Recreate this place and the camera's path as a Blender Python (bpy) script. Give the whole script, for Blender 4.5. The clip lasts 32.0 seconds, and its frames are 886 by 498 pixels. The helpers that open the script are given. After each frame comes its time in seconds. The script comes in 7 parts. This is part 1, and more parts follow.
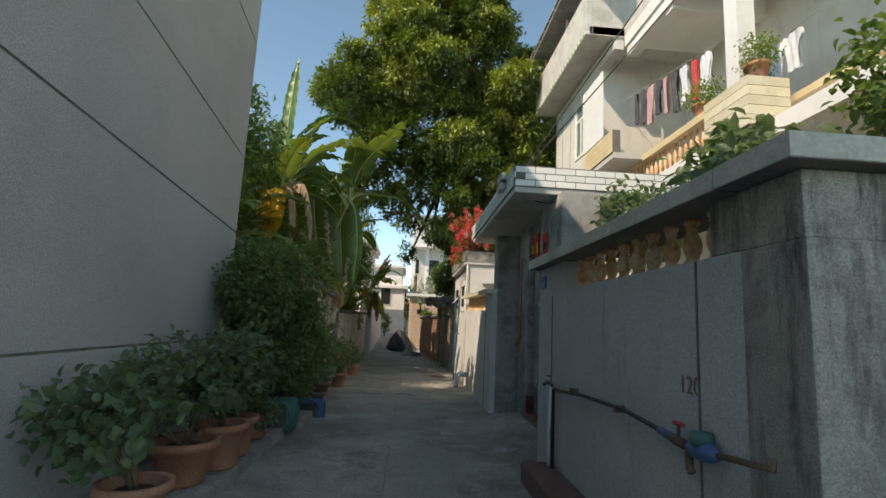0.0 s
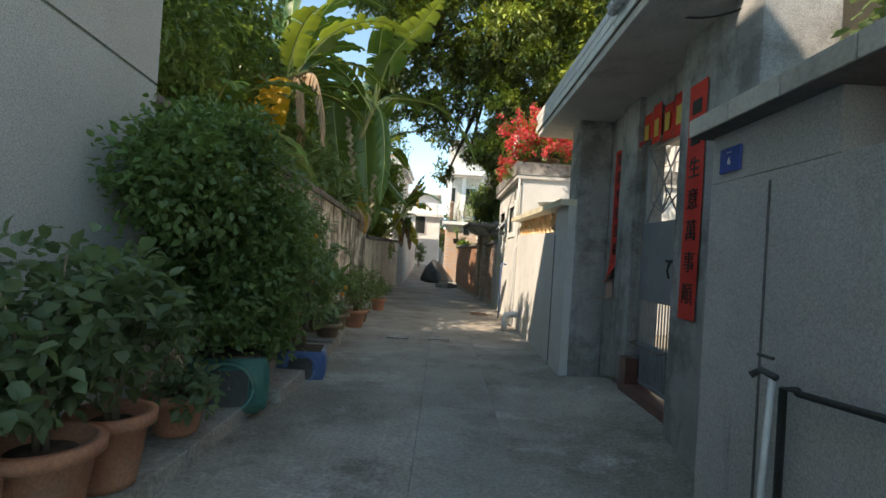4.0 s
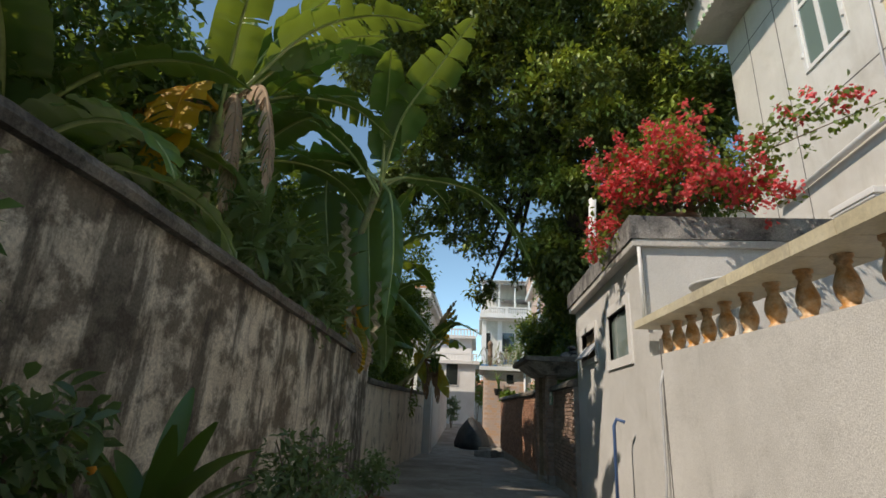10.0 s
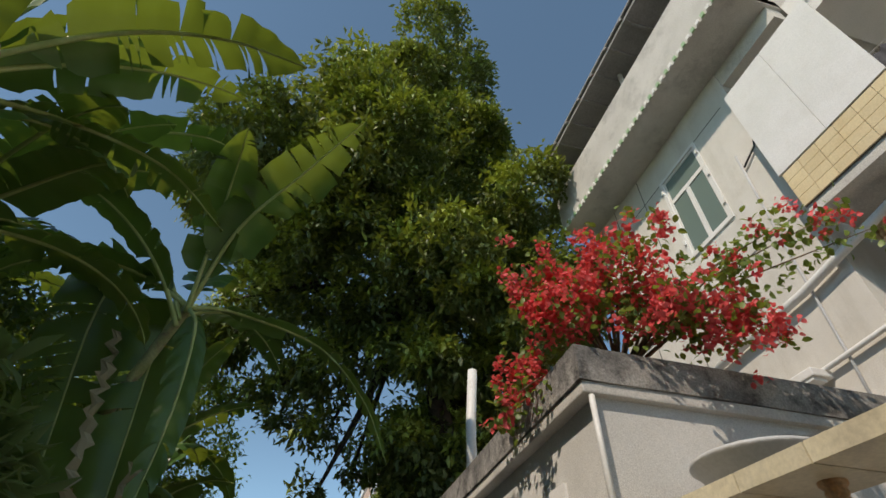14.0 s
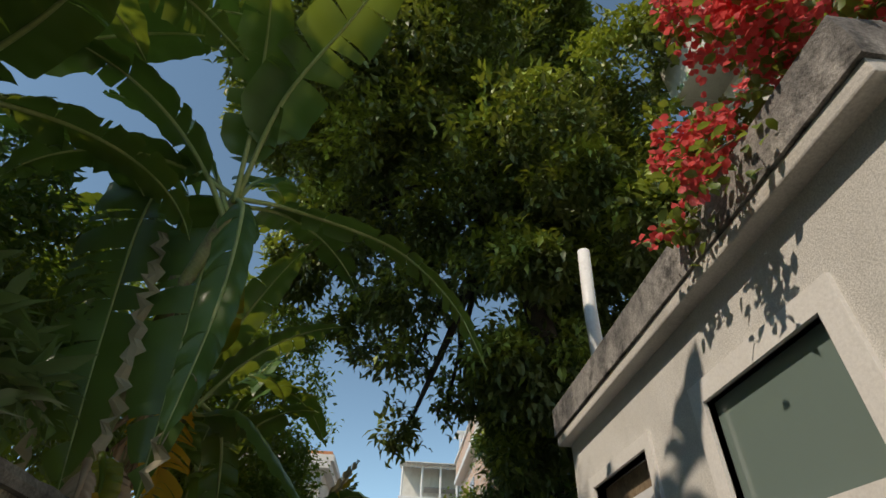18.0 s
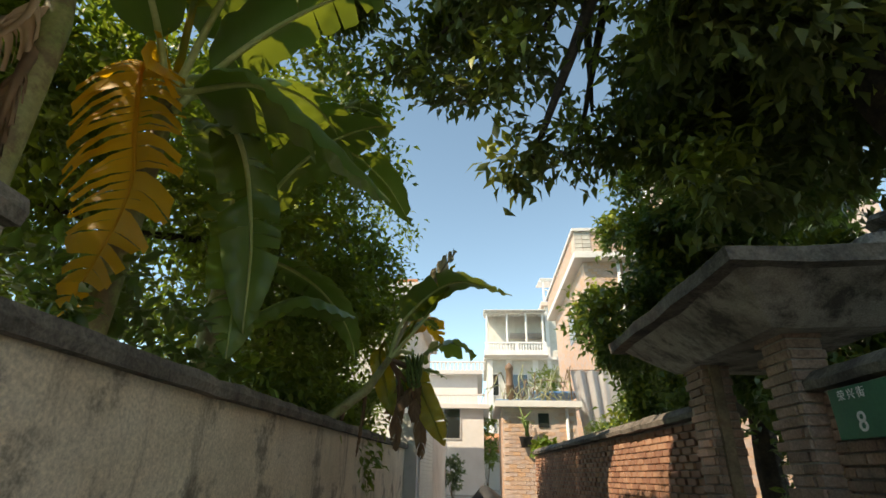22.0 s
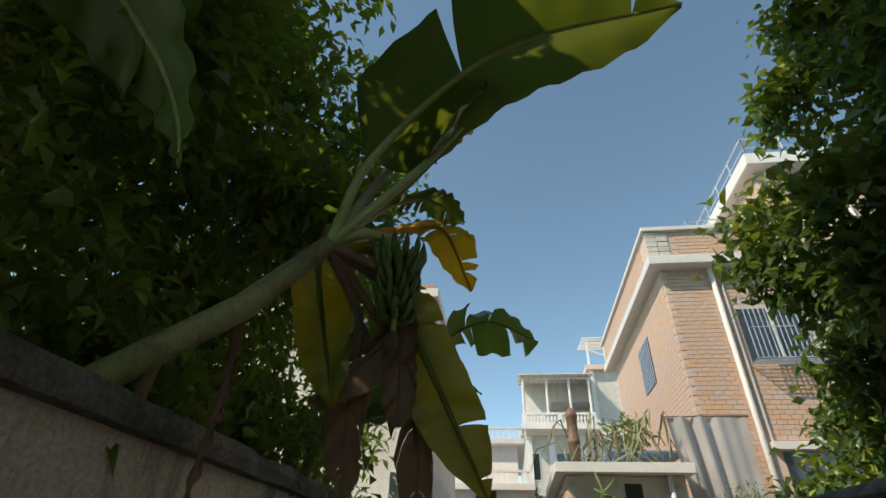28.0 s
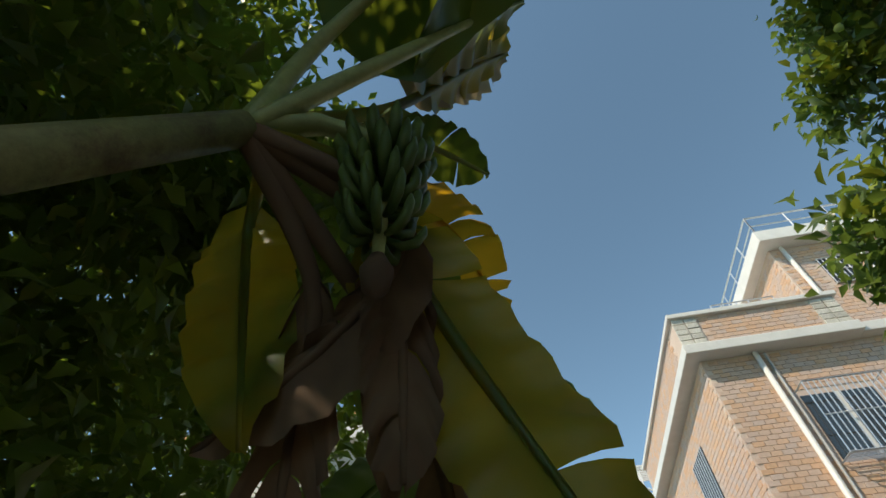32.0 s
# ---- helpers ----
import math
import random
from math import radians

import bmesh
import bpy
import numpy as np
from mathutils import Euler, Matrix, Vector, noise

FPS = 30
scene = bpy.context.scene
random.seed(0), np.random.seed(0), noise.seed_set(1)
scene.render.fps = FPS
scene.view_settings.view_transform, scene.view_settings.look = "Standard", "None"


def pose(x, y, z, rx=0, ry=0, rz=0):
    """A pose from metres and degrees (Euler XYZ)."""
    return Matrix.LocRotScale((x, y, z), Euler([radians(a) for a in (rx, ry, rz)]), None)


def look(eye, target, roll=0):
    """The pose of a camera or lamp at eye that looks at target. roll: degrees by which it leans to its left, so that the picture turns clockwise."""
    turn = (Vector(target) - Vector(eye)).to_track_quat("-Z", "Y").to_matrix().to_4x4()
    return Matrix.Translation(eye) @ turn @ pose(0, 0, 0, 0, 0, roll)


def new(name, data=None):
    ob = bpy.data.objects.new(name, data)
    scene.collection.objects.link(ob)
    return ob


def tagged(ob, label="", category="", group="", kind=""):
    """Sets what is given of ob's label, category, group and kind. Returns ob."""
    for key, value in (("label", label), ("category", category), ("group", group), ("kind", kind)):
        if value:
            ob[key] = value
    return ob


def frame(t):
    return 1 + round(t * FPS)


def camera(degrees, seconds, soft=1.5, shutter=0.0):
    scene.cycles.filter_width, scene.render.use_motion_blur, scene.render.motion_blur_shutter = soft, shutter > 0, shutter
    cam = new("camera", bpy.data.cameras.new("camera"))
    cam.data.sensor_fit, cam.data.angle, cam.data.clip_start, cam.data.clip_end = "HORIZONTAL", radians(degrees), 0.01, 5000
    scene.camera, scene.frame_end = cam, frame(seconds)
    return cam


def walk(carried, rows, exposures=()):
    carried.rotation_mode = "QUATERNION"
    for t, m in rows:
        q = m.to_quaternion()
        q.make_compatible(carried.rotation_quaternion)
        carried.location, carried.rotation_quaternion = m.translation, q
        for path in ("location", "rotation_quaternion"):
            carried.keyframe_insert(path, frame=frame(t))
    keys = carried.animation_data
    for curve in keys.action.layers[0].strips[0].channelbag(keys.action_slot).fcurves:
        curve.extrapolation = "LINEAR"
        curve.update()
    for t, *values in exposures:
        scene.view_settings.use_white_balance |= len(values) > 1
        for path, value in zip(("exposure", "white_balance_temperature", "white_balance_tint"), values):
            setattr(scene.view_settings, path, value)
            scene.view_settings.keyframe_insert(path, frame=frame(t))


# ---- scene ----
cam = camera(83.5, 32.0, soft=1.6)
PATH = [
    (0, (0.606, 2.427, 1.502), (0.728, 4.401, 1.802), 2.7),
    (0.5, (0.603, 2.657, 1.513), (0.749, 4.613, 1.905), 3.9),
    (1, (0.605, 2.933, 1.523), (0.670, 4.886, 1.946), 2.8),
    (1.5, (0.658, 3.275, 1.532), (0.598, 5.250, 1.843), 3.5),
    (2, (0.651, 3.645, 1.494), (0.591, 5.633, 1.702), 3.0),
    (2.5, (0.669, 3.994, 1.459), (0.622, 5.988, 1.596), 2.4),
    (3, (0.704, 4.395, 1.443), (0.632, 6.392, 1.527), 2.9),
    (3.5, (0.606, 4.726, 1.423), (0.604, 6.726, 1.450), 3.7),
    (5.5, (0.552, 6.580, 1.361), (0.516, 8.579, 1.376), 3.4),
    (6, (0.512, 7.001, 1.340), (0.454, 9.000, 1.354), 3.0),
    (6.5, (0.480, 7.419, 1.329), (0.407, 9.417, 1.356), 2.6),
    (7, (0.508, 7.869, 1.372), (0.443, 9.866, 1.471), 3.0),
    (7.5, (0.485, 8.274, 1.398), (0.467, 10.261, 1.623), 2.4),
    (8, (0.548, 8.590, 1.472), (0.525, 10.559, 1.819), 2.0),
    (8.5, (0.516, 9.086, 1.422), (0.425, 11.043, 1.827), 2.4),
    (9, (0.432, 9.621, 1.357), (0.339, 11.551, 1.870), 2.0),
    (9.5, (0.384, 10.091, 1.342), (0.271, 12.004, 1.915), 1.9),
    (10, (0.350, 10.572, 1.286), (0.196, 12.468, 1.904), 2.7),
    (10.5, (0.297, 11.018, 1.304), (0.219, 12.898, 1.981), 1.6),
    (11, (0.352, 11.565, 1.313), (0.213, 13.411, 2.071), 3.5),
    (11.5, (0.337, 12.057, 1.331), (0.259, 13.870, 2.172), 3.8),
    (12, (0.328, 12.487, 1.364), (0.401, 14.251, 2.304), 3.4),
    (12.5, (0.381, 12.872, 1.419), (0.576, 14.562, 2.47), 3.6),
    (13, (0.383, 13.091, 1.469), (0.651, 14.702, 2.624), 2.8),
    (13.5, (0.344, 13.259, 1.522), (0.698, 14.764, 2.792), 1.1),
    (14, (0.311, 13.28, 1.539), (0.68, 14.698, 2.9), 0.9),
    (14.5, (0.313, 13.262, 1.553), (0.682, 14.619, 2.976), 0.2),
    (16.5, (0.5, 13.995, 1.589), (0.962, 15.287, 3.044), 0.7),
    (17, (0.519, 14.393, 1.586), (1.0, 15.694, 3.027), -0.6),
    (17.5, (0.493, 14.795, 1.581), (0.795, 16.221, 2.951), -1.2),
    (18, (0.524, 15.318, 1.531), (0.618, 16.868, 2.791), 2.4),
    (18.5, (0.362, 15.865, 1.457), (0.447, 17.499, 2.607), 0.6),
    (19, (0.331, 16.387, 1.407), (0.325, 18.067, 2.492), 1.0),
    (19.5, (0.31, 16.891, 1.371), (0.204, 18.622, 2.367), 1.7),
    (20, (0.22, 17.426, 1.324), (0.14, 19.21, 2.225), 0.3),
    (20.5, (0.147, 17.954, 1.285), (0.045, 19.759, 2.14), 0.3),
    (21, (0.079, 18.452, 1.281), (-0.053, 20.267, 2.11), 1.3),
    (21.5, (-0.038, 18.973, 1.296), (-0.132, 20.786, 2.137), 0.5),
    (22, (-0.078, 19.457, 1.28), (-0.219, 21.271, 2.111), 1.2),
    (22.5, (-0.112, 19.946, 1.265), (-0.256, 21.791, 2.022), 2.7),
    (23, (-0.168, 20.429, 1.283), (-0.245, 22.243, 2.123), 2.2),
    (23.5, (-0.166, 20.906, 1.296), (-0.292, 22.681, 2.209), 3.7),
    (24, (-0.193, 21.392, 1.304), (-0.308, 23.127, 2.293), 4.5),
    (24.5, (-0.223, 21.879, 1.33), (-0.278, 23.594, 2.357), 2.9),
    (25, (-0.226, 22.354, 1.324), (-0.332, 24.069, 2.348), 4.2),
    (25.5, (-0.287, 22.827, 1.324), (-0.378, 24.555, 2.328), 3.9),
    (27.5, (-0.49, 24.358, 1.324), (-0.623, 26.054, 2.377), 0.7),
    (28, (-0.486, 24.679, 1.345), (-0.721, 26.32, 2.463), 2.1),
    (28.5, (-0.541, 25.019, 1.359), (-0.758, 26.641, 2.509), 0.8),
    (29, (-0.639, 25.3, 1.393), (-0.812, 26.912, 2.565), -1.5),
    (29.5, (-0.661, 25.581, 1.382), (-0.874, 27.152, 2.602), -1.4),
    (30, (-0.695, 25.82, 1.444), (-0.955, 27.294, 2.771), -0.2),
    (30.5, (-0.788, 26.004, 1.531), (-1.002, 27.353, 2.992), -2.9),
    (31, (-0.849, 26.13, 1.595), (-1.013, 27.436, 3.101), -5.7),
    (31.5, (-0.814, 26.17, 1.546), (-0.967, 27.439, 3.084), -4.7),
    (32, (-0.818, 26.271, 1.547), (-0.981, 27.544, 3.081), -4.1),
]
EXPOSURES = [(0.0, 1.1, 8150, 14), (3.0, 1.45, 8150, 14), (6.0, 2.1, 8000, 14), (7.0, 2.05, 7950, 13), (8.0, 1.75, 7700, 13), (9.0, 1.28, 7400, 13), (10.0, 0.82, 7400, 14), (11.0, 0.65, 7450, 14),
             (13.0, 0.62, 7550, 14), (17.0, 0.56, 7700, 14), (19.0, 0.9, 8200, 14), (20.0, 1.36, 8750, 15), (22.0, 1.52, 8850, 14), (24.0, 1.38, 8450, 11), (26.0, 1.2, 8050, 11), (28.0, 0.97, 7900, 11),
             (30.0, 0.95, 7850, 10), (32.0, 0.95, 7750, 9)]
walk(cam, [(t, look(eye, target, roll)) for t, eye, target, roll in PATH], EXPOSURES)

# ---- light ----
SUN = Vector((1.0, 0.72, -1.2)).normalized()
sun_data = bpy.data.lights.new("sun", "SUN")
sun_data.energy, sun_data.angle, sun_data.color = 2.2, radians(0.53), (1.0, 0.945, 0.87)
sun_lamp = new("sun", sun_data)
sun_lamp.rotation_mode = "QUATERNION"
sun_lamp.rotation_quaternion = SUN.to_track_quat("-Z", "Y")
world = bpy.data.worlds.new("sky")
scene.world = world
world.use_nodes = True
wn = world.node_tree.nodes
sky = wn.new("ShaderNodeTexSky")
sky.sky_type, sky.sun_disc = "NISHITA", False
sky.sun_elevation = math.asin(-SUN.z)
sky.sun_rotation = math.atan2(-SUN.x, -SUN.y)
sky.air_density, sky.dust_density, sky.ozone_density = 0.95, 0.0, 2.2
sky.altitude = 3000
wn["Background"].inputs["Strength"].default_value = 0.15
sky_hue = wn.new("ShaderNodeMixRGB")
sky_hue.blend_type = "MULTIPLY"
sky_hue.inputs[0].default_value = 1.0
sky_hue.inputs[2].default_value = (0.88, 1.02, 0.9, 1.0)
world.node_tree.links.new(sky.outputs[0], sky_hue.inputs[1])
world.node_tree.links.new(sky_hue.outputs[0], wn["Background"].inputs["Color"])

# ---- materials ----
def nodes_of(name):
    m = bpy.data.materials.new(name)
    m.use_nodes = True
    nt = m.node_tree
    return m, nt, nt.nodes, nt.links, nt.nodes["Principled BSDF"]


def noise_node(nt, scale, detail=4.0, rough=0.6, stretch=None, seed=0.0):
    geo = nt.nodes.new("ShaderNodeNewGeometry")
    mp = nt.nodes.new("ShaderNodeMapping")
    mp.inputs["Scale"].default_value = stretch or (1, 1, 1)
    mp.inputs["Location"].default_value = (seed, seed * 0.7, seed * 1.3)
    nt.links.new(geo.outputs["Position"], mp.inputs["Vector"])
    n = nt.nodes.new("ShaderNodeTexNoise")
    n.inputs["Scale"].default_value, n.inputs["Detail"].default_value, n.inputs["Roughness"].default_value = scale, detail, rough
    nt.links.new(mp.outputs[0], n.inputs["Vector"])
    return n


def ramp(nt, src, a, b, lo=0.0, hi=1.0):
    r = nt.nodes.new("ShaderNodeMapRange")
    r.inputs["From Min"].default_value, r.inputs["From Max"].default_value = a, b
    r.inputs["To Min"].default_value, r.inputs["To Max"].default_value = lo, hi
    nt.links.new(src, r.inputs["Value"])
    return r.outputs[0]


def mix(nt, fac, a, b, mode="MIX"):
    m = nt.nodes.new("ShaderNodeMix")
    m.data_type, m.blend_type = "RGBA", mode
    for sock, v in ((m.inputs[0], fac), (m.inputs[6], a), (m.inputs[7], b)):
        if isinstance(v, (int, float)):
            sock.default_value = v
        elif isinstance(v, tuple):
            sock.default_value = (*v, 1)
        else:
            nt.links.new(v, sock)
    return m.outputs[2]


def surf(name, c1, c2, scale=1.5, rough=0.85, grain=60.0, grain_amt=0.25, bump=0.25, stain=None, stain_amt=0.7, stain_at=(0.52, 0.68),
         streak=None, streak_amt=0.8, streak_at=(0.5, 0.66), metal=0.0, vary=0.0, spec=0.4, odd=None, streak_size=(1.7, 1.7, 0.3)):
    """A weathered surface: two colours in patches, grain, stains, upright streaks, relief."""
    m, nt, ns, ln, p = nodes_of(name)
    big = noise_node(nt, scale, 5, 0.65)
    col = mix(nt, ramp(nt, big.outputs[0], 0.35, 0.65), c1, c2)
    if stain:
        st = noise_node(nt, scale * 1.7, 6, 0.7, None, 7.3)
        col = mix(nt, ramp(nt, st.outputs[0], *stain_at, 0, stain_amt), col, stain)
    if streak:
        sk = noise_node(nt, 1.3, 8, 0.72, streak_size, 3.1)
        col = mix(nt, ramp(nt, sk.outputs[0], *streak_at, 0, streak_amt), col, streak)
    fine = noise_node(nt, grain, 3, 0.7)
    col = mix(nt, 1.0, col, ramp(nt, fine.outputs[0], 0.3, 0.7, 1 - grain_amt, 1 + grain_amt), "MULTIPLY")
    if odd:
        gi = ns.new("ShaderNodeNewGeometry")
        col = mix(nt, ramp(nt, gi.outputs["Random Per Island"], 0.35, 0.95, 0, 0.9), col, odd)
    if vary:
        oi = ns.new("ShaderNodeObjectInfo")
        col = mix(nt, 1.0, col, ramp(nt, oi.outputs["Random"], 0, 1, 1 - vary, 1 + vary), "MULTIPLY")
    ln.new(col, p.inputs["Base Color"])
    p.inputs["Roughness"].default_value, p.inputs["Metallic"].default_value = rough, metal
    p.inputs["Specular IOR Level"].default_value = spec
    if bump:
        b = ns.new("ShaderNodeBump")
        b.inputs["Strength"].default_value, b.inputs["Distance"].default_value = bump, 0.01
        ln.new(fine.outputs[0], b.inputs["Height"])
        ln.new(b.outputs[0], p.inputs["Normal"])
    return m


def leafy(name, c1, c2, through_col, amount=0.35, rough=0.45, island=True, patch=0.6, span=(0.35, 0.65)):
    """A leaf: gloss on top, light coming through."""
    m, nt, ns, ln, p = nodes_of(name)
    if island:
        g = ns.new("ShaderNodeNewGeometry")
        f = g.outputs["Random Per Island"]
    else:
        f = ramp(nt, noise_node(nt, 2.2, 4).outputs[0], *span)
    col = mix(nt, f, c1, c2)
    big = noise_node(nt, patch, 3)
    col = mix(nt, 1.0, col, ramp(nt, big.outputs[0], 0.35, 0.65, 0.8, 1.25), "MULTIPLY")
    ln.new(col, p.inputs["Base Color"])
    p.inputs["Roughness"].default_value = rough
    p.inputs["Specular IOR Level"].default_value = 0.5
    t = ns.new("ShaderNodeBsdfTranslucent")
    tc = mix(nt, f, through_col, tuple(0.75 * v for v in through_col))
    ln.new(tc, t.inputs["Color"])
    mx = ns.new("ShaderNodeMixShader")
    mx.inputs[0].default_value = amount
    ln.new(p.outputs[0], mx.inputs[1])
    ln.new(t.outputs[0], mx.inputs[2])
    ln.new(mx.outputs[0], ns["Material Output"].inputs["Surface"])
    return m


def glassy(name, tint, rough=0.08):
    m, nt, ns, ln, p = nodes_of(name)
    p.inputs["Base Color"].default_value = (*tint, 1)
    p.inputs["Roughness"].default_value = rough
    p.inputs["Specular IOR Level"].default_value = 0.8
    p.inputs["Coat Weight"].default_value = 0.6
    return m


M_CONCRETE = surf("alley_concrete", (0.24, 0.207, 0.168), (0.41, 0.367, 0.31), 0.9, 0.9, 40, 0.3, 0.4, (0.52, 0.485, 0.43), 0.7, (0.55, 0.68), (0.13, 0.11, 0.085), 0.6, (0.54, 0.68))
M_PATCH = surf("smooth_cement_strip", (0.28, 0.25, 0.208), (0.39, 0.355, 0.305), 0.9, 0.88, 40, 0.25, 0.3, (0.17, 0.148, 0.118), 0.65, (0.52, 0.68))
M_EARTH = surf("dry_ground", (0.2, 0.18, 0.14), (0.3, 0.27, 0.22), 0.3, 0.95, 12, 0.3, 0.4)
M_WASH = surf("washed_granolith", (0.43, 0.42, 0.405), (0.5, 0.49, 0.47), 0.5, 0.92, 130, 0.4, 0.5, (0.36, 0.35, 0.33), 0.4)
M_GROOVE = surf("green_groove", (0.1, 0.16, 0.11), (0.3, 0.3, 0.24), 3, 0.8, 60, 0.2, 0.1)
M_PLASTER = surf("grey_roughcast", (0.46, 0.455, 0.44), (0.56, 0.55, 0.53), 0.8, 0.92, 110, 0.3, 0.5, (0.3, 0.29, 0.28), 0.5, (0.55, 0.72), (0.1, 0.1, 0.095), 0.75, (0.6, 0.75))
M_LITWALL = surf("pale_roughcast", (0.56, 0.55, 0.52), (0.66, 0.65, 0.62), 0.8, 0.92, 110, 0.22, 0.4, (0.42, 0.41, 0.38), 0.5, (0.55, 0.72), (0.22, 0.21, 0.19), 0.5, (0.62, 0.78))
M_OLDWALL = surf("mossy_old_wall", (0.48, 0.41, 0.32), (0.84, 0.77, 0.64), 1.6, 0.95, 45, 0.3, 0.6, (0.13, 0.105, 0.078), 0.84, (0.46, 0.58), (0.085, 0.073, 0.058), 0.82, (0.48, 0.57), streak_size=(1.7, 1.7, 0.32))
M_LOWWALL = surf("tan_garden_wall", (0.6, 0.515, 0.39), (0.76, 0.67, 0.53), 1.1, 0.95, 45, 0.25, 0.5, (0.17, 0.15, 0.12), 0.78, (0.54, 0.64), (0.17, 0.148, 0.118), 0.7, (0.53, 0.67), streak_size=(2.2, 2.2, 0.4))
M_PIER = surf("stained_pier_render", (0.32, 0.29, 0.25), (0.46, 0.42, 0.37), 1.6, 0.92, 110, 0.32, 0.5, (0.16, 0.143, 0.12), 0.7, (0.48, 0.64), (0.06, 0.055, 0.048), 0.85, (0.49, 0.62), streak_size=(3.0, 3.0, 0.5))
M_PORCH = surf("weathered_porch_render", (0.3, 0.295, 0.28), (0.46, 0.455, 0.44), 0.9, 0.92, 110, 0.3, 0.5, (0.12, 0.115, 0.105), 0.7, (0.48, 0.62), (0.08, 0.078, 0.07), 0.7, (0.54, 0.68))
M_OLDCAP = surf("black_mossy_cap", (0.09, 0.08, 0.07), (0.24, 0.215, 0.18), 3.0, 0.97, 40, 0.35, 0.8, (0.04, 0.038, 0.03), 0.8)
M_SLABROOF = surf("weathered_roof_slab", (0.13, 0.125, 0.12), (0.4, 0.38, 0.35), 2.2, 0.95, 55, 0.35, 0.7, (0.03, 0.03, 0.03), 0.9, (0.5, 0.66))
M_TILECAP = surf("cream_cap_tile", (0.62, 0.55, 0.38), (0.7, 0.64, 0.48), 2.0, 0.5, 40, 0.12, 0.05, (0.35, 0.3, 0.22), 0.4, vary=0.08)
M_GREYTILE = surf("grey_cap_tile", (0.5, 0.46, 0.39), (0.6, 0.56, 0.48), 2.0, 0.6, 40, 0.15, 0.05, (0.25, 0.23, 0.2), 0.5, vary=0.08)
M_BALUSTER = surf("glazed_orange_baluster", (0.6, 0.27, 0.06), (0.74, 0.6, 0.42), 9.0, 0.4, 50, 0.15, 0.05, (0.2, 0.1, 0.05), 0.6, (0.5, 0.65))
M_WHITE = surf("white_paint", (0.68, 0.67, 0.64), (0.76, 0.75, 0.73), 0.7, 0.8, 60, 0.08, 0.1, (0.6, 0.58, 0.54), 0.4)
M_HOUSE = surf("cream_house_render", (0.58, 0.555, 0.505), (0.68, 0.655, 0.605), 0.6, 0.9, 90, 0.16, 0.3, (0.5, 0.46, 0.4), 0.5, streak=(0.45, 0.42, 0.36), streak_amt=0.4)
M_EAVE = surf("stained_eave_band", (0.5, 0.48, 0.44), (0.62, 0.6, 0.56), 0.8, 0.9, 60, 0.18, 0.3, (0.3, 0.29, 0.27), 0.6)
M_TILEWHITE = surf("white_strip_tile", (0.7, 0.69, 0.65), (0.78, 0.77, 0.73), 2, 0.35, 40, 0.06, 0.03, vary=0.06)
M_JOINT = surf("dark_joint", (0.12, 0.115, 0.11), (0.18, 0.17, 0.16), 3, 0.95, 50, 0.2, 0.2)
M_YTILE = surf("yellow_strip_tile", (0.66, 0.52, 0.3), (0.72, 0.6, 0.38), 2, 0.4, 40, 0.08, 0.03, vary=0.06)
M_BRICK = surf("old_red_brick", (0.31, 0.2, 0.15), (0.44, 0.31, 0.24), 3, 0.9, 50, 0.3, 0.5, (0.17, 0.125, 0.1), 0.65, vary=0.25)
M_BRICKBACK = surf("brick_mortar", (0.3, 0.26, 0.22), (0.38, 0.34, 0.29), 2, 0.95, 50, 0.25, 0.4, (0.2, 0.15, 0.12), 0.6)
M_FACING = surf("orange_facing_tile", (0.6, 0.38, 0.25), (0.64, 0.44, 0.31), 1.2, 0.55, 30, 0.1, 0.05, vary=0.1, odd=(0.5, 0.38, 0.32))
M_FACEBACK = surf("pink_tile_joint", (0.6, 0.47, 0.39), (0.66, 0.53, 0.45), 1.2, 0.8, 30, 0.1, 0.05)
M_STONE = surf("pale_split_stone", (0.5, 0.48, 0.42), (0.6, 0.58, 0.52), 2, 0.85, 30, 0.25, 0.4, vary=0.15)
M_METALGREY = surf("grey_painted_steel", (0.2, 0.23, 0.25), (0.27, 0.3, 0.31), 2, 0.5, 60, 0.12, 0.1, (0.24, 0.14, 0.09), 0.5, (0.6, 0.75), metal=0.2)
M_RUST = surf("rusty_iron", (0.16, 0.1, 0.07), (0.28, 0.18, 0.12), 5, 0.75, 60, 0.25, 0.3, metal=0.3)
M_STEEL = surf("bright_steel", (0.62, 0.63, 0.64), (0.7, 0.7, 0.71), 2, 0.35, 50, 0.08, 0.05, metal=0.8)
M_DARK = surf("dark_iron", (0.04, 0.045, 0.045), (0.08, 0.08, 0.08), 4, 0.55, 60, 0.2, 0.1, metal=0.3)
M_PVC = surf("white_pvc", (0.68, 0.68, 0.66), (0.76, 0.76, 0.74), 2, 0.45, 40, 0.08, 0.05, (0.5, 0.48, 0.44), 0.4)
M_PVCGREY = surf("grey_pvc", (0.42, 0.43, 0.44), (0.5, 0.51, 0.52), 2, 0.5, 40, 0.08, 0.05)
M_BLUEPL = surf("blue_plastic", (0.05, 0.11, 0.26), (0.09, 0.16, 0.32), 3, 0.4, 60, 0.15, 0.08, (0.16, 0.2, 0.3), 0.4)
M_GREENPL = surf("green_plastic", (0.03, 0.13, 0.11), (0.05, 0.18, 0.15), 3, 0.45, 60, 0.15, 0.08, (0.2, 0.25, 0.22), 0.4)
M_TERRA = surf("terracotta", (0.42, 0.17, 0.1), (0.5, 0.23, 0.14), 4, 0.8, 60, 0.2, 0.2, (0.3, 0.2, 0.15), 0.5)
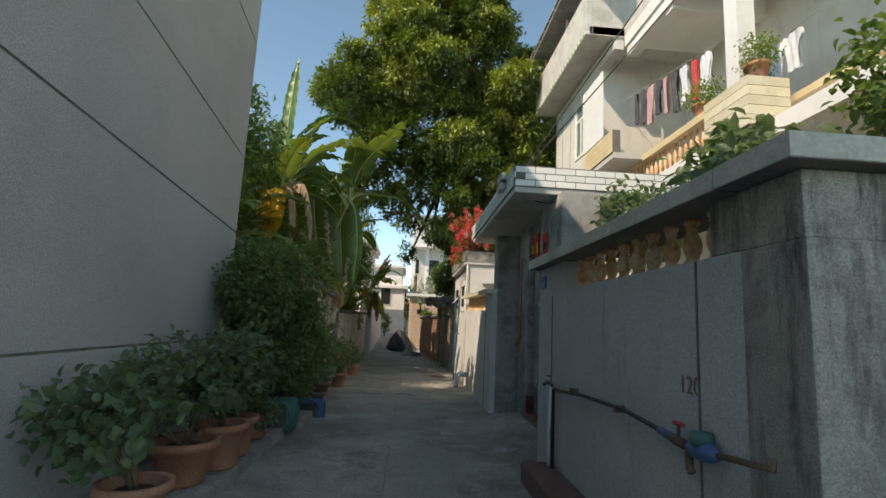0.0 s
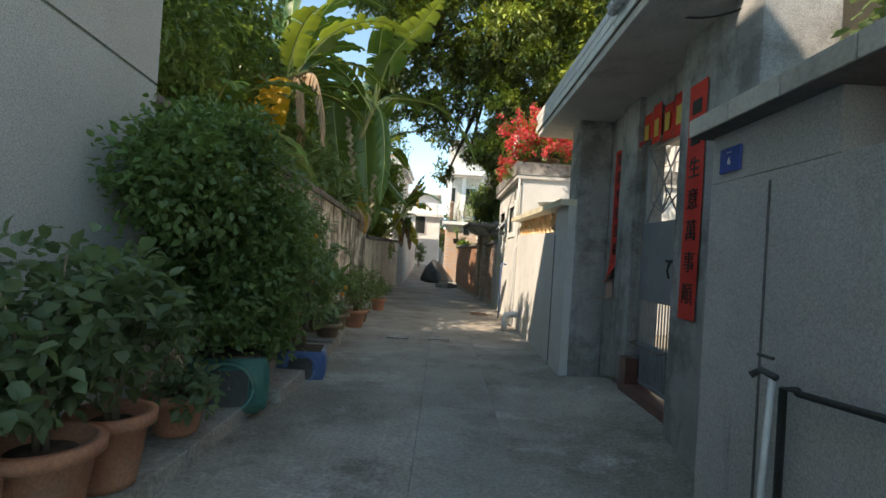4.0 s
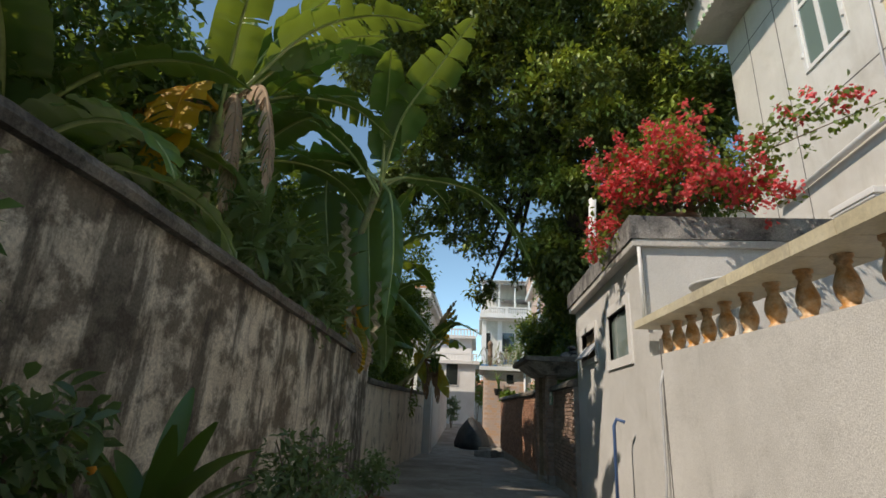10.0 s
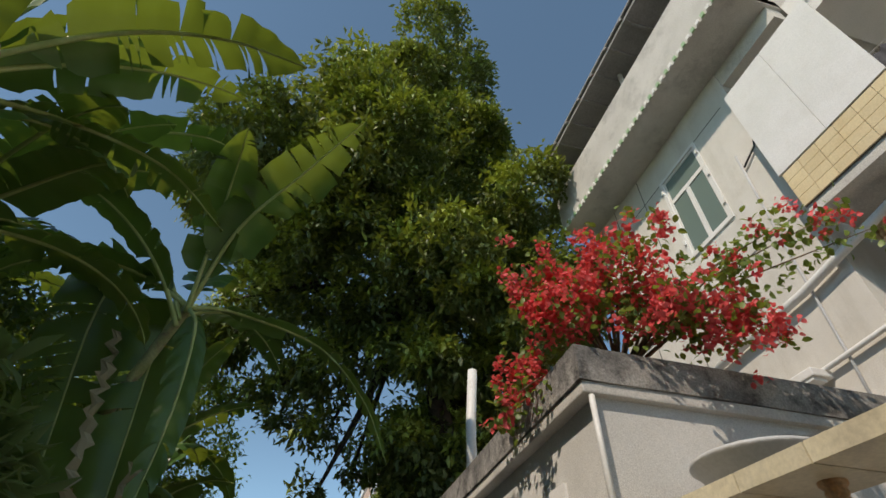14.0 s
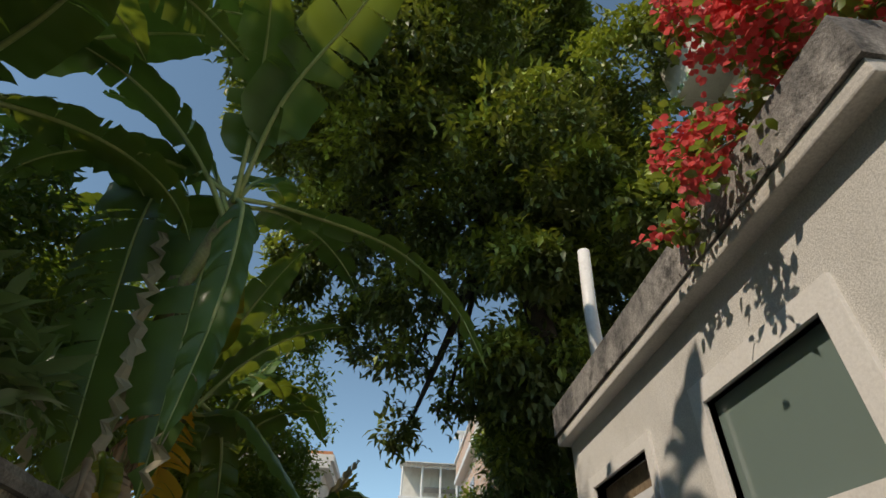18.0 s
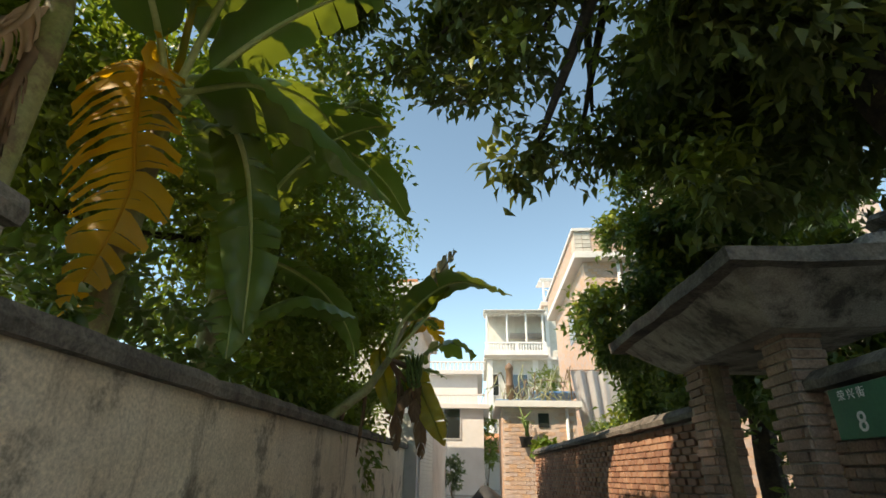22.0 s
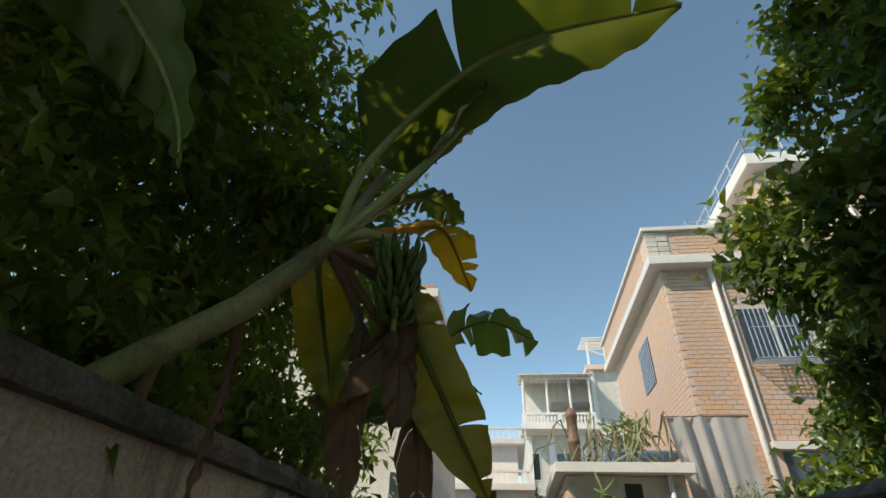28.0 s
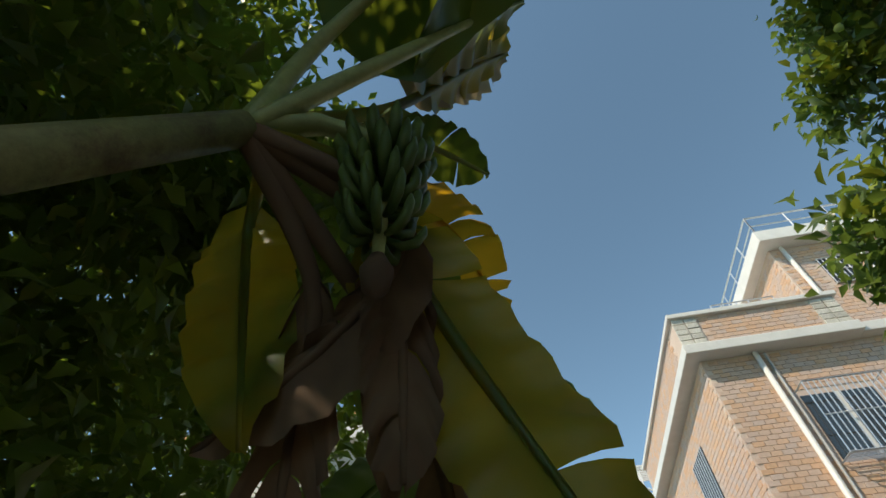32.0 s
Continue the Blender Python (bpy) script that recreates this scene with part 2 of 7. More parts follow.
M_BROWNPOT = surf("brown_glazed_clay", (0.16, 0.1, 0.07), (0.28, 0.19, 0.12), 4, 0.55, 60, 0.2, 0.15, (0.34, 0.24, 0.1), 0.5)
M_SOIL = surf("dark_soil", (0.05, 0.035, 0.025), (0.11, 0.08, 0.06), 12, 1.0, 40, 0.4, 0.9)
M_KERB = surf("old_kerb_stone", (0.26, 0.24, 0.21), (0.4, 0.37, 0.33), 2, 0.95, 40, 0.3, 0.6, (0.12, 0.11, 0.1), 0.7)
M_MARBLE = surf("red_brown_granite", (0.13, 0.06, 0.05), (0.2, 0.09, 0.075), 6, 0.3, 90, 0.35, 0.03)
M_RED = surf("red_paper", (0.62, 0.035, 0.025), (0.7, 0.06, 0.04), 3, 0.8, 50, 0.1, 0.1)
M_REDFADE = surf("faded_red_paper", (0.5, 0.3, 0.24), (0.58, 0.4, 0.33), 3, 0.85, 50, 0.1, 0.1)
M_GOLD = surf("gold_ink", (0.62, 0.42, 0.08), (0.7, 0.5, 0.12), 6, 0.5, 50, 0.1, 0.05)
M_INK = surf("black_ink", (0.015, 0.014, 0.013), (0.03, 0.028, 0.025), 6, 0.7, 50, 0.1, 0.0)
M_REDINK = surf("red_brush_paint", (0.26, 0.13, 0.14), (0.34, 0.2, 0.2), 8, 0.85, 50, 0.2, 0.0)
M_SIGNBLUE = surf("blue_enamel", (0.03, 0.08, 0.36), (0.04, 0.1, 0.42), 3, 0.35, 50, 0.08, 0.0)
M_SIGNGREEN = surf("green_enamel", (0.02, 0.16, 0.09), (0.03, 0.2, 0.11), 3, 0.35, 50, 0.08, 0.0)
M_LETTER = surf("white_lettering", (0.78, 0.78, 0.76), (0.8, 0.8, 0.78), 3, 0.6, 50, 0.05, 0.0)
M_BARK = surf("grey_brown_bark", (0.035, 0.027, 0.021), (0.085, 0.065, 0.05), 6, 0.95, 30, 0.35, 0.9)
M_TWIG = surf("brown_twig", (0.16, 0.11, 0.07), (0.26, 0.2, 0.13), 8, 0.9, 50, 0.2, 0.2)
M_CACTUS = surf("pale_cactus_stem", (0.26, 0.3, 0.16), (0.42, 0.42, 0.26), 5, 0.6, 40, 0.2, 0.15)
M_GREENSTEM = surf("green_stem", (0.12, 0.2, 0.05), (0.2, 0.28, 0.08), 4, 0.5, 40, 0.15, 0.1)
M_BSTEM = surf("banana_stem", (0.2, 0.24, 0.08), (0.32, 0.3, 0.14), 2.5, 0.55, 30, 0.2, 0.2, (0.16, 0.1, 0.06), 0.8, (0.48, 0.6))
M_PETIOLE = surf("banana_petiole", (0.3, 0.38, 0.12), (0.42, 0.47, 0.2), 3, 0.45, 30, 0.12, 0.1)
M_BANLEAF = leafy("banana_leaf", (0.045, 0.115, 0.03), (0.09, 0.175, 0.045), (0.33, 0.42, 0.04), 0.27, 0.35, False)
M_BANYELLOW = leafy("yellow_banana_leaf", (0.6, 0.33, 0.02), (0.72, 0.45, 0.045), (0.95, 0.52, 0.03), 0.5, 0.5, False)
M_BANDEAD = leafy("dead_banana_leaf", (0.15, 0.09, 0.055), (0.28, 0.18, 0.11), (0.34, 0.18, 0.08), 0.22, 0.85, False)
M_BANTAN = leafy("tan_dry_leaf", (0.36, 0.24, 0.15), (0.52, 0.37, 0.25), (0.45, 0.28, 0.15), 0.25, 0.8, False)
M_BANPALE = leafy("pale_dry_leaf", (0.33, 0.29, 0.19), (0.47, 0.42, 0.3), (0.5, 0.42, 0.24), 0.25, 0.7, False)
M_BANTURN = leafy("turning_banana_leaf", (0.07, 0.16, 0.025), (0.55, 0.36, 0.03), (0.72, 0.52, 0.03), 0.4, 0.4, False, 0.6, (0.51, 0.68))
M_GARDEN = leafy("garden_tree_leaf", (0.055, 0.1, 0.022), (0.12, 0.18, 0.035), (0.36, 0.5, 0.05), 0.38, 0.42)
M_BANANA = surf("green_banana", (0.06, 0.11, 0.02), (0.1, 0.16, 0.03), 6, 0.5, 40, 0.12, 0.05)
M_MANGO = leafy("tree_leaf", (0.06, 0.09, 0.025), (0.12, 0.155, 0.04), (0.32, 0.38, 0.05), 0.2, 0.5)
# paler leaf colour that paints sunlight onto the sunward side of crowns
M_MANGOLIT = leafy("tree_sunlit_leaf", (0.17, 0.24, 0.03), (0.34, 0.4, 0.075), (0.42, 0.48, 0.05), 0.22, 0.45)
M_DARKLEAF = leafy("dark_leaf", (0.045, 0.09, 0.03), (0.095, 0.155, 0.05), (0.28, 0.42, 0.07), 0.34, 0.34)
M_BUSH = leafy("bush_leaf", (0.075, 0.12, 0.06), (0.145, 0.2, 0.1), (0.24, 0.36, 0.12), 0.38, 0.4)
M_HEDGE = leafy("hedge_leaf", (0.055, 0.115, 0.04), (0.17, 0.25, 0.085), (0.26, 0.42, 0.08), 0.36, 0.38)
M_CITRUS = leafy("citrus_leaf", (0.1, 0.155, 0.07), (0.18, 0.25, 0.115), (0.3, 0.44, 0.1), 0.38, 0.32)
M_BOUGLEAF = leafy("bougainvillea_leaf", (0.06, 0.12, 0.025), (0.16, 0.24, 0.05), (0.36, 0.46, 0.06), 0.35, 0.45)
M_BRACT = leafy("red_bract", (0.72, 0.05, 0.065), (0.86, 0.18, 0.19), (0.95, 0.16, 0.15), 0.42, 0.6, True, 3.0)
M_ORANGE = surf("ripe_kumquat", (0.8, 0.26, 0.02), (0.85, 0.38, 0.03), 8, 0.4, 90, 0.06, 0.1)
M_WINGREEN = glassy("green_window_glass", (0.17, 0.23, 0.21), 0.2)
M_WINDARK = glassy("dark_window_glass", (0.03, 0.035, 0.035), 0.06)
M_FILM = leafy("clear_plastic_sheet", (0.5, 0.5, 0.5), (0.62, 0.62, 0.62), (0.6, 0.6, 0.6), 0.4, 0.25, False)
M_CLOTHDARK = surf("dark_cloth", (0.05, 0.05, 0.06), (0.1, 0.1, 0.11), 3, 0.95, 90, 0.15, 0.2)
M_CLOTHPINK = surf("faded_pink_cloth", (0.42, 0.26, 0.27), (0.5, 0.34, 0.34), 3, 0.95, 90, 0.12, 0.2)
M_CLOTHWHITE = surf("white_cloth", (0.5, 0.53, 0.57), (0.68, 0.7, 0.72), 3, 0.95, 90, 0.08, 0.2)
M_CLOTHRED = surf("red_cloth", (0.5, 0.06, 0.06), (0.56, 0.1, 0.09), 3, 0.95, 90, 0.12, 0.2)
M_TARP = surf("black_tarpaulin", (0.02, 0.022, 0.022), (0.05, 0.05, 0.048), 3, 0.6, 30, 0.2, 0.3)
M_AWNING = surf("grey_roof_sheet", (0.26, 0.26, 0.25), (0.34, 0.33, 0.32), 1.5, 0.7, 30, 0.15, 0.2)
M_ROOFTILE = surf("orange_roof_tile", (0.5, 0.2, 0.09), (0.6, 0.28, 0.14), 3, 0.8, 40, 0.15, 0.2)
M_SHUTTER = surf("pale_roller_shutter", (0.55, 0.54, 0.5), (0.64, 0.63, 0.59), 1, 0.6, 40, 0.1, 0.1)
M_GREENSTRIPE = surf("green_edge_tile", (0.25, 0.42, 0.22), (0.34, 0.5, 0.3), 3, 0.5, 40, 0.1, 0.05)
M_BLUEROOF = surf("blue_sheet_roof", (0.06, 0.24, 0.5), (0.1, 0.3, 0.58), 2, 0.5, 40, 0.1, 0.05)

# ---- building helpers ----
def part(name, bm, material, parent=None, label="", smooth=False):
    """Links a bmesh as one mesh object, under a thing or a part if given."""
    me = bpy.data.meshes.new(name)
    bm.to_mesh(me)
    bm.free()
    for m in material if isinstance(material, (list, tuple)) else (material,):
        me.materials.append(m)
    if smooth:
        me.polygons.foreach_set("use_smooth", [True] * len(me.polygons))
    ob = new(name, me)
    if parent:
        ob.parent = parent
    if label:
        ob["label"] = label
    return ob


def thing(name, label, category, at=(0, 0, 0), rz=0.0, group="", kind=""):
    """An Empty at the base of a thing, to parent its parts."""
    ob = new(name)
    ob.empty_display_size = 0.1
    ob.location, ob.rotation_euler = at, (0, 0, radians(rz))
    return tagged(ob, label, category, group, kind)


def box(x0, x1, y0, y1, z0, z1, bevel=0.0, bm=None):
    bm = bm or bmesh.new()
    vs = [bm.verts.new((x, y, z)) for x in (x0, x1) for y in (y0, y1) for z in (z0, z1)]
    fs = [bm.faces.new([vs[i] for i in q]) for q in ((0, 1, 3, 2), (4, 6, 7, 5), (0, 4, 5, 1), (2, 3, 7, 6), (0, 2, 6, 4), (1, 5, 7, 3))]
    if bevel:
        es = list({e for f in fs for e in f.edges})
        bmesh.ops.bevel(bm, geom=es, offset=bevel, segments=2, affect="EDGES", profile=0.6)
    return bm


def rough_up(bm, amount, freq=3.0, cuts=0):
    """Worn, uneven edges."""
    if cuts:
        bmesh.ops.subdivide_edges(bm, edges=bm.edges[:], cuts=cuts, use_grid_fill=True)
    for v in bm.verts:
        v.co += noise.noise_vector(v.co * freq) * amount
    return bm


def prism(pts, z0, z1, bm=None):
    """An upright block over a plan outline, given anticlockwise; z0 and z1 are numbers or functions of y."""
    bm = bm or bmesh.new()
    lo = [bm.verts.new((x, y, z0(y) if callable(z0) else z0)) for x, y in pts]
    hi = [bm.verts.new((x, y, z1(y) if callable(z1) else z1)) for x, y in pts]
    n = len(pts)
    bm.faces.new(lo[::-1])
    bm.faces.new(hi)
    for i in range(n):
        j = (i + 1) % n
        bm.faces.new((lo[i], lo[j], hi[j], hi[i]))
    return bm


def lathe(profile, n=20, bm=None, at=(0, 0, 0), wob=0.0):
    bm = bm or bmesh.new()
    rings = []
    for r, z in profile:
        rings.append([bm.verts.new((at[0] + r * (1 + wob * math.sin(3 * a)) * math.cos(a), at[1] + r * math.sin(a), at[2] + z))
                      for a in (2 * math.pi * k / n for k in range(n))])
    for a, b in zip(rings, rings[1:]):
        for k in range(n):
            bm.faces.new((a[k], a[(k + 1) % n], b[(k + 1) % n], b[k]))
    if profile[0][0] > 1e-4:
        bm.faces.new(rings[0][::-1])
    if profile[-1][0] > 1e-4:
        bm.faces.new(rings[-1])
    return bm


def tube(pts, radii, n=8, bm=None):
    """A round rod along points."""
    bm = bm or bmesh.new()
    pts = [Vector(p) for p in pts]
    if isinstance(radii, (int, float)):
        radii = [radii] * len(pts)
    rings = []
    side = None
    for i, p in enumerate(pts):
        d = (pts[min(i + 1, len(pts) - 1)] - pts[max(i - 1, 0)]).normalized()
        ref = side if side is not None else (Vector((1, 0, 0)) if abs(d.x) < 0.8 else Vector((0, 1, 0)))
        a = (ref - d * ref.dot(d)).normalized()
        b = d.cross(a)
        side = a
        rings.append([bm.verts.new(p + radii[i] * (math.cos(t) * a + math.sin(t) * b)) for t in (2 * math.pi * k / n for k in range(n))])
    for a, b in zip(rings, rings[1:]):
        for k in range(n):
            bm.faces.new((a[k], a[(k + 1) % n], b[(k + 1) % n], b[k]))
    bm.faces.new(rings[0][::-1])
    bm.faces.new(rings[-1])
    return bm


def arc(p0, p1, sag, n=8):
    p0, p1 = Vector(p0), Vector(p1)
    return [p0.lerp(p1, k / n) - Vector((0, 0, 4 * sag * (k / n) * (1 - k / n))) for k in range(n + 1)]


def leaf_mesh(name, base, axis, up, length, width, material, parent=None, fold=0.25, label="", bend=0.2):
    """Many pointed leaves in one mesh: arrays of base points, directions, normals, lengths and widths."""
    base, axis, up = (np.asarray(a, float) for a in (base, axis, up))
    axis /= np.linalg.norm(axis, axis=1)[:, None] + 1e-9
    side = np.cross(axis, up)
    side /= np.linalg.norm(side, axis=1)[:, None] + 1e-9
    nor = np.cross(side, axis)
    n = len(base)
    L = np.broadcast_to(np.asarray(length, float), (n,))[:, None]
    W = np.broadcast_to(np.asarray(width, float), (n,))[:, None]
    mid = base + axis * L * 0.45
    if n < 40000:
        # near leaves: a rounded outline of eight points
        low, high = base + axis * L * 0.25, base + axis * L * 0.62 - nor * L * bend * 0.3
        rise = nor * W * fold
        v = np.stack([base, low + side * W * 0.42 + rise, high + side * W * 0.46 + rise, base + axis * L * 0.97 - nor * L * bend, high - side * W * 0.46 + rise,
                      low - side * W * 0.42 + rise, low, high], 1).reshape(-1, 3)
        k = np.arange(n)[:, None] * 8
        tri = np.concatenate([k + [0, 1, 6], k + [6, 1, 2], k + [6, 2, 7], k + [7, 2, 3], k + [0, 6, 5], k + [6, 4, 5], k + [6, 7, 4], k + [7, 3, 4]], 1).reshape(-1, 3)
    else:
        v = np.stack([base, mid + side * W * 0.5 + nor * W * fold, base + axis * L * 0.97 - nor * L * bend, mid - side * W * 0.5 + nor * W * fold,
                      base + axis * L * 0.5], 1).reshape(-1, 3)
        k = np.arange(n)[:, None] * 5
        tri = np.concatenate([k + [0, 1, 4], k + [4, 1, 2], k + [0, 4, 3], k + [4, 2, 3]], 1).reshape(-1, 3)
    me = bpy.data.meshes.new(name)
    me.vertices.add(len(v))
    me.vertices.foreach_set("co", v.ravel())
    me.loops.add(tri.size)
    me.loops.foreach_set("vertex_index", tri.ravel().astype(np.int32))
    me.polygons.add(len(tri))
    me.polygons.foreach_set("loop_start", np.arange(0, tri.size, 3, dtype=np.int32))
    me.update()
    me.validate()
    me.materials.append(material)
    ob = new(name, me)
    ob["kind"] = "stuff"
    if parent:
        ob.parent = parent
    if label:
        ob["label"] = label
    return ob


def crown_points(blobs, count, rng, shell=0.55, sizes=False):
    """Points in the outer part of several ellipsoids, with the way outward."""
    vol = np.array([b[3] * b[4] * b[5] for b in blobs]) ** 0.75
    pick = rng.choice(len(blobs), count, p=vol / vol.sum())
    b = np.array(blobs)[pick]
    d = rng.normal(size=(count, 3))
    d /= np.linalg.norm(d, axis=1)[:, None]
    r = (shell + (1 - shell) * rng.random(count))[:, None]
    p = b[:, :3] + d * r * b[:, 3:6]
    return (p, d, b[:, 3:6].min(1)) if sizes else (p, d)


def rosettes(centres, out, per, rng, droop=0.35, spread=1.0, jitter=0.12):
    """Leaves that fan out of twig ends."""
    n = len(centres)
    c = np.repeat(centres, per, 0) + rng.normal(size=(n * per, 3)) * jitter
    o = np.repeat(out, per, 0)
    a = rng.normal(size=(n * per, 3)) * spread + o * 0.8
    a[:, 2] -= droop
    up = rng.normal(size=(n * per, 3)) * 0.45 + [0, 0, 1.0] + o * 0.3
    return c, a, up


def gz(y):
    """The height of the lane's floor along it."""
    if y < 13:
        return 0.0
    if y < 33:
        return -0.025 * (y - 13)
    return -0.5 + min(1.0, 0.07 * (y - 33))

# ---- ground ----
def ground_sheet():
    bm = bmesh.new()
    xs = [-400, -60, -12, -1.9, -0.9, 0.1, 1.1, 2.0, 3.0, 12, 60, 400]
    ys = [-400, -60, -10, -2] + [0.75 * i for i in range(0, 64)] + [60, 90, 200, 500]
    grid = [[bm.verts.new((x, y, gz(y) + (0.012 if -2.2 < x < 2.7 else 0) + 0)) for x in xs] for y in ys]
    for a, b in zip(grid, grid[1:]):
        for k in range(len(xs) - 1):
            bm.faces.new((a[k], a[k + 1], b[k + 1], b[k]))
    return tagged(part("ground", bm, M_EARTH, smooth=True), "dry earth and concrete ground under the village", "ground", kind="structure")


ground_sheet()


def lane_floor():
    """The lane: concrete slabs cast in bays, with joints between them."""
    lane = thing("road", "worn grey concrete lane floor in cast bays", "road", kind="structure")
    y = -3.0
    rnd = random.Random(4)
    while y < 52:
        step = 2.9 + rnd.random() * 1.1
        for x0, x1, mat_ in ((-2.0, 0.466, M_CONCRETE), (0.469, 1.122, M_PATCH), (1.124, 2.6, M_CONCRETE)):
            bm = bmesh.new()
            nx, ny = 4, 6
            g = []
            for b in range(ny + 1):
                v = y + 0.003 + (step - 0.006) * b / ny
                g.append([])
                for a in range(nx + 1):
                    u = x0 + (x1 - x0) * a / nx
                    g[-1].append(bm.verts.new((u, v, gz(v) + 0.05 + 0.014 * noise.noise(Vector((u * 0.9, v * 0.9, 3.0))))))
            for r, s in zip(g, g[1:]):
                for k in range(nx):
                    bm.faces.new((r[k], r[k + 1], s[k + 1], s[k]))
            geom = bmesh.ops.extrude_face_region(bm, geom=bm.faces[:])
            bmesh.ops.translate(bm, verts=[v for v in geom["geom"] if isinstance(v, bmesh.types.BMVert)], vec=(0, 0, -0.06))
            bmesh.ops.recalc_face_normals(bm, faces=bm.faces[:])
            part("concrete_bay", bm, mat_, lane, smooth=False)
        y += step
    return lane


lane_floor()


# ---- left house: washed granolith with coloured grooves ----
def left_house():
    h = thing("house", "tall grey granolith house wall with thin green grooves", "house", (-1.66, 8.86, 0), kind="structure")
    # the courses run slightly uphill towards the lane's mouth
    lines = [(1.21, 0.0), (2.54, 0.086), (3.53, 0.138), (5.15, 0.16)]

    def course(k, up):
        z, slope = lines[k]
        return lambda y: z - slope * y + up

    outline = [(-9.0, -16.0), (0.0, -16.0), (0.0, 0.0), (-9.0, 0.0)]
    inner = [(-8.98, -15.98), (-0.012, -15.98), (-0.012, -0.012), (-8.98, -0.012)]
    for k in range(len(lines) + 1):
        part("wall_panel", prism(outline, course(k - 1, 0.011) if k else -0.3, course(k, -0.011) if k < len(lines) else 7.45), M_WASH, h)
    for k in range(len(lines)):
        part("groove", prism(inner, course(k, -0.013), course(k, 0.013)), M_GROOVE, h)
    part("roof", box(-9.1, 0.1, -16.1, 0.1, 7.45, 7.6, 0.02), M_EAVE, h)
    return h


left_house()


# ---- left garden wall ----
def old_wall(name, y0, y1, top, label, face):
    w = thing(name, label, "wall", (-1.95, y0, 0), kind="structure")
    n = max(2, int((y1 - y0) / 0.35))
    bm = bmesh.new()
    cols = []
    for i in range(n + 1):
        y = (y1 - y0) * i / n
        col = []
        tz = top(y0 + y)
        for x, zz in ((0, -0.8), (0, 0.6), (0, 1.3), (0, tz - 0.13), (-0.24, tz - 0.13), (-0.24, -0.8)):
            p = Vector((x, y, zz))
            p.x += 0.02 * noise.noise(Vector((y * 0.9, zz * 1.3, 1.0)))
            col.append(bm.verts.new(p))
        cols.append(col)
    for a, b in zip(cols, cols[1:]):
        for k in range(6):
            bm.faces.new((a[k], b[k], b[(k + 1) % 6], a[(k + 1) % 6]))
    bm.faces.new(cols[0])
    bm.faces.new(cols[-1][::-1])
    bmesh.ops.recalc_face_normals(bm, faces=bm.faces[:])
    part("wall_body", bm, face, w)
    bm = bmesh.new()
    cols = []
    for i in range(n * 2 + 1):
        y = (y1 - y0) * i / (n * 2)
        j = 0.016 * noise.noise(Vector((y * 3, 0, 5.0))) + 0.01 * noise.noise(Vector((y * 9, 4.0, 5.0)))
        tz = top(y0 + y)
        prof = ((0.075, tz - 0.13 + 0.5 * j), (0.085 + j, tz - 0.07), (0.06 + j, tz - 0.01 + j), (-0.12, tz + 0.01 + j), (-0.3, tz - 0.02), (-0.32, tz - 0.13))
        cols.append([bm.verts.new((x, y, z)) for x, z in prof])
    for a, b in zip(cols, cols[1:]):
        for k in range(6):
            bm.faces.new((a[k], b[k], b[(k + 1) % 6], a[(k + 1) % 6]))
    bm.faces.new(cols[0])
    bm.faces.new(cols[-1][::-1])
    bmesh.ops.recalc_face_normals(bm, faces=bm.faces[:])
    part("coping", bm, M_OLDCAP, w, "black mossy mortar coping")
    return w


old_wall("wall_left_high", 8.87, 21.08, lambda y: 2.6 - 0.042 * max(0.0, y - 13.2), "high rendered garden wall with black moss streaks", M_OLDWALL)
old_wall("wall_left_low", 21.085, 32.6, lambda y: 1.88 + 0.012 * max(0.0, y - 23.0), "lower rendered garden wall stained dark under its coping", M_LOWWALL)


# ---- right courtyard wall with balusters ----
BAL_PROFILE = [(0.062, 0), (0.062, 0.035), (0.045, 0.045), (0.05, 0.065), (0.068, 0.1), (0.074, 0.14), (0.062, 0.19), (0.042, 0.235), (0.038, 0.255), (0.05, 0.27), (0.044, 0.285), (0.06, 0.3), (0.06, 0.33)]
bal_me = None


def baluster_row(parent, x, y0, y1, z, count, height=0.33):
    global bal_me
    if bal_me is None:
        bm = lathe(BAL_PROFILE, 12)
        bal_me = bpy.data.meshes.new("baluster")
        bm.to_mesh(bal_me)
        bm.free()
        bal_me.materials.append(M_BALUSTER)
        bal_me.polygons.foreach_set("use_smooth", [True] * len(bal_me.polygons))
    for k in range(count):
        ob = new("baluster", bal_me)
        ob.parent = parent
        ob.location, ob.scale = (x, y0 + (y1 - y0) * (k + 0.5) / count, z), (0.72, 0.72, height / 0.33)
        ob.rotation_euler = (0, 0, k * 1.3)


def cap_tiles(parent, x0, x1, y0, y1, z0, z1, n, material):
    part("coping_bed", box(x0 + 0.008, x1 - 0.008, y0 + 0.004, y1 - 0.004, z0, z1 - 0.006), M_JOINT, parent)
    step = (y1 - y0) / n
    for k in range(n):
        part("coping_tile", box(x0, x1, y0 + k * step + 0.004, y0 + (k + 1) * step - 0.004, z0 + 0.004, z1, 0.004), material, parent)


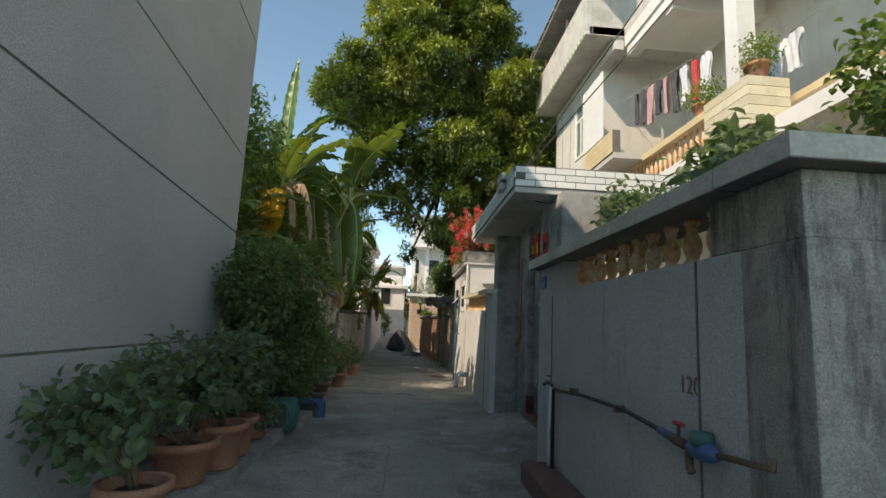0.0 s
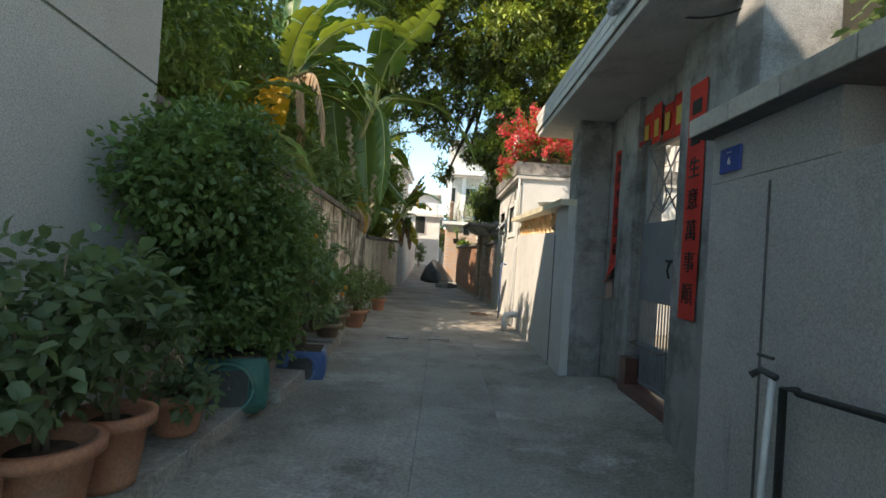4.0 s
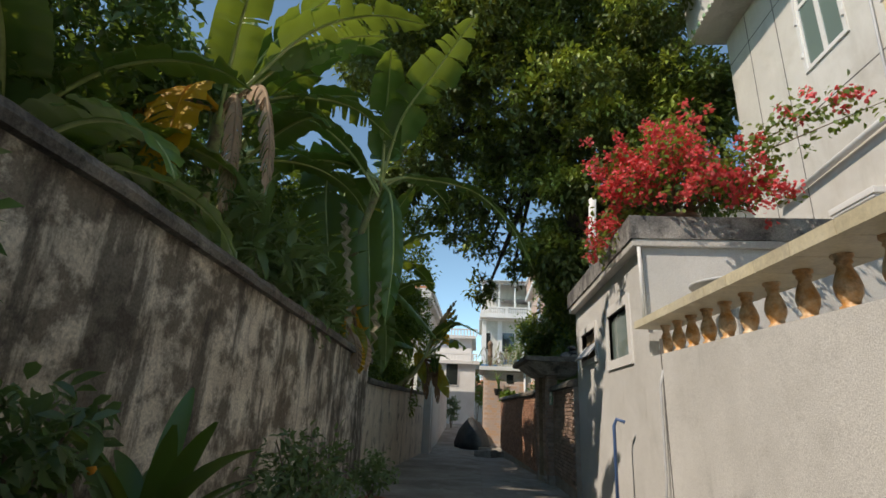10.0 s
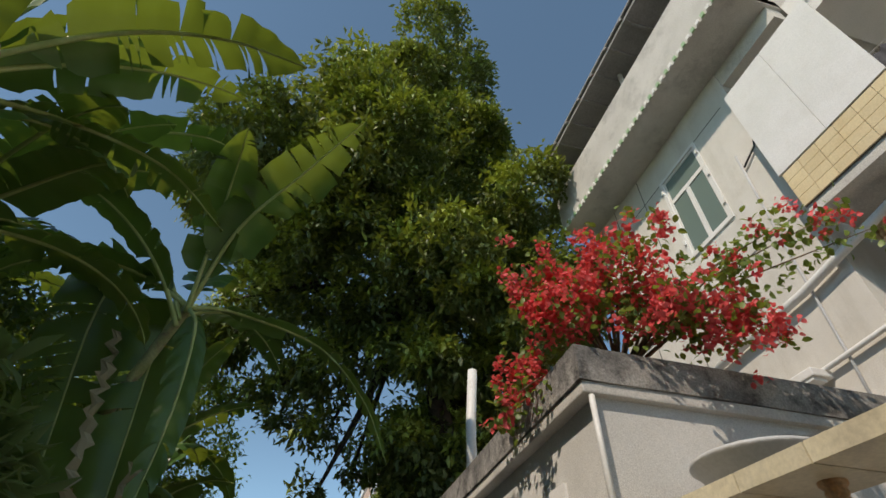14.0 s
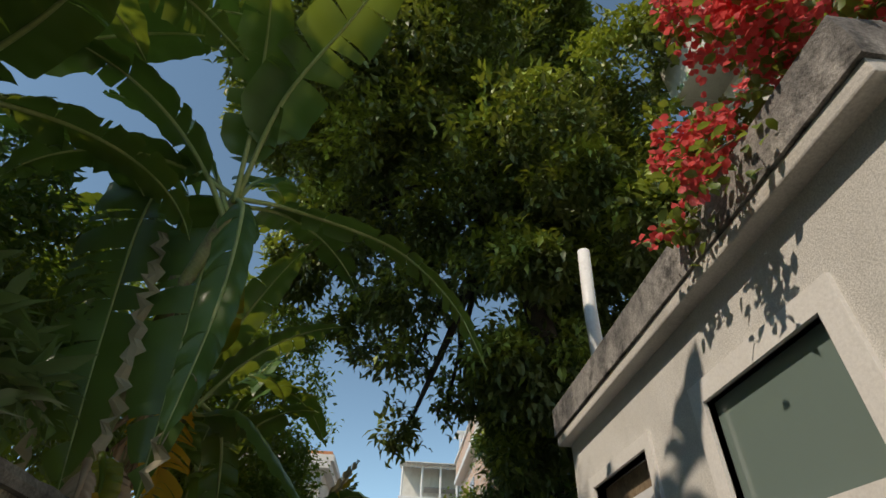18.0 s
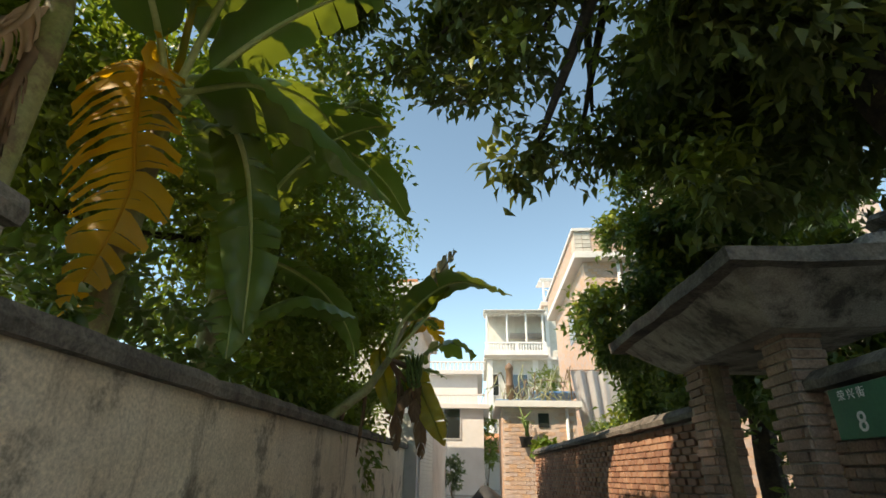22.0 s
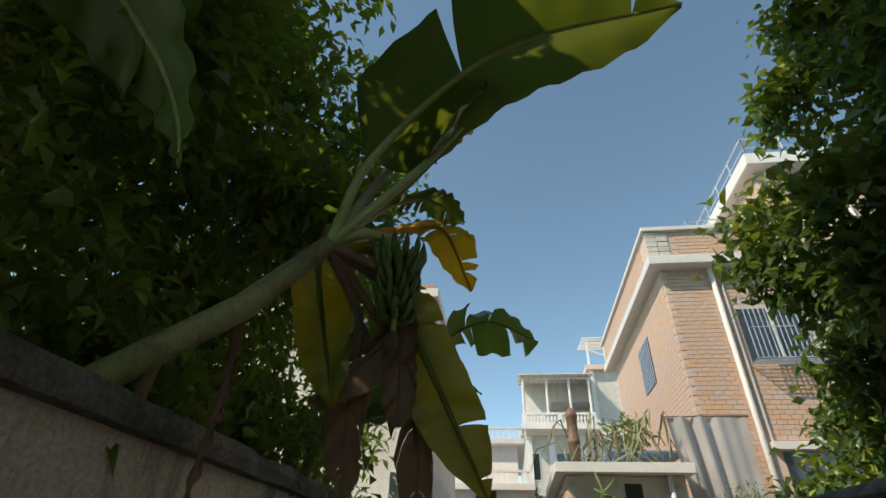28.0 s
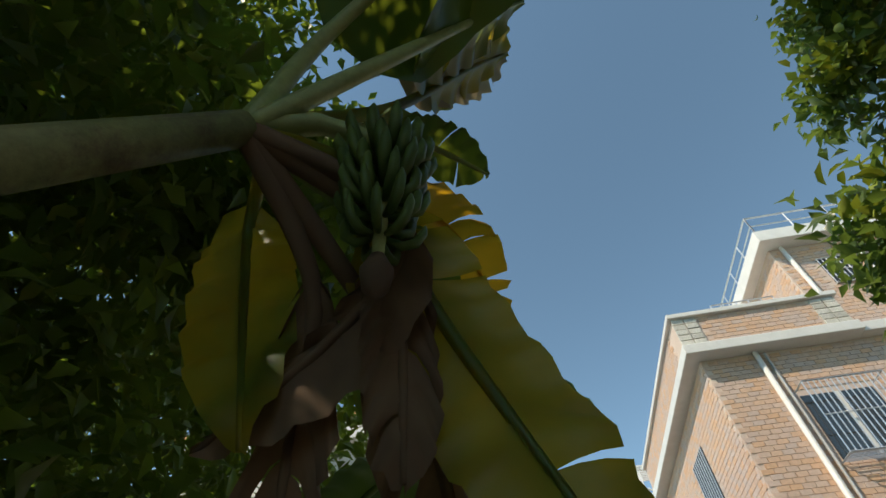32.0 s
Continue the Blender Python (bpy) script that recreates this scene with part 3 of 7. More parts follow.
def wall_one():
    w = thing("wall_right_near", "grey roughcast courtyard wall with clay balusters under a tiled coping", "wall", kind="structure")
    part("wall_body", box(2.05, 2.29, 4.5, 7.9, -0.1, 1.885, 0.008), M_PLASTER, w)
    part("pier", box(2.05, 2.4, 4.14, 4.72, 1.885, 2.15, 0.008), M_PIER, w)
    part("pier", box(2.052, 2.29, 7.0, 7.9, 1.887, 2.15, 0.006), M_PLASTER, w)
    part("corner_pier", box(2.046, 2.44, 4.13, 4.5, -0.1, 1.885, 0.012), M_PIER, w)
    part("side_wall", box(2.44, 9.0, 4.134, 4.38, -0.1, 2.15, 0.008), M_PIER, w)
    part("movement_joint", box(2.043, 2.055, 4.84, 4.852, 0.0, 1.88), M_JOINT, w)
    part("movement_joint", box(2.043, 2.055, 7.385, 7.395, 0.0, 1.84), M_JOINT, w)
    baluster_row(w, 2.17, 4.74, 6.98, 1.885, 10, 0.265)
    cap_tiles(w, 1.93, 2.42, 4.5, 7.95, 2.15, 2.25, 9, M_GREYTILE)
    part("coping_bed", box(1.94, 9.0, 4.05, 4.49, 2.152, 2.244), M_JOINT, w)
    for k in range(14):
        part("coping_tile", box(1.93 + 0.5 * k, 2.42 + 0.5 * k, 4.04, 4.495, 2.155, 2.252, 0.004), M_GREYTILE, w)
    return w


wall_one()


def wall_two():
    w = thing("wall_right_middle", "pale roughcast courtyard wall with glazed balusters and cream tiled coping", "wall", kind="structure")
    pts = [(2.025, 11.0), (2.49, 11.0), (2.5, 16.2), (2.13, 16.2)]
    part("wall_body", prism(pts, -0.4, lambda y: 1.78 + (y - 11.25) * 0.028), M_LITWALL, w)
    part("gate_pier", box(2.12, 2.497, 10.985, 11.4, -0.1, 3.1, 0.012), M_PORCH, w)
    part("pier", box(2.028, 2.34, 11.41, 11.66, 1.75, 2.09, 0.005), M_LITWALL, w)
    part("pier", box(2.027, 2.118, 11.004, 11.408, 1.772, 2.085), M_LITWALL, w)
    part("movement_joint", box(2.028, 2.05, 11.67, 11.682, 0.02, 1.9), M_JOINT, w)
    part("movement_joint", box(2.11, 2.14, 15.6, 15.61, -0.1, 2.05), M_JOINT, w)
    global bal_me
    for k in range(13):
        t = (k + 0.5) / 13
        y = 11.65 + 4.3 * t
        ob = new("baluster", bal_me)
        ob.parent, ob.location, ob.scale = w, (2.17 + 0.08 * t, y, 1.78 + (y - 11.25) * 0.028), (0.85, 0.85, 0.97)
        ob.rotation_euler = (0, 0, k * 1.3)
    n = 14
    for k in range(n):
        ya, yb = 10.99 + 5.13 * k / n, 10.99 + 5.13 * (k + 1) / n - 0.008
        xb = 2.118 if k == 0 else 2.42
        def zt(y):
            return 2.1 + (y - 11.57) * 0.028
        def xo(y):
            return 1.94 + (y - 11.57) * 0.02
        part("coping_tile", prism([(xo(ya), ya), (xb, ya), (xb, yb), (xo(yb), yb)], lambda y: zt(y) - 0.005, lambda y: zt(y) + 0.07), M_TILECAP, w)
    part("coping_bed", prism([(1.95, 11.41), (2.41, 11.41), (2.41, 16.1), (2.04, 16.1)], lambda y: 2.102 + (y - 11.57) * 0.028, lambda y: 2.162 + (y - 11.57) * 0.028), M_JOINT, w)
    return w


wall_two()


# ---- gate porch ----
def porch():
    g = thing("gate_porch", "roughcast gate porch with a white-tiled concrete canopy", "porch", kind="structure")
    part("side_pier", box(2.3, 2.75, 7.92, 8.86, -0.1, 3.1, 0.01), M_PORCH, g)
    part("back_wall", box(2.5, 2.72, 10.05, 11.4, -0.1, 3.1, 0.006), M_PORCH, g)
    part("pilaster", box(2.44, 2.5, 10.06, 10.5, 0.25, 3.1, 0.006), M_PORCH, g)
    part("lintel", box(2.5, 2.72, 8.86, 10.05, 2.62, 3.1, 0.006), M_PORCH, g)
    part("threshold", box(2.38, 2.8, 8.82, 10.06, 0.05, 0.27, 0.01), M_MARBLE, g, "polished red-brown granite threshold")
    part("pedestal", box(2.4, 2.52, 9.92, 10.1, 0.27, 0.52, 0.006), M_MARBLE, g)
    bm = bmesh.new()
    rows = []
    for i in range(9):
        y = 8.2 + 3.0 * i / 8
        low = min(1.0, i / 2, (8 - i) / 2)
        rows.append([bm.verts.new((x, y, 0.035 + low * (z + 0.02 * noise.noise(Vector((x * 3, y * 2, 0)))))) for x, z in ((1.35, -0.005), (1.7, 0.04), (2.1, 0.125), (2.42, 0.165))])
    for a, b in zip(rows, rows[1:]):
        for k in range(3):
            bm.faces.new((a[k], a[k + 1], b[k + 1], b[k]))
    part("ramp", bm, M_CONCRETE, g, "patched cement ramp", True)
    # canopy with its brick-shaped facing tiles
    part("canopy_slab", box(1.78, 4.2, 8.1, 11.95, 3.1, 3.42, 0.01), M_EAVE, g)
    tile = bpy.data.meshes.new("facing_tile")
    bm = box(-0.006, 0.006, -0.118, 0.118, -0.036, 0.036, 0.003)
    bm.to_mesh(tile)
    bm.free()
    tile.materials.append(M_TILEWHITE)
    part("tile_bed", box(1.768, 1.782, 8.095, 11.955, 3.17, 3.43), M_JOINT, g)
    part("tile_bed", box(1.765, 4.2, 8.088, 8.1, 3.17, 3.43), M_JOINT, g)
    for r in range(3):
        for k in range(16):
            ob = new("facing_tile", tile)
            ob.parent = g
            ob.location = (1.764, 8.21 + 0.245 * k - (0.12 if r % 2 else 0) + 0.04, 3.215 + 0.082 * r)
        for k in range(9):
            ob = new("facing_tile", tile)
            ob.parent = g
            ob.location, ob.rotation_euler = (1.9 + 0.245 * k + (0.12 if r % 2 else 0), 8.084, 3.215 + 0.082 * r), (0, 0, radians(90))
    return g


porch()


# ---- shed with flat roof ----
def wall_with_holes(x0, x1, y0, y1, z0, z1, holes):
    """A wall along y with openings (ya, yb, za, zb) through it."""
    bm = bmesh.new()
    cuts = sorted({y0, y1, *[h[0] for h in holes], *[h[1] for h in holes]})
    for a, b in zip(cuts, cuts[1:]):
        spans = sorted((h[2], h[3]) for h in holes if h[0] <= a and h[1] >= b)
        z = z0
        for lo, hi in spans:
            if lo > z:
                box(x0, x1, a, b, z, lo, bm=bm)
            z = hi
        if z1 > z:
            box(x0, x1, a, b, z, z1, bm=bm)
    bmesh.ops.remove_doubles(bm, verts=bm.verts[:], dist=1e-4)
    seen = {}
    for f in bm.faces[:]:
        key = tuple(sorted(v.index for v in f.verts))
        seen.setdefault(key, []).append(f)
    bm.verts.index_update()
    seen = {}
    for f in bm.faces[:]:
        seen.setdefault(tuple(sorted(v.index for v in f.verts)), []).append(f)
    bmesh.ops.delete(bm, geom=[f for fs in seen.values() if len(fs) > 1 for f in fs], context="FACES")
    return bm


def shed():
    s = thing("shed", "flat-roofed rendered shed with a blackened concrete roof slab", "shed", kind="structure")
    part("front_wall", wall_with_holes(2.22, 2.42, 16.22, 20.36, -0.5, 3.2, [(16.95, 17.92, 2.05, 2.68), (18.75, 19.85, 2.22, 2.68)]), M_LITWALL, s)
    part("side_wall", box(2.42, 5.9, 16.22, 16.42, -0.5, 3.2), M_LITWALL, s)
    part("side_wall", box(2.42, 5.9, 20.16, 20.36, -0.5, 3.2), M_LITWALL, s)
    bm = box(2.1, 5.95, 16.16, 20.42, 3.2, 3.29, 0.012)
    part("roof_ledge", bm, M_EAVE, s)
    for a in ((2.08, 2.3, 16.14, 20.44), (2.303, 5.9, 16.145, 16.36), (2.303, 5.9, 20.22, 20.435)):
        part("parapet", rough_up(box(a[0], a[1], a[2], a[3], 3.292, 3.57), 0.015, 4, 3), M_SLABROOF, s, "black mossy roof parapet")
    part("roof_slab", box(2.3, 5.9, 16.36, 20.22, 3.3, 3.4), M_SLABROOF, s)
    win = part("window", wall_with_holes(2.195, 2.3, 16.83, 18.04, 1.93, 2.8, [(16.95, 17.92, 2.05, 2.68)]), M_WHITE, s, "white-framed casement")
    part("pane", box(2.262, 2.272, 16.95, 17.92, 2.05, 2.68), M_WINGREEN, win, "green frosted pane")
    win = part("window", wall_with_holes(2.195, 2.3, 18.66, 19.94, 2.13, 2.77, [(18.75, 19.85, 2.22, 2.68)]), M_WHITE, s, "open vent window")
    bm = box(-0.32, 0, 18.76, 19.84, -0.012, 0.012)
    fl = part("flap", bm, M_PVCGREY, win, "pale propped-open flap")
    fl.location, fl.rotation_euler = (2.28, 0, 2.47), (0, radians(-50), 0)
    # brown sheet closes the opening, coloured as the dim interior behind it
    part("inner_board", box(2.303, 2.318, 18.755, 19.845, 2.225, 2.675), M_TWIG, win, "brown sheet coloured as the dim interior")
    part("inside_back", box(2.9, 2.95, 16.5, 20.1, -0.4, 3.1), M_JOINT, s)
    return s


shed()


def pvc_pipe(name, pts, r, label, material=None, kind_cat="pipe"):
    ob = part(name, tube(pts, r, 12), material or M_PVC, None, "", True)
    return tagged(ob, label, kind_cat)


pvc_pipe("vent_pipe", [(2.52, 20.02, 3.38), (2.53, 20.02, 4.6), (2.58, 20.03, 5.5)], 0.075, "white plastic vent pipe rising from the shed roof")
pvc_pipe("downpipe", [(2.17, 16.18, 3.19), (2.17, 16.18, 2.84), (2.17, 16.18, 2.3)], 0.022, "thin white pipe down the shed corner")


# ---- brick lane wall and old gate ----
def lane_x(y):
    return 2.1 - 0.07 * max(0.0, y - 23.0)


def brick_wall():
    w = thing("wall_right_brick", "old red brick lane wall with a rounded mossy coping", "wall", kind="structure")
    for ya, yb in ((20.36, 23.2), (24.3, 33.5)):
        n = 8
        pts = [(lane_x(ya + (yb - ya) * k / n) + 0.03, ya + (yb - ya) * k / n) for k in range(n + 1)]
        pts = [(x + 0.2, y) for x, y in pts] + pts[::-1]
        part("wall_core", prism(pts, -0.9, 1.83), M_BRICKBACK, w)
        bm = bmesh.new()
        cols = []
        m = int((yb - ya) / 0.12)
        for k in range(m + 1):
            y = ya + (yb - ya) * k / m
            j = 0.02 * noise.noise(Vector((y * 4, 0, 2.0)))
            x = lane_x(y)
            cols.append([bm.verts.new((x + a, y, 1.82 + b + j)) for a, b in ((-0.09, 0), (-0.1, 0.05), (-0.03, 0.12), (0.1, 0.16), (0.24, 0.12), (0.32, 0.05), (0.31, 0))])
        for a, b in zip(cols, cols[1:]):
            for k in range(7):
                bm.faces.new((a[k], b[k], b[(k + 1) % 7], a[(k + 1) % 7]))
        bm.faces.new(cols[0])
        bm.faces.new(cols[-1][::-1])
        bmesh.ops.recalc_face_normals(bm, faces=bm.faces[:])
        part("coping", bm, M_OLDCAP, w, "rounded mossy coping")
    return w


BRICKWALL = brick_wall()


def old_gate():
    g = thing("old_gate", "old brick gateway under a thick concrete canopy slab", "gateway", kind="structure")
    part("pier", box(1.98, 2.2, 22.9, 23.22, -0.8, 2.3, 0.01), M_BRICKBACK, g)
    part("pier", box(1.86, 2.085, 23.98, 24.36, -0.8, 2.3, 0.01), M_BRICKBACK, g)
    bm = prism([(1.4, 22.3), (2.75, 22.22), (2.78, 24.8), (1.29, 24.74)], 2.47, 2.57)
    rough_up(bm, 0.03, 4, 5)
    part("canopy_slab", bm, M_OLDCAP, g, "mossy canopy slab")
    bm = bmesh.new()
    lo = [bm.verts.new(p) for p in ((1.82, 22.75, 2.2), (2.6, 22.7, 2.2), (2.6, 24.4, 2.2), (1.78, 24.4, 2.2))]
    hi = [bm.verts.new(p) for p in ((1.5, 22.38, 2.475), (2.7, 22.3, 2.475), (2.7, 24.7, 2.475), (1.4, 24.66, 2.475))]
    bm.faces.new(lo[::-1])
    bm.faces.new(hi)
    for k in range(4):
        bm.faces.new((lo[k], lo[(k + 1) % 4], hi[(k + 1) % 4], hi[k]))
    part("canopy_soffit", rough_up(bm, 0.02, 3, 4), M_PIER, g, "sloping stained soffit")
    part("door_jamb", box(1.9, 1.99, 23.93, 23.977, -0.1, 2.2, 0.006), M_TWIG, g, "weathered wooden jamb")
    part("threshold", rough_up(box(1.95, 2.4, 23.28, 23.98, -0.5, -0.12), 0.01, 3, 2), M_KERB, g)
    return g


old_gate()

# ---- main house on the right ----
def window_unit(parent, x, y0, y1, z0, z1, frame_mat, pane_mat, panes=2, transom=True, face=-1):
    """A framed window in a wall that faces -x."""
    w = part("window", wall_with_holes(x - 0.03, x + 0.05, y0 - 0.06, y1 + 0.06, z0 - 0.06, z1 + 0.06, [(y0, y1, z0, z1)]), M_WHITE, parent, "white reveal")
    zt = z1 - (z1 - z0) * 0.3 if transom else z1
    ys = [y0 + (y1 - y0) * k / panes for k in range(panes + 1)]
    t = 0.045
    if transom:
        part("frame", wall_with_holes(x + 0.0, x + 0.04, y0, y1, zt, z1, [(y0 + t, y1 - t, zt + t, z1 - t)]), frame_mat, w)
        part("pane", box(x + 0.018, x + 0.024, y0 + t, y1 - t, zt + t, z1 - t), pane_mat, w)
    for a, b in zip(ys, ys[1:]):
        part("frame", wall_with_holes(x - 0.005, x + 0.035, a, b, z0, zt, [(a + t, b - t, z0 + t, zt - t)]), frame_mat, w)
        part("pane", box(x + 0.012, x + 0.018, a + t, b - t, z0 + t, zt - t), pane_mat, w)
    return w


def main_house():
    h = thing("main_house", "three-storey cream rendered house with a deep eave band", "house", kind="structure")
    X = 5.9
    part("side_wall", wall_with_holes(X, X + 0.24, 16.2, 20.4, -0.5, 9.8, [(17.2, 18.12, 7.15, 8.95)]), M_HOUSE, h)
    part("far_wall", box(X + 0.24, 14, 20.16, 20.4, -0.5, 9.8), M_HOUSE, h)
    part("near_wall", box(X + 0.24, 9.0, 16.2, 16.44, -0.5, 6.3), M_HOUSE, h)
    for y0, y1 in ((15.28, 16.014), (14.508, 15.274)):
        part("white_board", box(5.388, 5.418, y0, y1, 6.525, 8.385, 0.003), M_WHITE, h, "white painted board closing the balcony end")
    part("balcony_floor", box(5.438, 9.0, 13.95, 15.986, 5.79, 5.93), M_EAVE, h)
    part("near_wall", box(X + 0.24, 9.0, 16.2, 16.44, 6.3, 9.8), M_HOUSE, h)
    for z in (3.9, 6.35, 9.0):
        part("joint_line", box(X - 0.004, X + 0.01, 16.42, 20.38, z, z + 0.018), M_JOINT, h)
    for y in (18.7, 19.6):
        part("joint_line", box(X - 0.0045, X + 0.01, y, y + 0.018, 3.92, 9.7), M_JOINT, h)
    part("eave_slab", box(5.2, 14, 14.95, 20.5, 9.72, 9.95), M_EAVE, h)
    part("eave_beam", box(5.92, 6.2, 15.0, 16.19, 9.35, 9.72), M_EAVE, h)
    part("parapet", box(5.1, 5.28, 14.95, 20.52, 9.7, 11.0, 0.01), M_EAVE, h)
    part("parapet", box(5.28, 14, 20.34, 20.52, 9.7, 11.0), M_EAVE, h)
    part("parapet", box(5.28, 6.2, 14.95, 15.13, 9.7, 11.0), M_EAVE, h)
    for k in range(44):
        y = 14.96 + 5.54 * k / 44
        part("edge_tile", box(5.07, 5.1, y, y + 0.07, 9.7, 9.79), M_GREENSTRIPE if k % 2 else M_TILEWHITE, h)
    window_unit(h, X, 17.2, 18.12, 7.15, 8.95, M_WHITE, M_WINGREEN)
    for y in (17.14, 18.14):
        for z in (7.4, 8.1, 8.7):
            part("window_hinge", box(X - 0.06, X - 0.03, y, y + 0.04, z, z + 0.1), M_WHITE, h)
    # sheet roof on posts above the terrace
    part("sheet_roof", box(4.75, 12, 13.2, 20.6, 11.85, 11.9), M_AWNING, h, "grey corrugated sheet roof")
    for k in range(12):
        part("roof_rib", box(4.75, 12, 13.3 + 0.62 * k, 13.36 + 0.62 * k, 11.79, 11.85), M_AWNING, h)
    for x in (4.8, 5.5, 6.2):
        part("roof_batten", box(x, x + 0.05, 13.2, 20.6, 11.72, 11.79), M_AWNING, h)
    for y in (15.1, 17.5, 20.1):
        part("post", tube([(5.35, y, 10.9), (5.35, y, 11.8)], 0.05, 8), M_EAVE, h)
    part("room_back", box(X + 1.5, X + 1.6, 16.5, 20.1, 0, 9.7), M_JOINT, h)
    # balcony wing towards the lane's start
    part("balcony_slab", box(6.2, 14, 3.0, 16.1, 4.7, 5.0), M_WHITE, h)
    part("wing_wall", box(8.6, 8.84, 3.0, 16.1, -0.4, 9.8), M_HOUSE, h)
    part("roof_slab", box(6.2, 14, 2.6, 14.95, 9.4, 9.75), M_WHITE, h)
    part("roof_parapet", box(6.2, 6.4, 2.6, 14.95, 9.75, 11.0), M_EAVE, h)
    part("ceiling_beam", box(6.3, 8.6, 12.6, 12.9, 9.0, 9.4), M_WHITE, h)
    part("ceiling_beam", box(6.25, 6.55, 3.0, 14.9, 9.1, 9.4), M_WHITE, h)
    part("column", box(6.2, 6.55, 10.3, 10.65, 5.0, 9.1, 0.01), M_WHITE, h)
    part("column", box(6.2, 6.55, 4.6, 4.95, 5.0, 9.1, 0.01), M_WHITE, h)
    part("kerb", box(6.22, 6.46, 10.65, 16.08, 5.0, 5.2), M_WHITE, h)
    part("handrail", box(6.18, 6.5, 10.65, 16.08, 5.75, 5.9), M_YTILE, h)
    baluster_row(h, 6.34, 11.3, 16.05, 5.2, 22, 0.55)
    part("kerb", box(7.0, 7.24, 4.95, 10.3, 4.98, 5.15), M_WHITE, h)
    part("handrail", box(6.96, 7.28, 4.95, 10.3, 5.55, 5.68), M_YTILE, h)
    baluster_row(h, 7.12, 5.0, 9.6, 5.15, 20, 0.4)
    # tiled planter under the column
    part("planter_bed", box(5.92, 6.62, 9.72, 10.88, 4.92, 5.78), M_JOINT, h)
    for k in range(5):
        part("strip_tile", box(5.9, 6.64, 9.7, 10.9, 4.94 + 0.17 * k, 5.1 + 0.17 * k, 0.004), M_TILECAP, h)
    part("tile_bed", box(5.418, 5.618, 13.95, 15.986, 5.93, 6.515), M_JOINT, h)
    for k in range(4):
        for n in range(8):
            y = 13.95 + 0.2545 * n
            part("strip_tile", box(5.403, 5.628, y + 0.003, y + 0.2515, 5.935 + 0.145 * k, 6.075 + 0.145 * k, 0.003), M_YTILE, h)
    part("interior_door", box(8.55, 8.6, 13.4, 14.4, 5.0, 7.2), M_WINDARK, h, "dark balcony door")
    return h


main_house()


# ---- brick-tiled house ahead ----
def facing(parent, w, h, place, along, tw=0.24, th=0.115, hole=None, limit=300, skew=0.5):
    """Facing tiles in running bond on a wall w wide and h high; along: 'x' or 'y'."""
    name = "facing_" + along
    me = bpy.data.meshes.get(name)
    if me is None:
        bm = box(-tw / 2 + 0.006, tw / 2 - 0.006, -0.008, 0.008, -th / 2 + 0.006, th / 2 - 0.006)
        if along == "y":
            bmesh.ops.rotate(bm, verts=bm.verts[:], cent=(0, 0, 0), matrix=Matrix.Rotation(radians(90), 3, "Z"))
        me = bpy.data.meshes.new(name)
        bm.to_mesh(me)
        bm.free()
        me.materials.append(M_FACING)
    spots = []
    for r in range(int(h / th)):
        for k in range(int(w / tw) + 1):
            u, v = (k + 0.5 + (skew if r % 2 else 0)) * tw, (r + 0.5) * th
            if u + tw / 2 > w or (hole and any(a - tw / 2 < u < b + tw / 2 and c - th / 2 < v < d + th / 2 for a, b, c, d in hole)):
                continue
            spots.append((u, v))
    return me, [Vector(place) + Vector((u, 0, v) if along == "x" else (0, u, v)) for u, v in spots]


def joined(name, me, spots, material, parent):
    """Far or numerous pieces as one mesh."""
    v = np.empty(len(me.vertices) * 3)
    me.vertices.foreach_get("co", v)
    v = v.reshape(-1, 3)
    faces = [tuple(p.vertices) for p in me.polygons]
    n = len(v)
    allv = (v[None] + np.array(spots)[:, None]).reshape(-1, 3)
    allf = [tuple(i + n * k for i in f) for k in range(len(spots)) for f in faces]
    m2 = bpy.data.meshes.new(name)
    m2.from_pydata(allv.tolist(), [], allf)
    m2.materials.append(material)
    ob = new(name, m2)
    ob.parent = parent
    ob["kind"] = "stuff"
    return ob


def island_brick(name, c1, c2):
    m, nt, ns, ln, p = nodes_of(name)
    g = ns.new("ShaderNodeNewGeometry")
    col = mix(nt, g.outputs["Random Per Island"], c1, c2)
    fine = noise_node(nt, 14, 3)
    col = mix(nt, 1.0, col, ramp(nt, fine.outputs[0], 0.3, 0.7, 0.9, 1.1), "MULTIPLY")
    ln.new(col, p.inputs["Base Color"])
    p.inputs["Roughness"].default_value = 0.6
    return m


M_FACEISLE = island_brick("varied_facing_tile", (0.64, 0.4, 0.25), (0.56, 0.44, 0.38))
M_BRICKISLE = island_brick("varied_old_brick", (0.3, 0.15, 0.1), (0.5, 0.29, 0.19))


def grille(parent, x0, x1, y, z0, z1, n=11):
    g = part("window_grille", tube([(x0, y, z0), (x1, y, z0)], 0.02, 6), M_STEEL, parent, "stainless steel cage")
    part("bar", tube([(x0, y, z1), (x1, y, z1)], 0.02, 6), M_STEEL, g)
    part("bar", tube([(x0, y, (z0 + z1) / 2), (x1, y, (z0 + z1) / 2)], 0.014, 6), M_STEEL, g)
    for k in range(n + 1):
        x = x0 + (x1 - x0) * k / n
        part("bar", tube([(x, y, z0), (x, y, z1)], 0.014, 6), M_STEEL, g)
    for z in (z0, z1):
        for x in (x0, x1):
            part("bar", tube([(x, y, z), (x, y + 0.45, z)], 0.016, 6), M_STEEL, g)
    return g


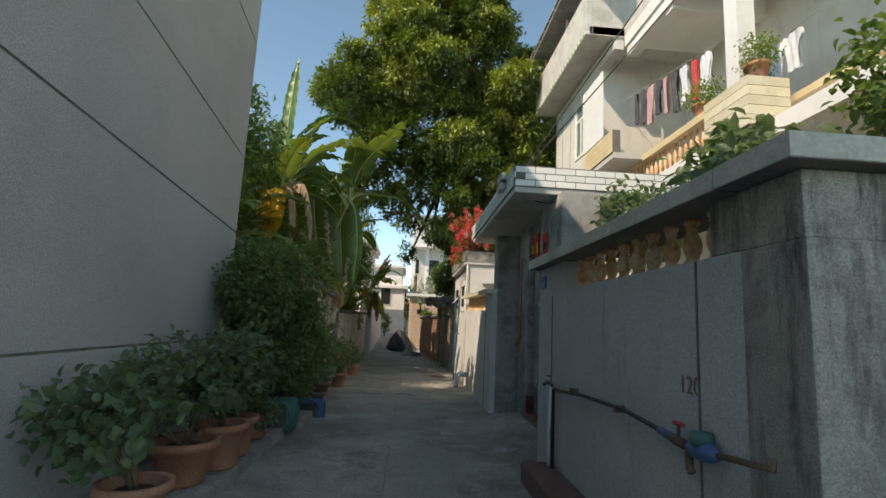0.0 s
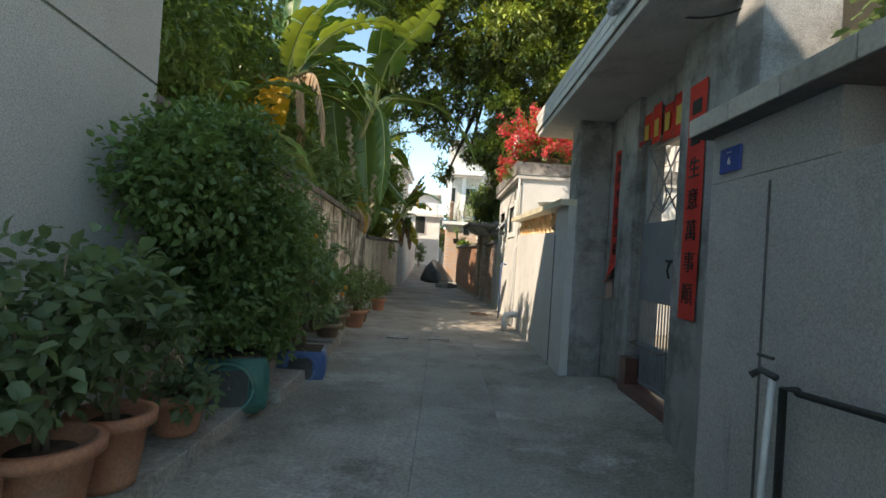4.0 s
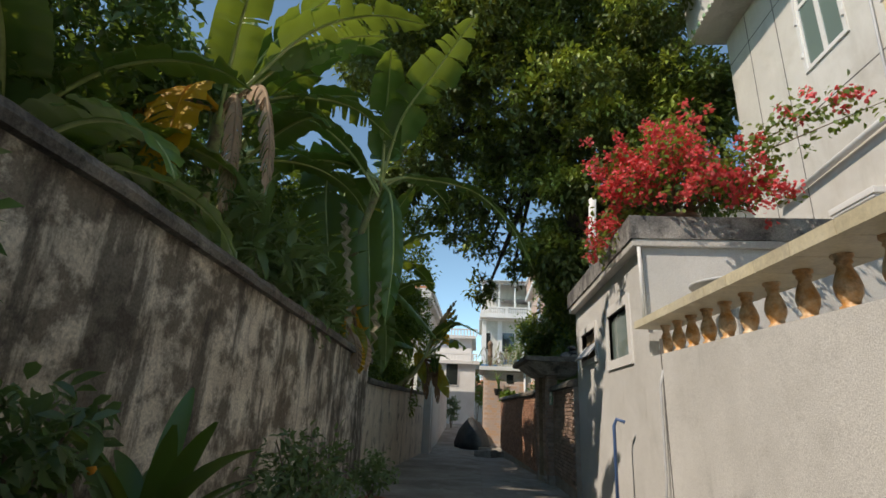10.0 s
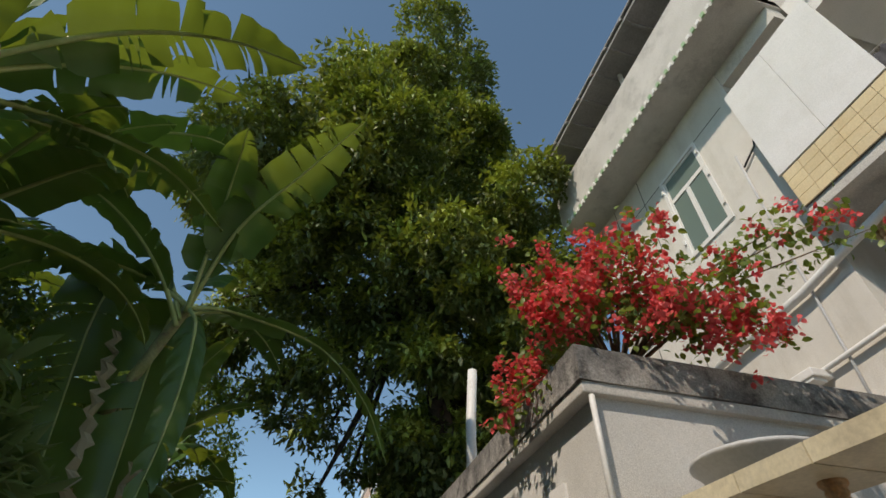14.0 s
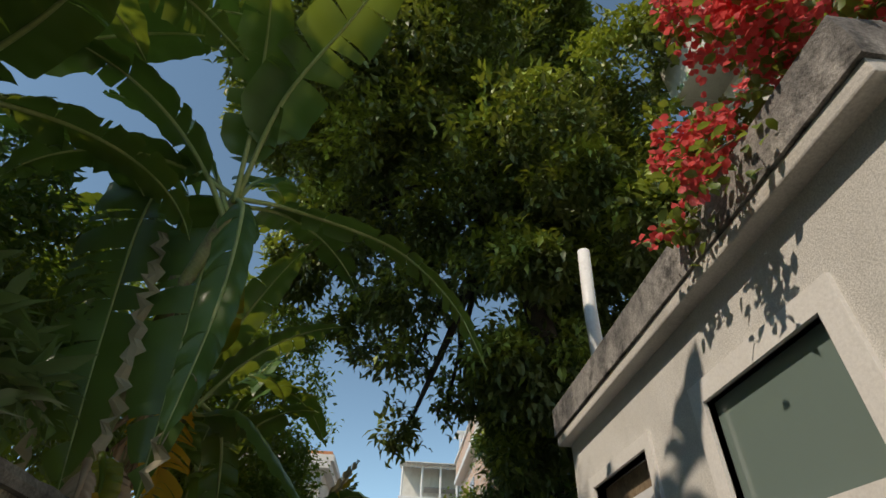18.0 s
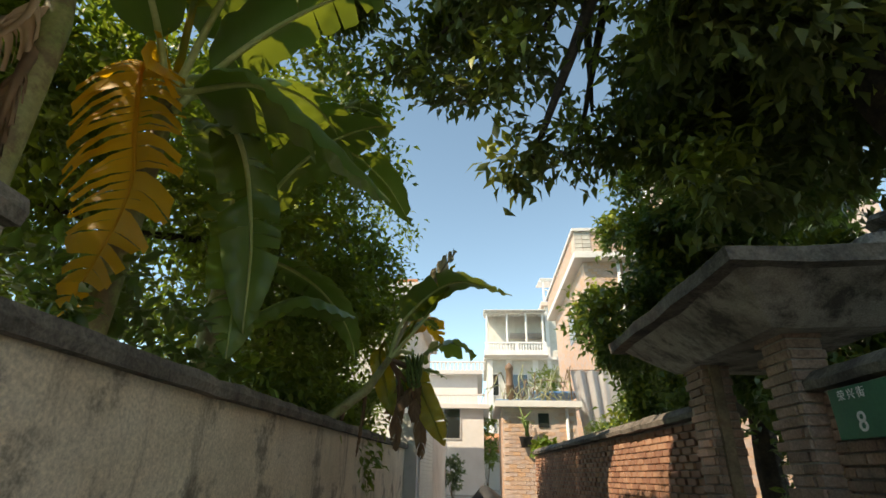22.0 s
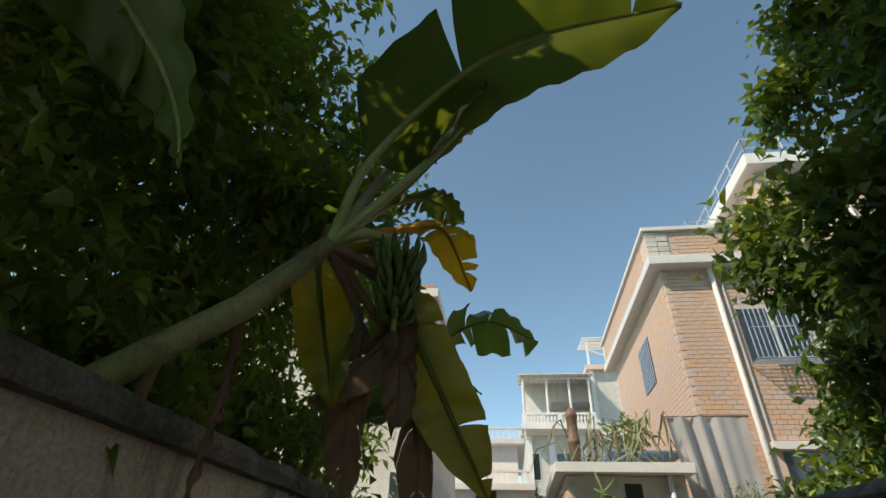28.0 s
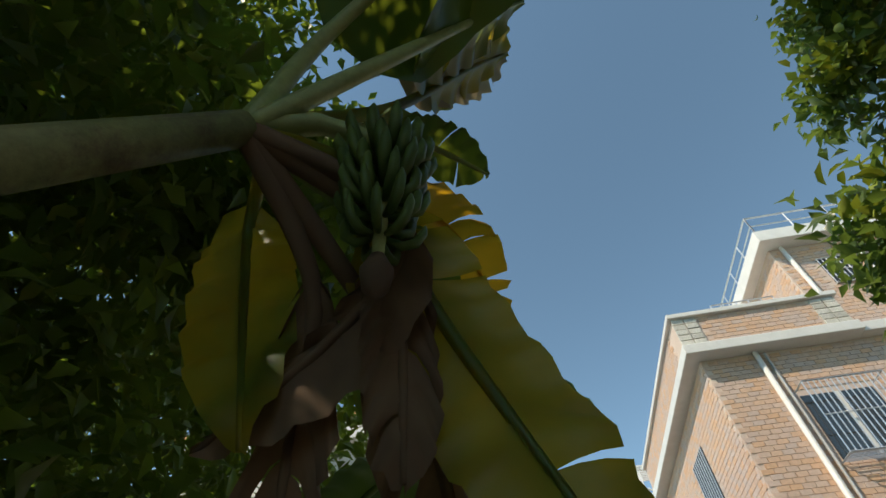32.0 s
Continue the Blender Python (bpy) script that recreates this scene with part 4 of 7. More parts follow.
def tiled_house():
    h = thing("tiled_house", "three-storey house faced in pinkish-orange tiles with white bands", "house", kind="structure")
    Y = 37.2
    part("front_wall", box(3.9, 16, Y, Y + 0.3, -0.5, 8.8), M_FACEBACK, h)
    part("side_wall", box(3.9, 4.2, Y + 0.3, 44.9, -0.5, 8.8), M_FACEBACK, h)
    part("back_wall", box(4.2, 16, 44.6, 44.9, -0.5, 8.8), M_FACEBACK, h)
    me, sp = facing(h, 4.4, 8.8, (3.92, Y - 0.008, 0.0), "x", hole=[(1.55, 3.2, 6.1, 7.6), (1.55, 3.4, 2.4, 4.0)])
    joined("facing_tiles", me, sp, M_FACEISLE, h)
    me, sp = facing(h, 7.6, 8.8, (3.892, Y + 0.02, 0.0), "y", hole=[(2.4, 3.75, 6.45, 7.9)])
    joined("facing_tiles", me, sp, M_FACEISLE, h)
    me, sp = facing(h, 4.0, 8.8, (8.3, Y - 0.008, 0.0), "x")
    joined("facing_tiles", me, sp, M_FACEISLE, h)
    # white ledge and parapet
    part("ledge", box(3.52, 7.62, Y - 0.42, 45.2, 8.8, 9.06, 0.02), M_TILEWHITE, h, "white tiled ledge")
    part("ledge", box(7.62, 16, Y - 0.3, Y + 0.2, 8.8, 9.06, 0.02), M_TILEWHITE, h)
    part("parapet", wall_with_holes(3.6, 3.85, Y - 0.3, 45.1, 9.06, 9.92, []), M_FACEBACK, h)
    part("parapet", box(3.85, 7.56, Y - 0.3, Y - 0.05, 9.06, 9.92), M_FACEBACK, h)
    me, sp = facing(h, 2.8, 0.84, (4.25, Y - 0.308, 9.07), "x")
    joined("facing_tiles", me, sp, M_FACEISLE, h)
    me, sp = facing(h, 7.4, 0.88, (3.592, Y + 0.35, 9.07), "y")
    joined("facing_tiles", me, sp, M_FACEISLE, h)
    part("parapet_cap", box(3.5, 7.66, Y - 0.42, Y + 0.02, 9.92, 10.04, 0.01), M_TILEWHITE, h)
    part("parapet_cap", box(3.5, 3.95, Y + 0.02, 45.2, 9.92, 10.04, 0.01), M_TILEWHITE, h)
    rnd = random.Random(3)
    for x0 in (3.58, 6.96):
        for r in range(5):
            for c in range(2):
                part("quoin_stone", box(x0 + c * 0.31, x0 + c * 0.31 + 0.29, Y - 0.33 - rnd.random() * 0.02, Y - 0.29, 9.08 + r * 0.168, 9.23 + r * 0.168, 0.01), M_STONE, h)
    # third storey set back
    part("upper_wall", box(7.85, 16, Y + 0.8, Y + 1.1, 9.06, 12.9), M_FACEBACK, h)
    part("upper_side", box(7.85, 8.15, Y + 1.1, 44.5, 9.06, 12.9), M_FACEBACK, h)
    me, sp = facing(h, 5.5, 3.7, (7.9, Y + 0.792, 9.1), "x", hole=[(0.95, 1.9, 2.1, 3.1)])
    joined("facing_tiles", me, sp, M_FACEISLE, h)
    me, sp = facing(h, 6.5, 3.7, (7.842, Y + 0.85, 9.1), "y")
    joined("facing_tiles", me, sp, M_FACEISLE, h)
    part("roof_band", box(7.5, 16, Y + 0.3, 45, 12.9, 13.35, 0.02), M_TILEWHITE, h)
    for x, y0, y1, z in ((7.6, Y + 0.35, 44.8, 14.05),):
        part("railing", tube([(x, y0, z), (x, y1, z)], 0.03, 6), M_STEEL, h)
        part("railing", tube([(x, y0, z), (16, y0, z)], 0.03, 6), M_STEEL, h)
        part("railing", tube([(x, y0, z - 0.4), (x, y1, z - 0.4)], 0.02, 6), M_STEEL, h)
        part("railing", tube([(x, y0, z - 0.4), (16, y0, z - 0.4)], 0.02, 6), M_STEEL, h)
        for k in range(7):
            part("railing_post", tube([(x, y0 + k * 1.2, 13.35), (x, y0 + k * 1.2, z)], 0.025, 6), M_STEEL, h)
            part("railing_post", tube([(x + 1.2 * k, y0, 13.35), (x + 1.2 * k, y0, z)], 0.025, 6), M_STEEL, h)
    # low roof rail beside a shrub, on the second roof
    for z in (10.5, 10.95):
        part("railing", tube([(5.2, Y + 0.6, z), (6.9, Y + 0.6, z)], 0.02, 6), M_STEEL, h)
    for k in range(6):
        part("railing_post", tube([(5.2 + 0.34 * k, Y + 0.6, 9.06), (5.2 + 0.34 * k, Y + 0.6, 10.95)], 0.018, 6), M_STEEL, h)
    # windows
    w = part("window", box(5.52, 7.05, Y - 0.02, Y - 0.002, 6.1, 7.55), M_WINDARK, h, "dark green-tinted window")
    part("frame", box(6.25, 6.33, Y - 0.04, Y - 0.021, 6.1, 7.55), M_WHITE, w)
    grille(h, 5.46, 7.12, Y - 0.5, 6.02, 7.62, 14)
    for k in range(8):
        part("cage_floor_bar", tube([(5.46, Y - 0.5 + 0.06 * k, 6.02), (7.12, Y - 0.5 + 0.06 * k, 6.02)], 0.01, 5), M_STEEL, h)
    w = part("window", box(5.52, 7.3, Y - 0.02, Y - 0.002, 2.4, 4.0), M_WINDARK, h, "dark lower window")
    part("window_head", box(5.3, 7.9, Y - 0.2, Y, 4.03, 4.2, 0.01), M_TILEWHITE, h)
    w = part("window", box(8.85, 9.8, Y + 0.77, Y + 0.789, 11.2, 12.2), M_WINDARK, h, "small barred window")
    grille(h, 8.85, 9.8, Y + 0.74, 11.2, 12.2, 7)
    w = part("window", box(3.87, 3.889, 39.65, 40.95, 6.46, 7.9), M_WINDARK, h, "narrow side window")
    for k in range(8):
        part("bar", tube([(3.85, 39.68 + 0.175 * k, 6.46), (3.85, 39.68 + 0.175 * k, 7.9)], 0.012, 5), M_STEEL, w)
    for x, z0, z1 in ((5.17, 0, 8.8), (8.2, 9.06, 12.9), (10.1, 4, 12.9)):
        part("downpipe", tube([(x, Y - 0.07 + (0.8 if z0 > 3.9 else 0), z0), (x, Y - 0.07 + (0.8 if z0 > 3.9 else 0), z1)], 0.065, 10), M_PVC, h, "white downpipe", True)
    part("downpipe", tube([(5.38, Y - 0.05, 4.2), (5.38, Y - 0.05, 8.75)], 0.03, 8), M_PVCGREY, h)
    return h


tiled_house()


def brick_shed():
    s = thing("brick_shed", "small tiled-brick outhouse with a white concrete roof", "shed", kind="structure")
    part("wall", wall_with_holes(0.62, 0.86, 35.8, 39, -0.5, 3.25, []), M_FACEBACK, s)
    part("front_wall", box(0.86, 2.9, 35.8, 36.0, -0.5, 3.25), M_FACEBACK, s)
    me, sp = facing(s, 2.24, 3.4, (0.66, 35.792, -0.2), "x", hole=[(1.05, 1.45, 2.8, 3.3)])
    joined("facing_tiles", me, sp, M_FACEISLE, s)
    me, sp = facing(s, 3.1, 3.4, (0.612, 35.85, -0.2), "y")
    joined("facing_tiles", me, sp, M_FACEISLE, s)
    part("roof_slab", box(0.38, 3.05, 35.5, 39.2, 3.26, 3.45, 0.01), M_TILEWHITE, s)
    part("window", box(1.72, 2.05, 35.77, 35.79, 2.68, 3.1), M_WINDARK, s, "small dark window")
    part("downpipe", tube([(2.6, 35.74, 0), (2.6, 35.74, 3.26)], 0.05, 8), M_PVC, s, "", True)
    part("blue_sheet", box(0.45, 1.3, 36.4, 38.8, 3.56, 3.6), M_BLUEROOF, s, "blue sheet roof")
    part("blue_sheet", box(1.7, 3.3, 36.6, 38.8, 3.86, 3.9), M_BLUEROOF, s)
    return s


brick_shed()


def block_house(name, label, x0, x1, y0, y1, h, material, wins=(), z0=-0.5, roofrail=False):
    b = thing(name, label, "house", kind="structure")
    part("wall", box(x0, x1, y0, y1, z0, h), material, b)
    part("roof", box(x0 - 0.3, x1 + 0.3, y0 - 0.3, y1 + 0.3, h, h + 0.25, 0.02), M_WHITE, b)
    for x, z, w, hh in wins:
        wf = part("window", box(x - 0.06, x + w + 0.06, y0 - 0.05, y0 - 0.002, z - 0.06, z + hh + 0.06, 0.01), M_WHITE, b)
        part("pane", box(x, x + w, y0 - 0.06, y0 - 0.051, z, z + hh), M_WINDARK, wf)
    return b


# white houses down the lane
wh = block_house("white_house", "white rendered house with balustraded terraces", -4.2, 0.1, 46, 54, 4.4, M_WHITE, [(-1.9, 3.0, 0.8, 1.4)])
part("upper_wall", box(-4.2, -0.2, 47.0, 54, 4.65, 6.3), M_WHITE, wh)
part("upper_roof", box(-4.4, 0.1, 46.6, 54, 6.3, 6.5), M_WHITE, wh)
for z, y in ((4.65, 45.9), (6.5, 46.7)):
    part("rail", box(-4.3, 0.25, y, y + 0.12, z + 0.42, z + 0.5), M_WHITE, wh)
    for k in range(20):
        part("rail_post", box(-4.25 + 0.23 * k, -4.17 + 0.23 * k, y + 0.02, y + 0.1, z, z + 0.42), M_WHITE, wh)

bw = block_house("balcony_house", "pale stone-faced house with a roofed terrace", 0.6, 9.0, 62, 72, 10.3, M_STONE, [(1.0, 7.4, 0.5, 1.7), (2.7, 7.2, 1.2, 1.9), (2.7, 3.6, 1.2, 1.9), (6.6, 7.4, 0.8, 1.8)])
for x in (0.6, 2.2, 4.4):
    part("pilaster", box(x, x + 0.45, 61.85, 61.99, -0.5, 10.3), M_WHITE, bw)
part("terrace_slab", box(0.35, 5.6, 60.6, 64, 10.45, 10.85), M_WHITE, bw)
part("handrail", box(0.4, 5.5, 60.65, 60.85, 11.42, 11.56), M_WHITE, bw)
for x in (0.42, 2.9, 5.2):
    part("rail_pier", box(x, x + 0.32, 60.66, 60.9, 10.85, 11.42), M_WHITE, bw)
for k in range(20):
    if k not in (9, 10):
        part("rail_post", lathe([(0.08, 0), (0.04, 0.12), (0.085, 0.3), (0.05, 0.57)], 8, at=(0.88 + 0.228 * k, 60.76, 10.85)), M_WHITE, bw)
for x in (0.6, 2.3, 3.9, 5.3):
    part("terrace_post", tube([(x, 60.8, 11.56), (x, 60.8, 14.0)], 0.09, 8), M_WHITE, bw)
for y, z in ((60.8, 14.0), (63.5, 14.45)):
    part("terrace_beam", box(0.4, 5.5, y, y + 0.12, z, z + 0.14), M_WHITE, bw)
for k in range(12):
    x = 0.4 + 0.45 * k
    part("terrace_rafter", tube([(x, 60.3, 14.08), (x, 63.7, 14.62)], 0.05, 6), M_WHITE, bw)
part("terrace_roof", rough_up(prism([(0.3, 60.2), (5.6, 60.2), (5.6, 63.9), (0.3, 63.9)], lambda y: 14.16 + (y - 60.2) * 0.16, lambda y: 14.22 + (y - 60.2) * 0.16), 0.01), M_SHUTTER, bw, "pale sheet roof")
part("back_wall", box(0.6, 5.7, 63.4, 63.6, 10.85, 14.6), M_HOUSE, bw)
part("awning", box(2.6, 5.5, 61.6, 63.3, 12.5, 12.56), M_AWNING, bw)
part("tower", box(5.7, 9.0, 62, 70, 10.3, 15.0), M_STONE, bw)
for x in (5.66, 7.7):
    part("tower_pilaster", box(x, x + 0.3, 61.86, 61.99, 4.0, 15.0), M_WHITE, bw)
part("tower_trim", box(5.4, 9.2, 61.5, 70, 15.0, 15.35), M_FACEBACK, bw, "orange tiled band")
for x, z in ((5.6, 17.4), (6.9, 17.5), (8.2, 17.6)):
    part("tower_post", box(x, x + 0.16, 61.6, 61.76, 15.35, z), M_WHITE, bw)
for k in range(9):
    part("tower_slat", box(5.4, 8.6, 61.5 + 0.4 * k, 61.62 + 0.4 * k, 17.45 + 0.05 * k, 17.55 + 0.05 * k), M_WHITE, bw)
part("tower_beam", tube([(5.6, 61.68, 16.6), (8.3, 61.68, 15.6)], 0.06, 6), M_WHITE, bw)
part("tower_beam", box(5.4, 8.6, 61.55, 61.72, 17.3, 17.45), M_WHITE, bw)

lh2 = block_house("left_far_house", "beige rendered house behind the bananas with a tiled roof edge", -7.5, -2.4, 35.0, 43, 6.6, M_HOUSE)
part("eave", box(-7.9, -2.0, 34.7, 43.3, 6.86, 7.08), M_WHITE, lh2)
part("roof_edge", box(-7.8, -2.1, 34.8, 43.2, 7.084, 7.22), M_ROOFTILE, lh2)
sh = thing("roller_shutter", "pale roller shutter set in a rendered lane wall", "shutter", kind="structure")
part("wall", box(-2.3, -1.62, 36.9, 44, -0.4, 2.7), M_LITWALL, sh)
for k in range(26):
    part("slat", box(-1.64, -1.6, 33.0, 36.6, -0.3 + 0.1 * k, -0.205 + 0.1 * k, 0.01), M_SHUTTER, sh)
part("side_wall", box(-2.3, -1.64, 32.6, 36.9, -0.6, 2.72), M_LITWALL, sh)
end = block_house("end_house", "low white house with an orange tiled roof at the lane's end", -0.4, 5.0, 54, 60, 2.4, M_WHITE)
part("tile_roof", prism([(-0.8, 53.4), (5.4, 53.4), (5.4, 57.0), (-0.8, 57.0)], 2.66, lambda y: 2.8 + (y - 53.4) * 0.35), M_ROOFTILE, end)

# ---- trees ----
def tree(name, label, at, trunk_pts, trunk_r, blobs, clusters, per, leaf_len, leaf_w, material, seed, limbs=7, droop=0.35, second=None, jitter=0.12, spread=1.0, lit=0.0, bough=0.8, clump=22):
    """A tapered trunk with limbs, and a crown of leaf fans with gaps."""
    rng = np.random.default_rng(seed)
    t = thing(name, label, "tree", at)
    o = Vector(at)
    n = len(trunk_pts)
    part("trunk", rough_up(tube([Vector(p) - o for p in trunk_pts], [trunk_r * (1 - 0.65 * k / (n - 1)) for k in range(n)], 12), 0.2 * trunk_r, 3.2, 3), M_BARK, t, "", True)
    top = Vector(trunk_pts[-1])
    for k in range(limbs):
        b = blobs[k % len(blobs)]
        end = Vector(b[:3]) + Vector(rng.normal(size=3)) * 0.35 * min(b[3:6])
        start = Vector(trunk_pts[-2]).lerp(top, 0.2 + 0.8 * rng.random())
        mid = start.lerp(end, 0.5) + Vector(rng.normal(size=3)) * 0.3 + Vector((0, 0, -0.2))
        part("limb", tube([start - o, start.lerp(mid, 0.5) - o, mid - o, end - o], [trunk_r * 0.36, trunk_r * 0.3, trunk_r * 0.2, trunk_r * 0.06], 7), M_BARK, t, "", True)
    nb = max(12, clusters // clump)
    bc, bd, room = crown_points(blobs, nb, rng, 0.72, True)
    kept = np.array([noise.noise(Vector(p) * 0.8) > -0.33 for p in bc])
    bc, bd = bc[kept], bd[kept]
    size = np.minimum(bough, 0.55 * room[kept]) * (0.6 + 0.7 * rng.random(len(bc)))
    pick = rng.integers(0, len(bc), clusters)
    dd = rng.normal(size=(clusters, 3)) + bd[pick] * 0.7 + [0, 0, 0.45]
    dd /= np.linalg.norm(dd, axis=1)[:, None]
    c = bc[pick] + dd * (size[pick] * (0.55 + 0.45 * rng.random(clusters)))[:, None] * [1.15, 1.15, 0.7]
    d = dd
    fill, fd = crown_points([(b[0], b[1], b[2], b[3] * 0.75, b[4] * 0.75, b[5] * 0.75) for b in blobs], clusters // 2, rng, 0.35)
    c, d = np.concatenate([c, fill]), np.concatenate([d, fd])
    base, ax, up = rosettes(c, d, per, rng, droop, spread, jitter)
    L = leaf_len * (0.7 + 0.6 * rng.random(len(base)))
    W = leaf_w * (0.8 + 0.4 * rng.random(len(base)))
    base = base - np.array(at)
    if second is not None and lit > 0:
        # clusters facing the sun take the second material, sunlight put into colour
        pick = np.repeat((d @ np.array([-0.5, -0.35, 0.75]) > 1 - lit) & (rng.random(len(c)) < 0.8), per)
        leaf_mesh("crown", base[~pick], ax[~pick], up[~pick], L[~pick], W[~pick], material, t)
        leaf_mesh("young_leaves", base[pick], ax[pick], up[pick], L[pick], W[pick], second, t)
    else:
        leaf_mesh("crown", base, ax, up, L, W, material, t)
    return t


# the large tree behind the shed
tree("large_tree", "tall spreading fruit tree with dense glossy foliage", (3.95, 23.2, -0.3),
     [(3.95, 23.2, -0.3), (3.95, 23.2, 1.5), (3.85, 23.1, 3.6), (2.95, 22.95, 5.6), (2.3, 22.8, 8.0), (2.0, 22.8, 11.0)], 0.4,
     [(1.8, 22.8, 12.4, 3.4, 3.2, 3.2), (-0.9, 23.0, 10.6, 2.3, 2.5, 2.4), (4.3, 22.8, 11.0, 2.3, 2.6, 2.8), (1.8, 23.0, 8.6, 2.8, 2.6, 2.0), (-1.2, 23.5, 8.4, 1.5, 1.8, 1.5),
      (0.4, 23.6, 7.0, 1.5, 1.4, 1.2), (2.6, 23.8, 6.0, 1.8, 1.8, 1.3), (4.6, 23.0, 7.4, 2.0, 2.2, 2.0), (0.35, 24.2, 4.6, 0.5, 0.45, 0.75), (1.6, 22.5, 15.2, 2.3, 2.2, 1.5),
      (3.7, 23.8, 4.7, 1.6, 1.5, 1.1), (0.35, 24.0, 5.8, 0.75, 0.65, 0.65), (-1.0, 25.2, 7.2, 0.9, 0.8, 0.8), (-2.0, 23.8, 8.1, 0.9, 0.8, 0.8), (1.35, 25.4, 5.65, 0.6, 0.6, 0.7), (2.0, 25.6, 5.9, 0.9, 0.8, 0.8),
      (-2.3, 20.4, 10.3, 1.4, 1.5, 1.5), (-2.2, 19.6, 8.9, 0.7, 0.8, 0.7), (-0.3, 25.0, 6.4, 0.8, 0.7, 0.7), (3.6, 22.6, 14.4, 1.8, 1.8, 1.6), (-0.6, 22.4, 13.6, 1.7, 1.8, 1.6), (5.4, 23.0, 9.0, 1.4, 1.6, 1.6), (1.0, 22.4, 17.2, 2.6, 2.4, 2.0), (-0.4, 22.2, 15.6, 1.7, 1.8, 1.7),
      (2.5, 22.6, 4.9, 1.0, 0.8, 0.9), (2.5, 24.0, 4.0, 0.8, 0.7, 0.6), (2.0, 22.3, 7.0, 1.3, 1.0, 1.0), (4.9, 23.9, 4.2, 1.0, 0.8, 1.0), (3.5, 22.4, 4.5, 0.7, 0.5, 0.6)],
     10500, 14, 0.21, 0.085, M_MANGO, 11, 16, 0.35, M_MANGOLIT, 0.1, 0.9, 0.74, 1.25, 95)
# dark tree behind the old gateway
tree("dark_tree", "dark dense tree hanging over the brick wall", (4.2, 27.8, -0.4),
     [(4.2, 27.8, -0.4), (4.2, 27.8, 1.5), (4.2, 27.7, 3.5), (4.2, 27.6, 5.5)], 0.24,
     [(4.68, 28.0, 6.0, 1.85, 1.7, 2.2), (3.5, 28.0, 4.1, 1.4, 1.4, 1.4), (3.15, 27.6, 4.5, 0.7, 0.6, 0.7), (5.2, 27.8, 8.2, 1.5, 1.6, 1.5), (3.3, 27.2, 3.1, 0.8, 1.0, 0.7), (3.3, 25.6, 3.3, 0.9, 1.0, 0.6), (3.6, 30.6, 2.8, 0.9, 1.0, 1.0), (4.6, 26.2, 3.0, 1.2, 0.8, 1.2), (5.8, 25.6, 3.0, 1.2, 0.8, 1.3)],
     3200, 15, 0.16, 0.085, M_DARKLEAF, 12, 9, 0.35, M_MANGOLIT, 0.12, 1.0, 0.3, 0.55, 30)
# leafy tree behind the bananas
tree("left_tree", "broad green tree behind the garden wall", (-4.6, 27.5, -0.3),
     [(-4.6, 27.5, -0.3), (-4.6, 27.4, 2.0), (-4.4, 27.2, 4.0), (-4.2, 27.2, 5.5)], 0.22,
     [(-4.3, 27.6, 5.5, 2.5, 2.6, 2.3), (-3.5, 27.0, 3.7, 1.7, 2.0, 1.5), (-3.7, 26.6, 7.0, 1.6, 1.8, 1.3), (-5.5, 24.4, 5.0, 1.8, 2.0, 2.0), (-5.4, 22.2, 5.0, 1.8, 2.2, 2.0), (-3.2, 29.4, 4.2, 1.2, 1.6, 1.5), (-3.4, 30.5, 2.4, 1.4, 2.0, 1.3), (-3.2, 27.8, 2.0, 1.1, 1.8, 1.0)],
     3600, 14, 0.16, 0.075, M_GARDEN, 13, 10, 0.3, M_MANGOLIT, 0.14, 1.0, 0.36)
# leafy mass beside the house corner
tree("corner_tree", "dark leafy tree beside the grey house, part of its crown added for shade", (-5.2, 14.0, 0.0),
     [(-5.2, 14.0, 0.0), (-5.2, 14.0, 2.0), (-5.6, 14.3, 5.0), (-7.4, 15.1, 11.0)], 0.22,
     # the last three blobs are unseen, added to shade bananas and dapple the wall
     [(-4.4, 12.6, 4.8, 1.6, 2.0, 1.9), (-4.4, 15.0, 4.4, 1.4, 1.8, 1.6), (-5.3, 17.0, 4.6, 1.6, 2.2, 1.6), (-5.8, 20.0, 4.8, 1.7, 2.4, 2.0), (-4.6, 18.5, 3.4, 1.5, 2.4, 1.4), (-8.0, 15.9, 12.4, 2.3, 1.8, 1.8), (-8.0, 15.7, 15.2, 2.2, 1.7, 1.8), (-3.5, 10.4, 6.3, 0.6, 0.5, 0.6)],
     3300, 14, 0.18, 0.07, M_DARKLEAF, 14, 6, 0.35)


# ---- banana plants ----
def spline(ctrl, n):
    """A smooth line of n + 1 points through a few control points."""
    c = [Vector(p) for p in ctrl]
    c = [c[0] * 2 - c[1]] + c + [c[-1] * 2 - c[-2]]
    m = len(c) - 3
    out = []
    for i in range(n + 1):
        u = min(m - 1e-6, m * i / n)
        k, f = int(u), u - int(u)
        p0, p1, p2, p3 = c[k:k + 4]
        out.append(0.5 * ((2 * p1) + (p2 - p0) * f + (2 * p0 - 5 * p1 + 4 * p2 - p3) * f * f + (3 * p1 - p0 - 3 * p2 + p3) * f ** 3))
    return out


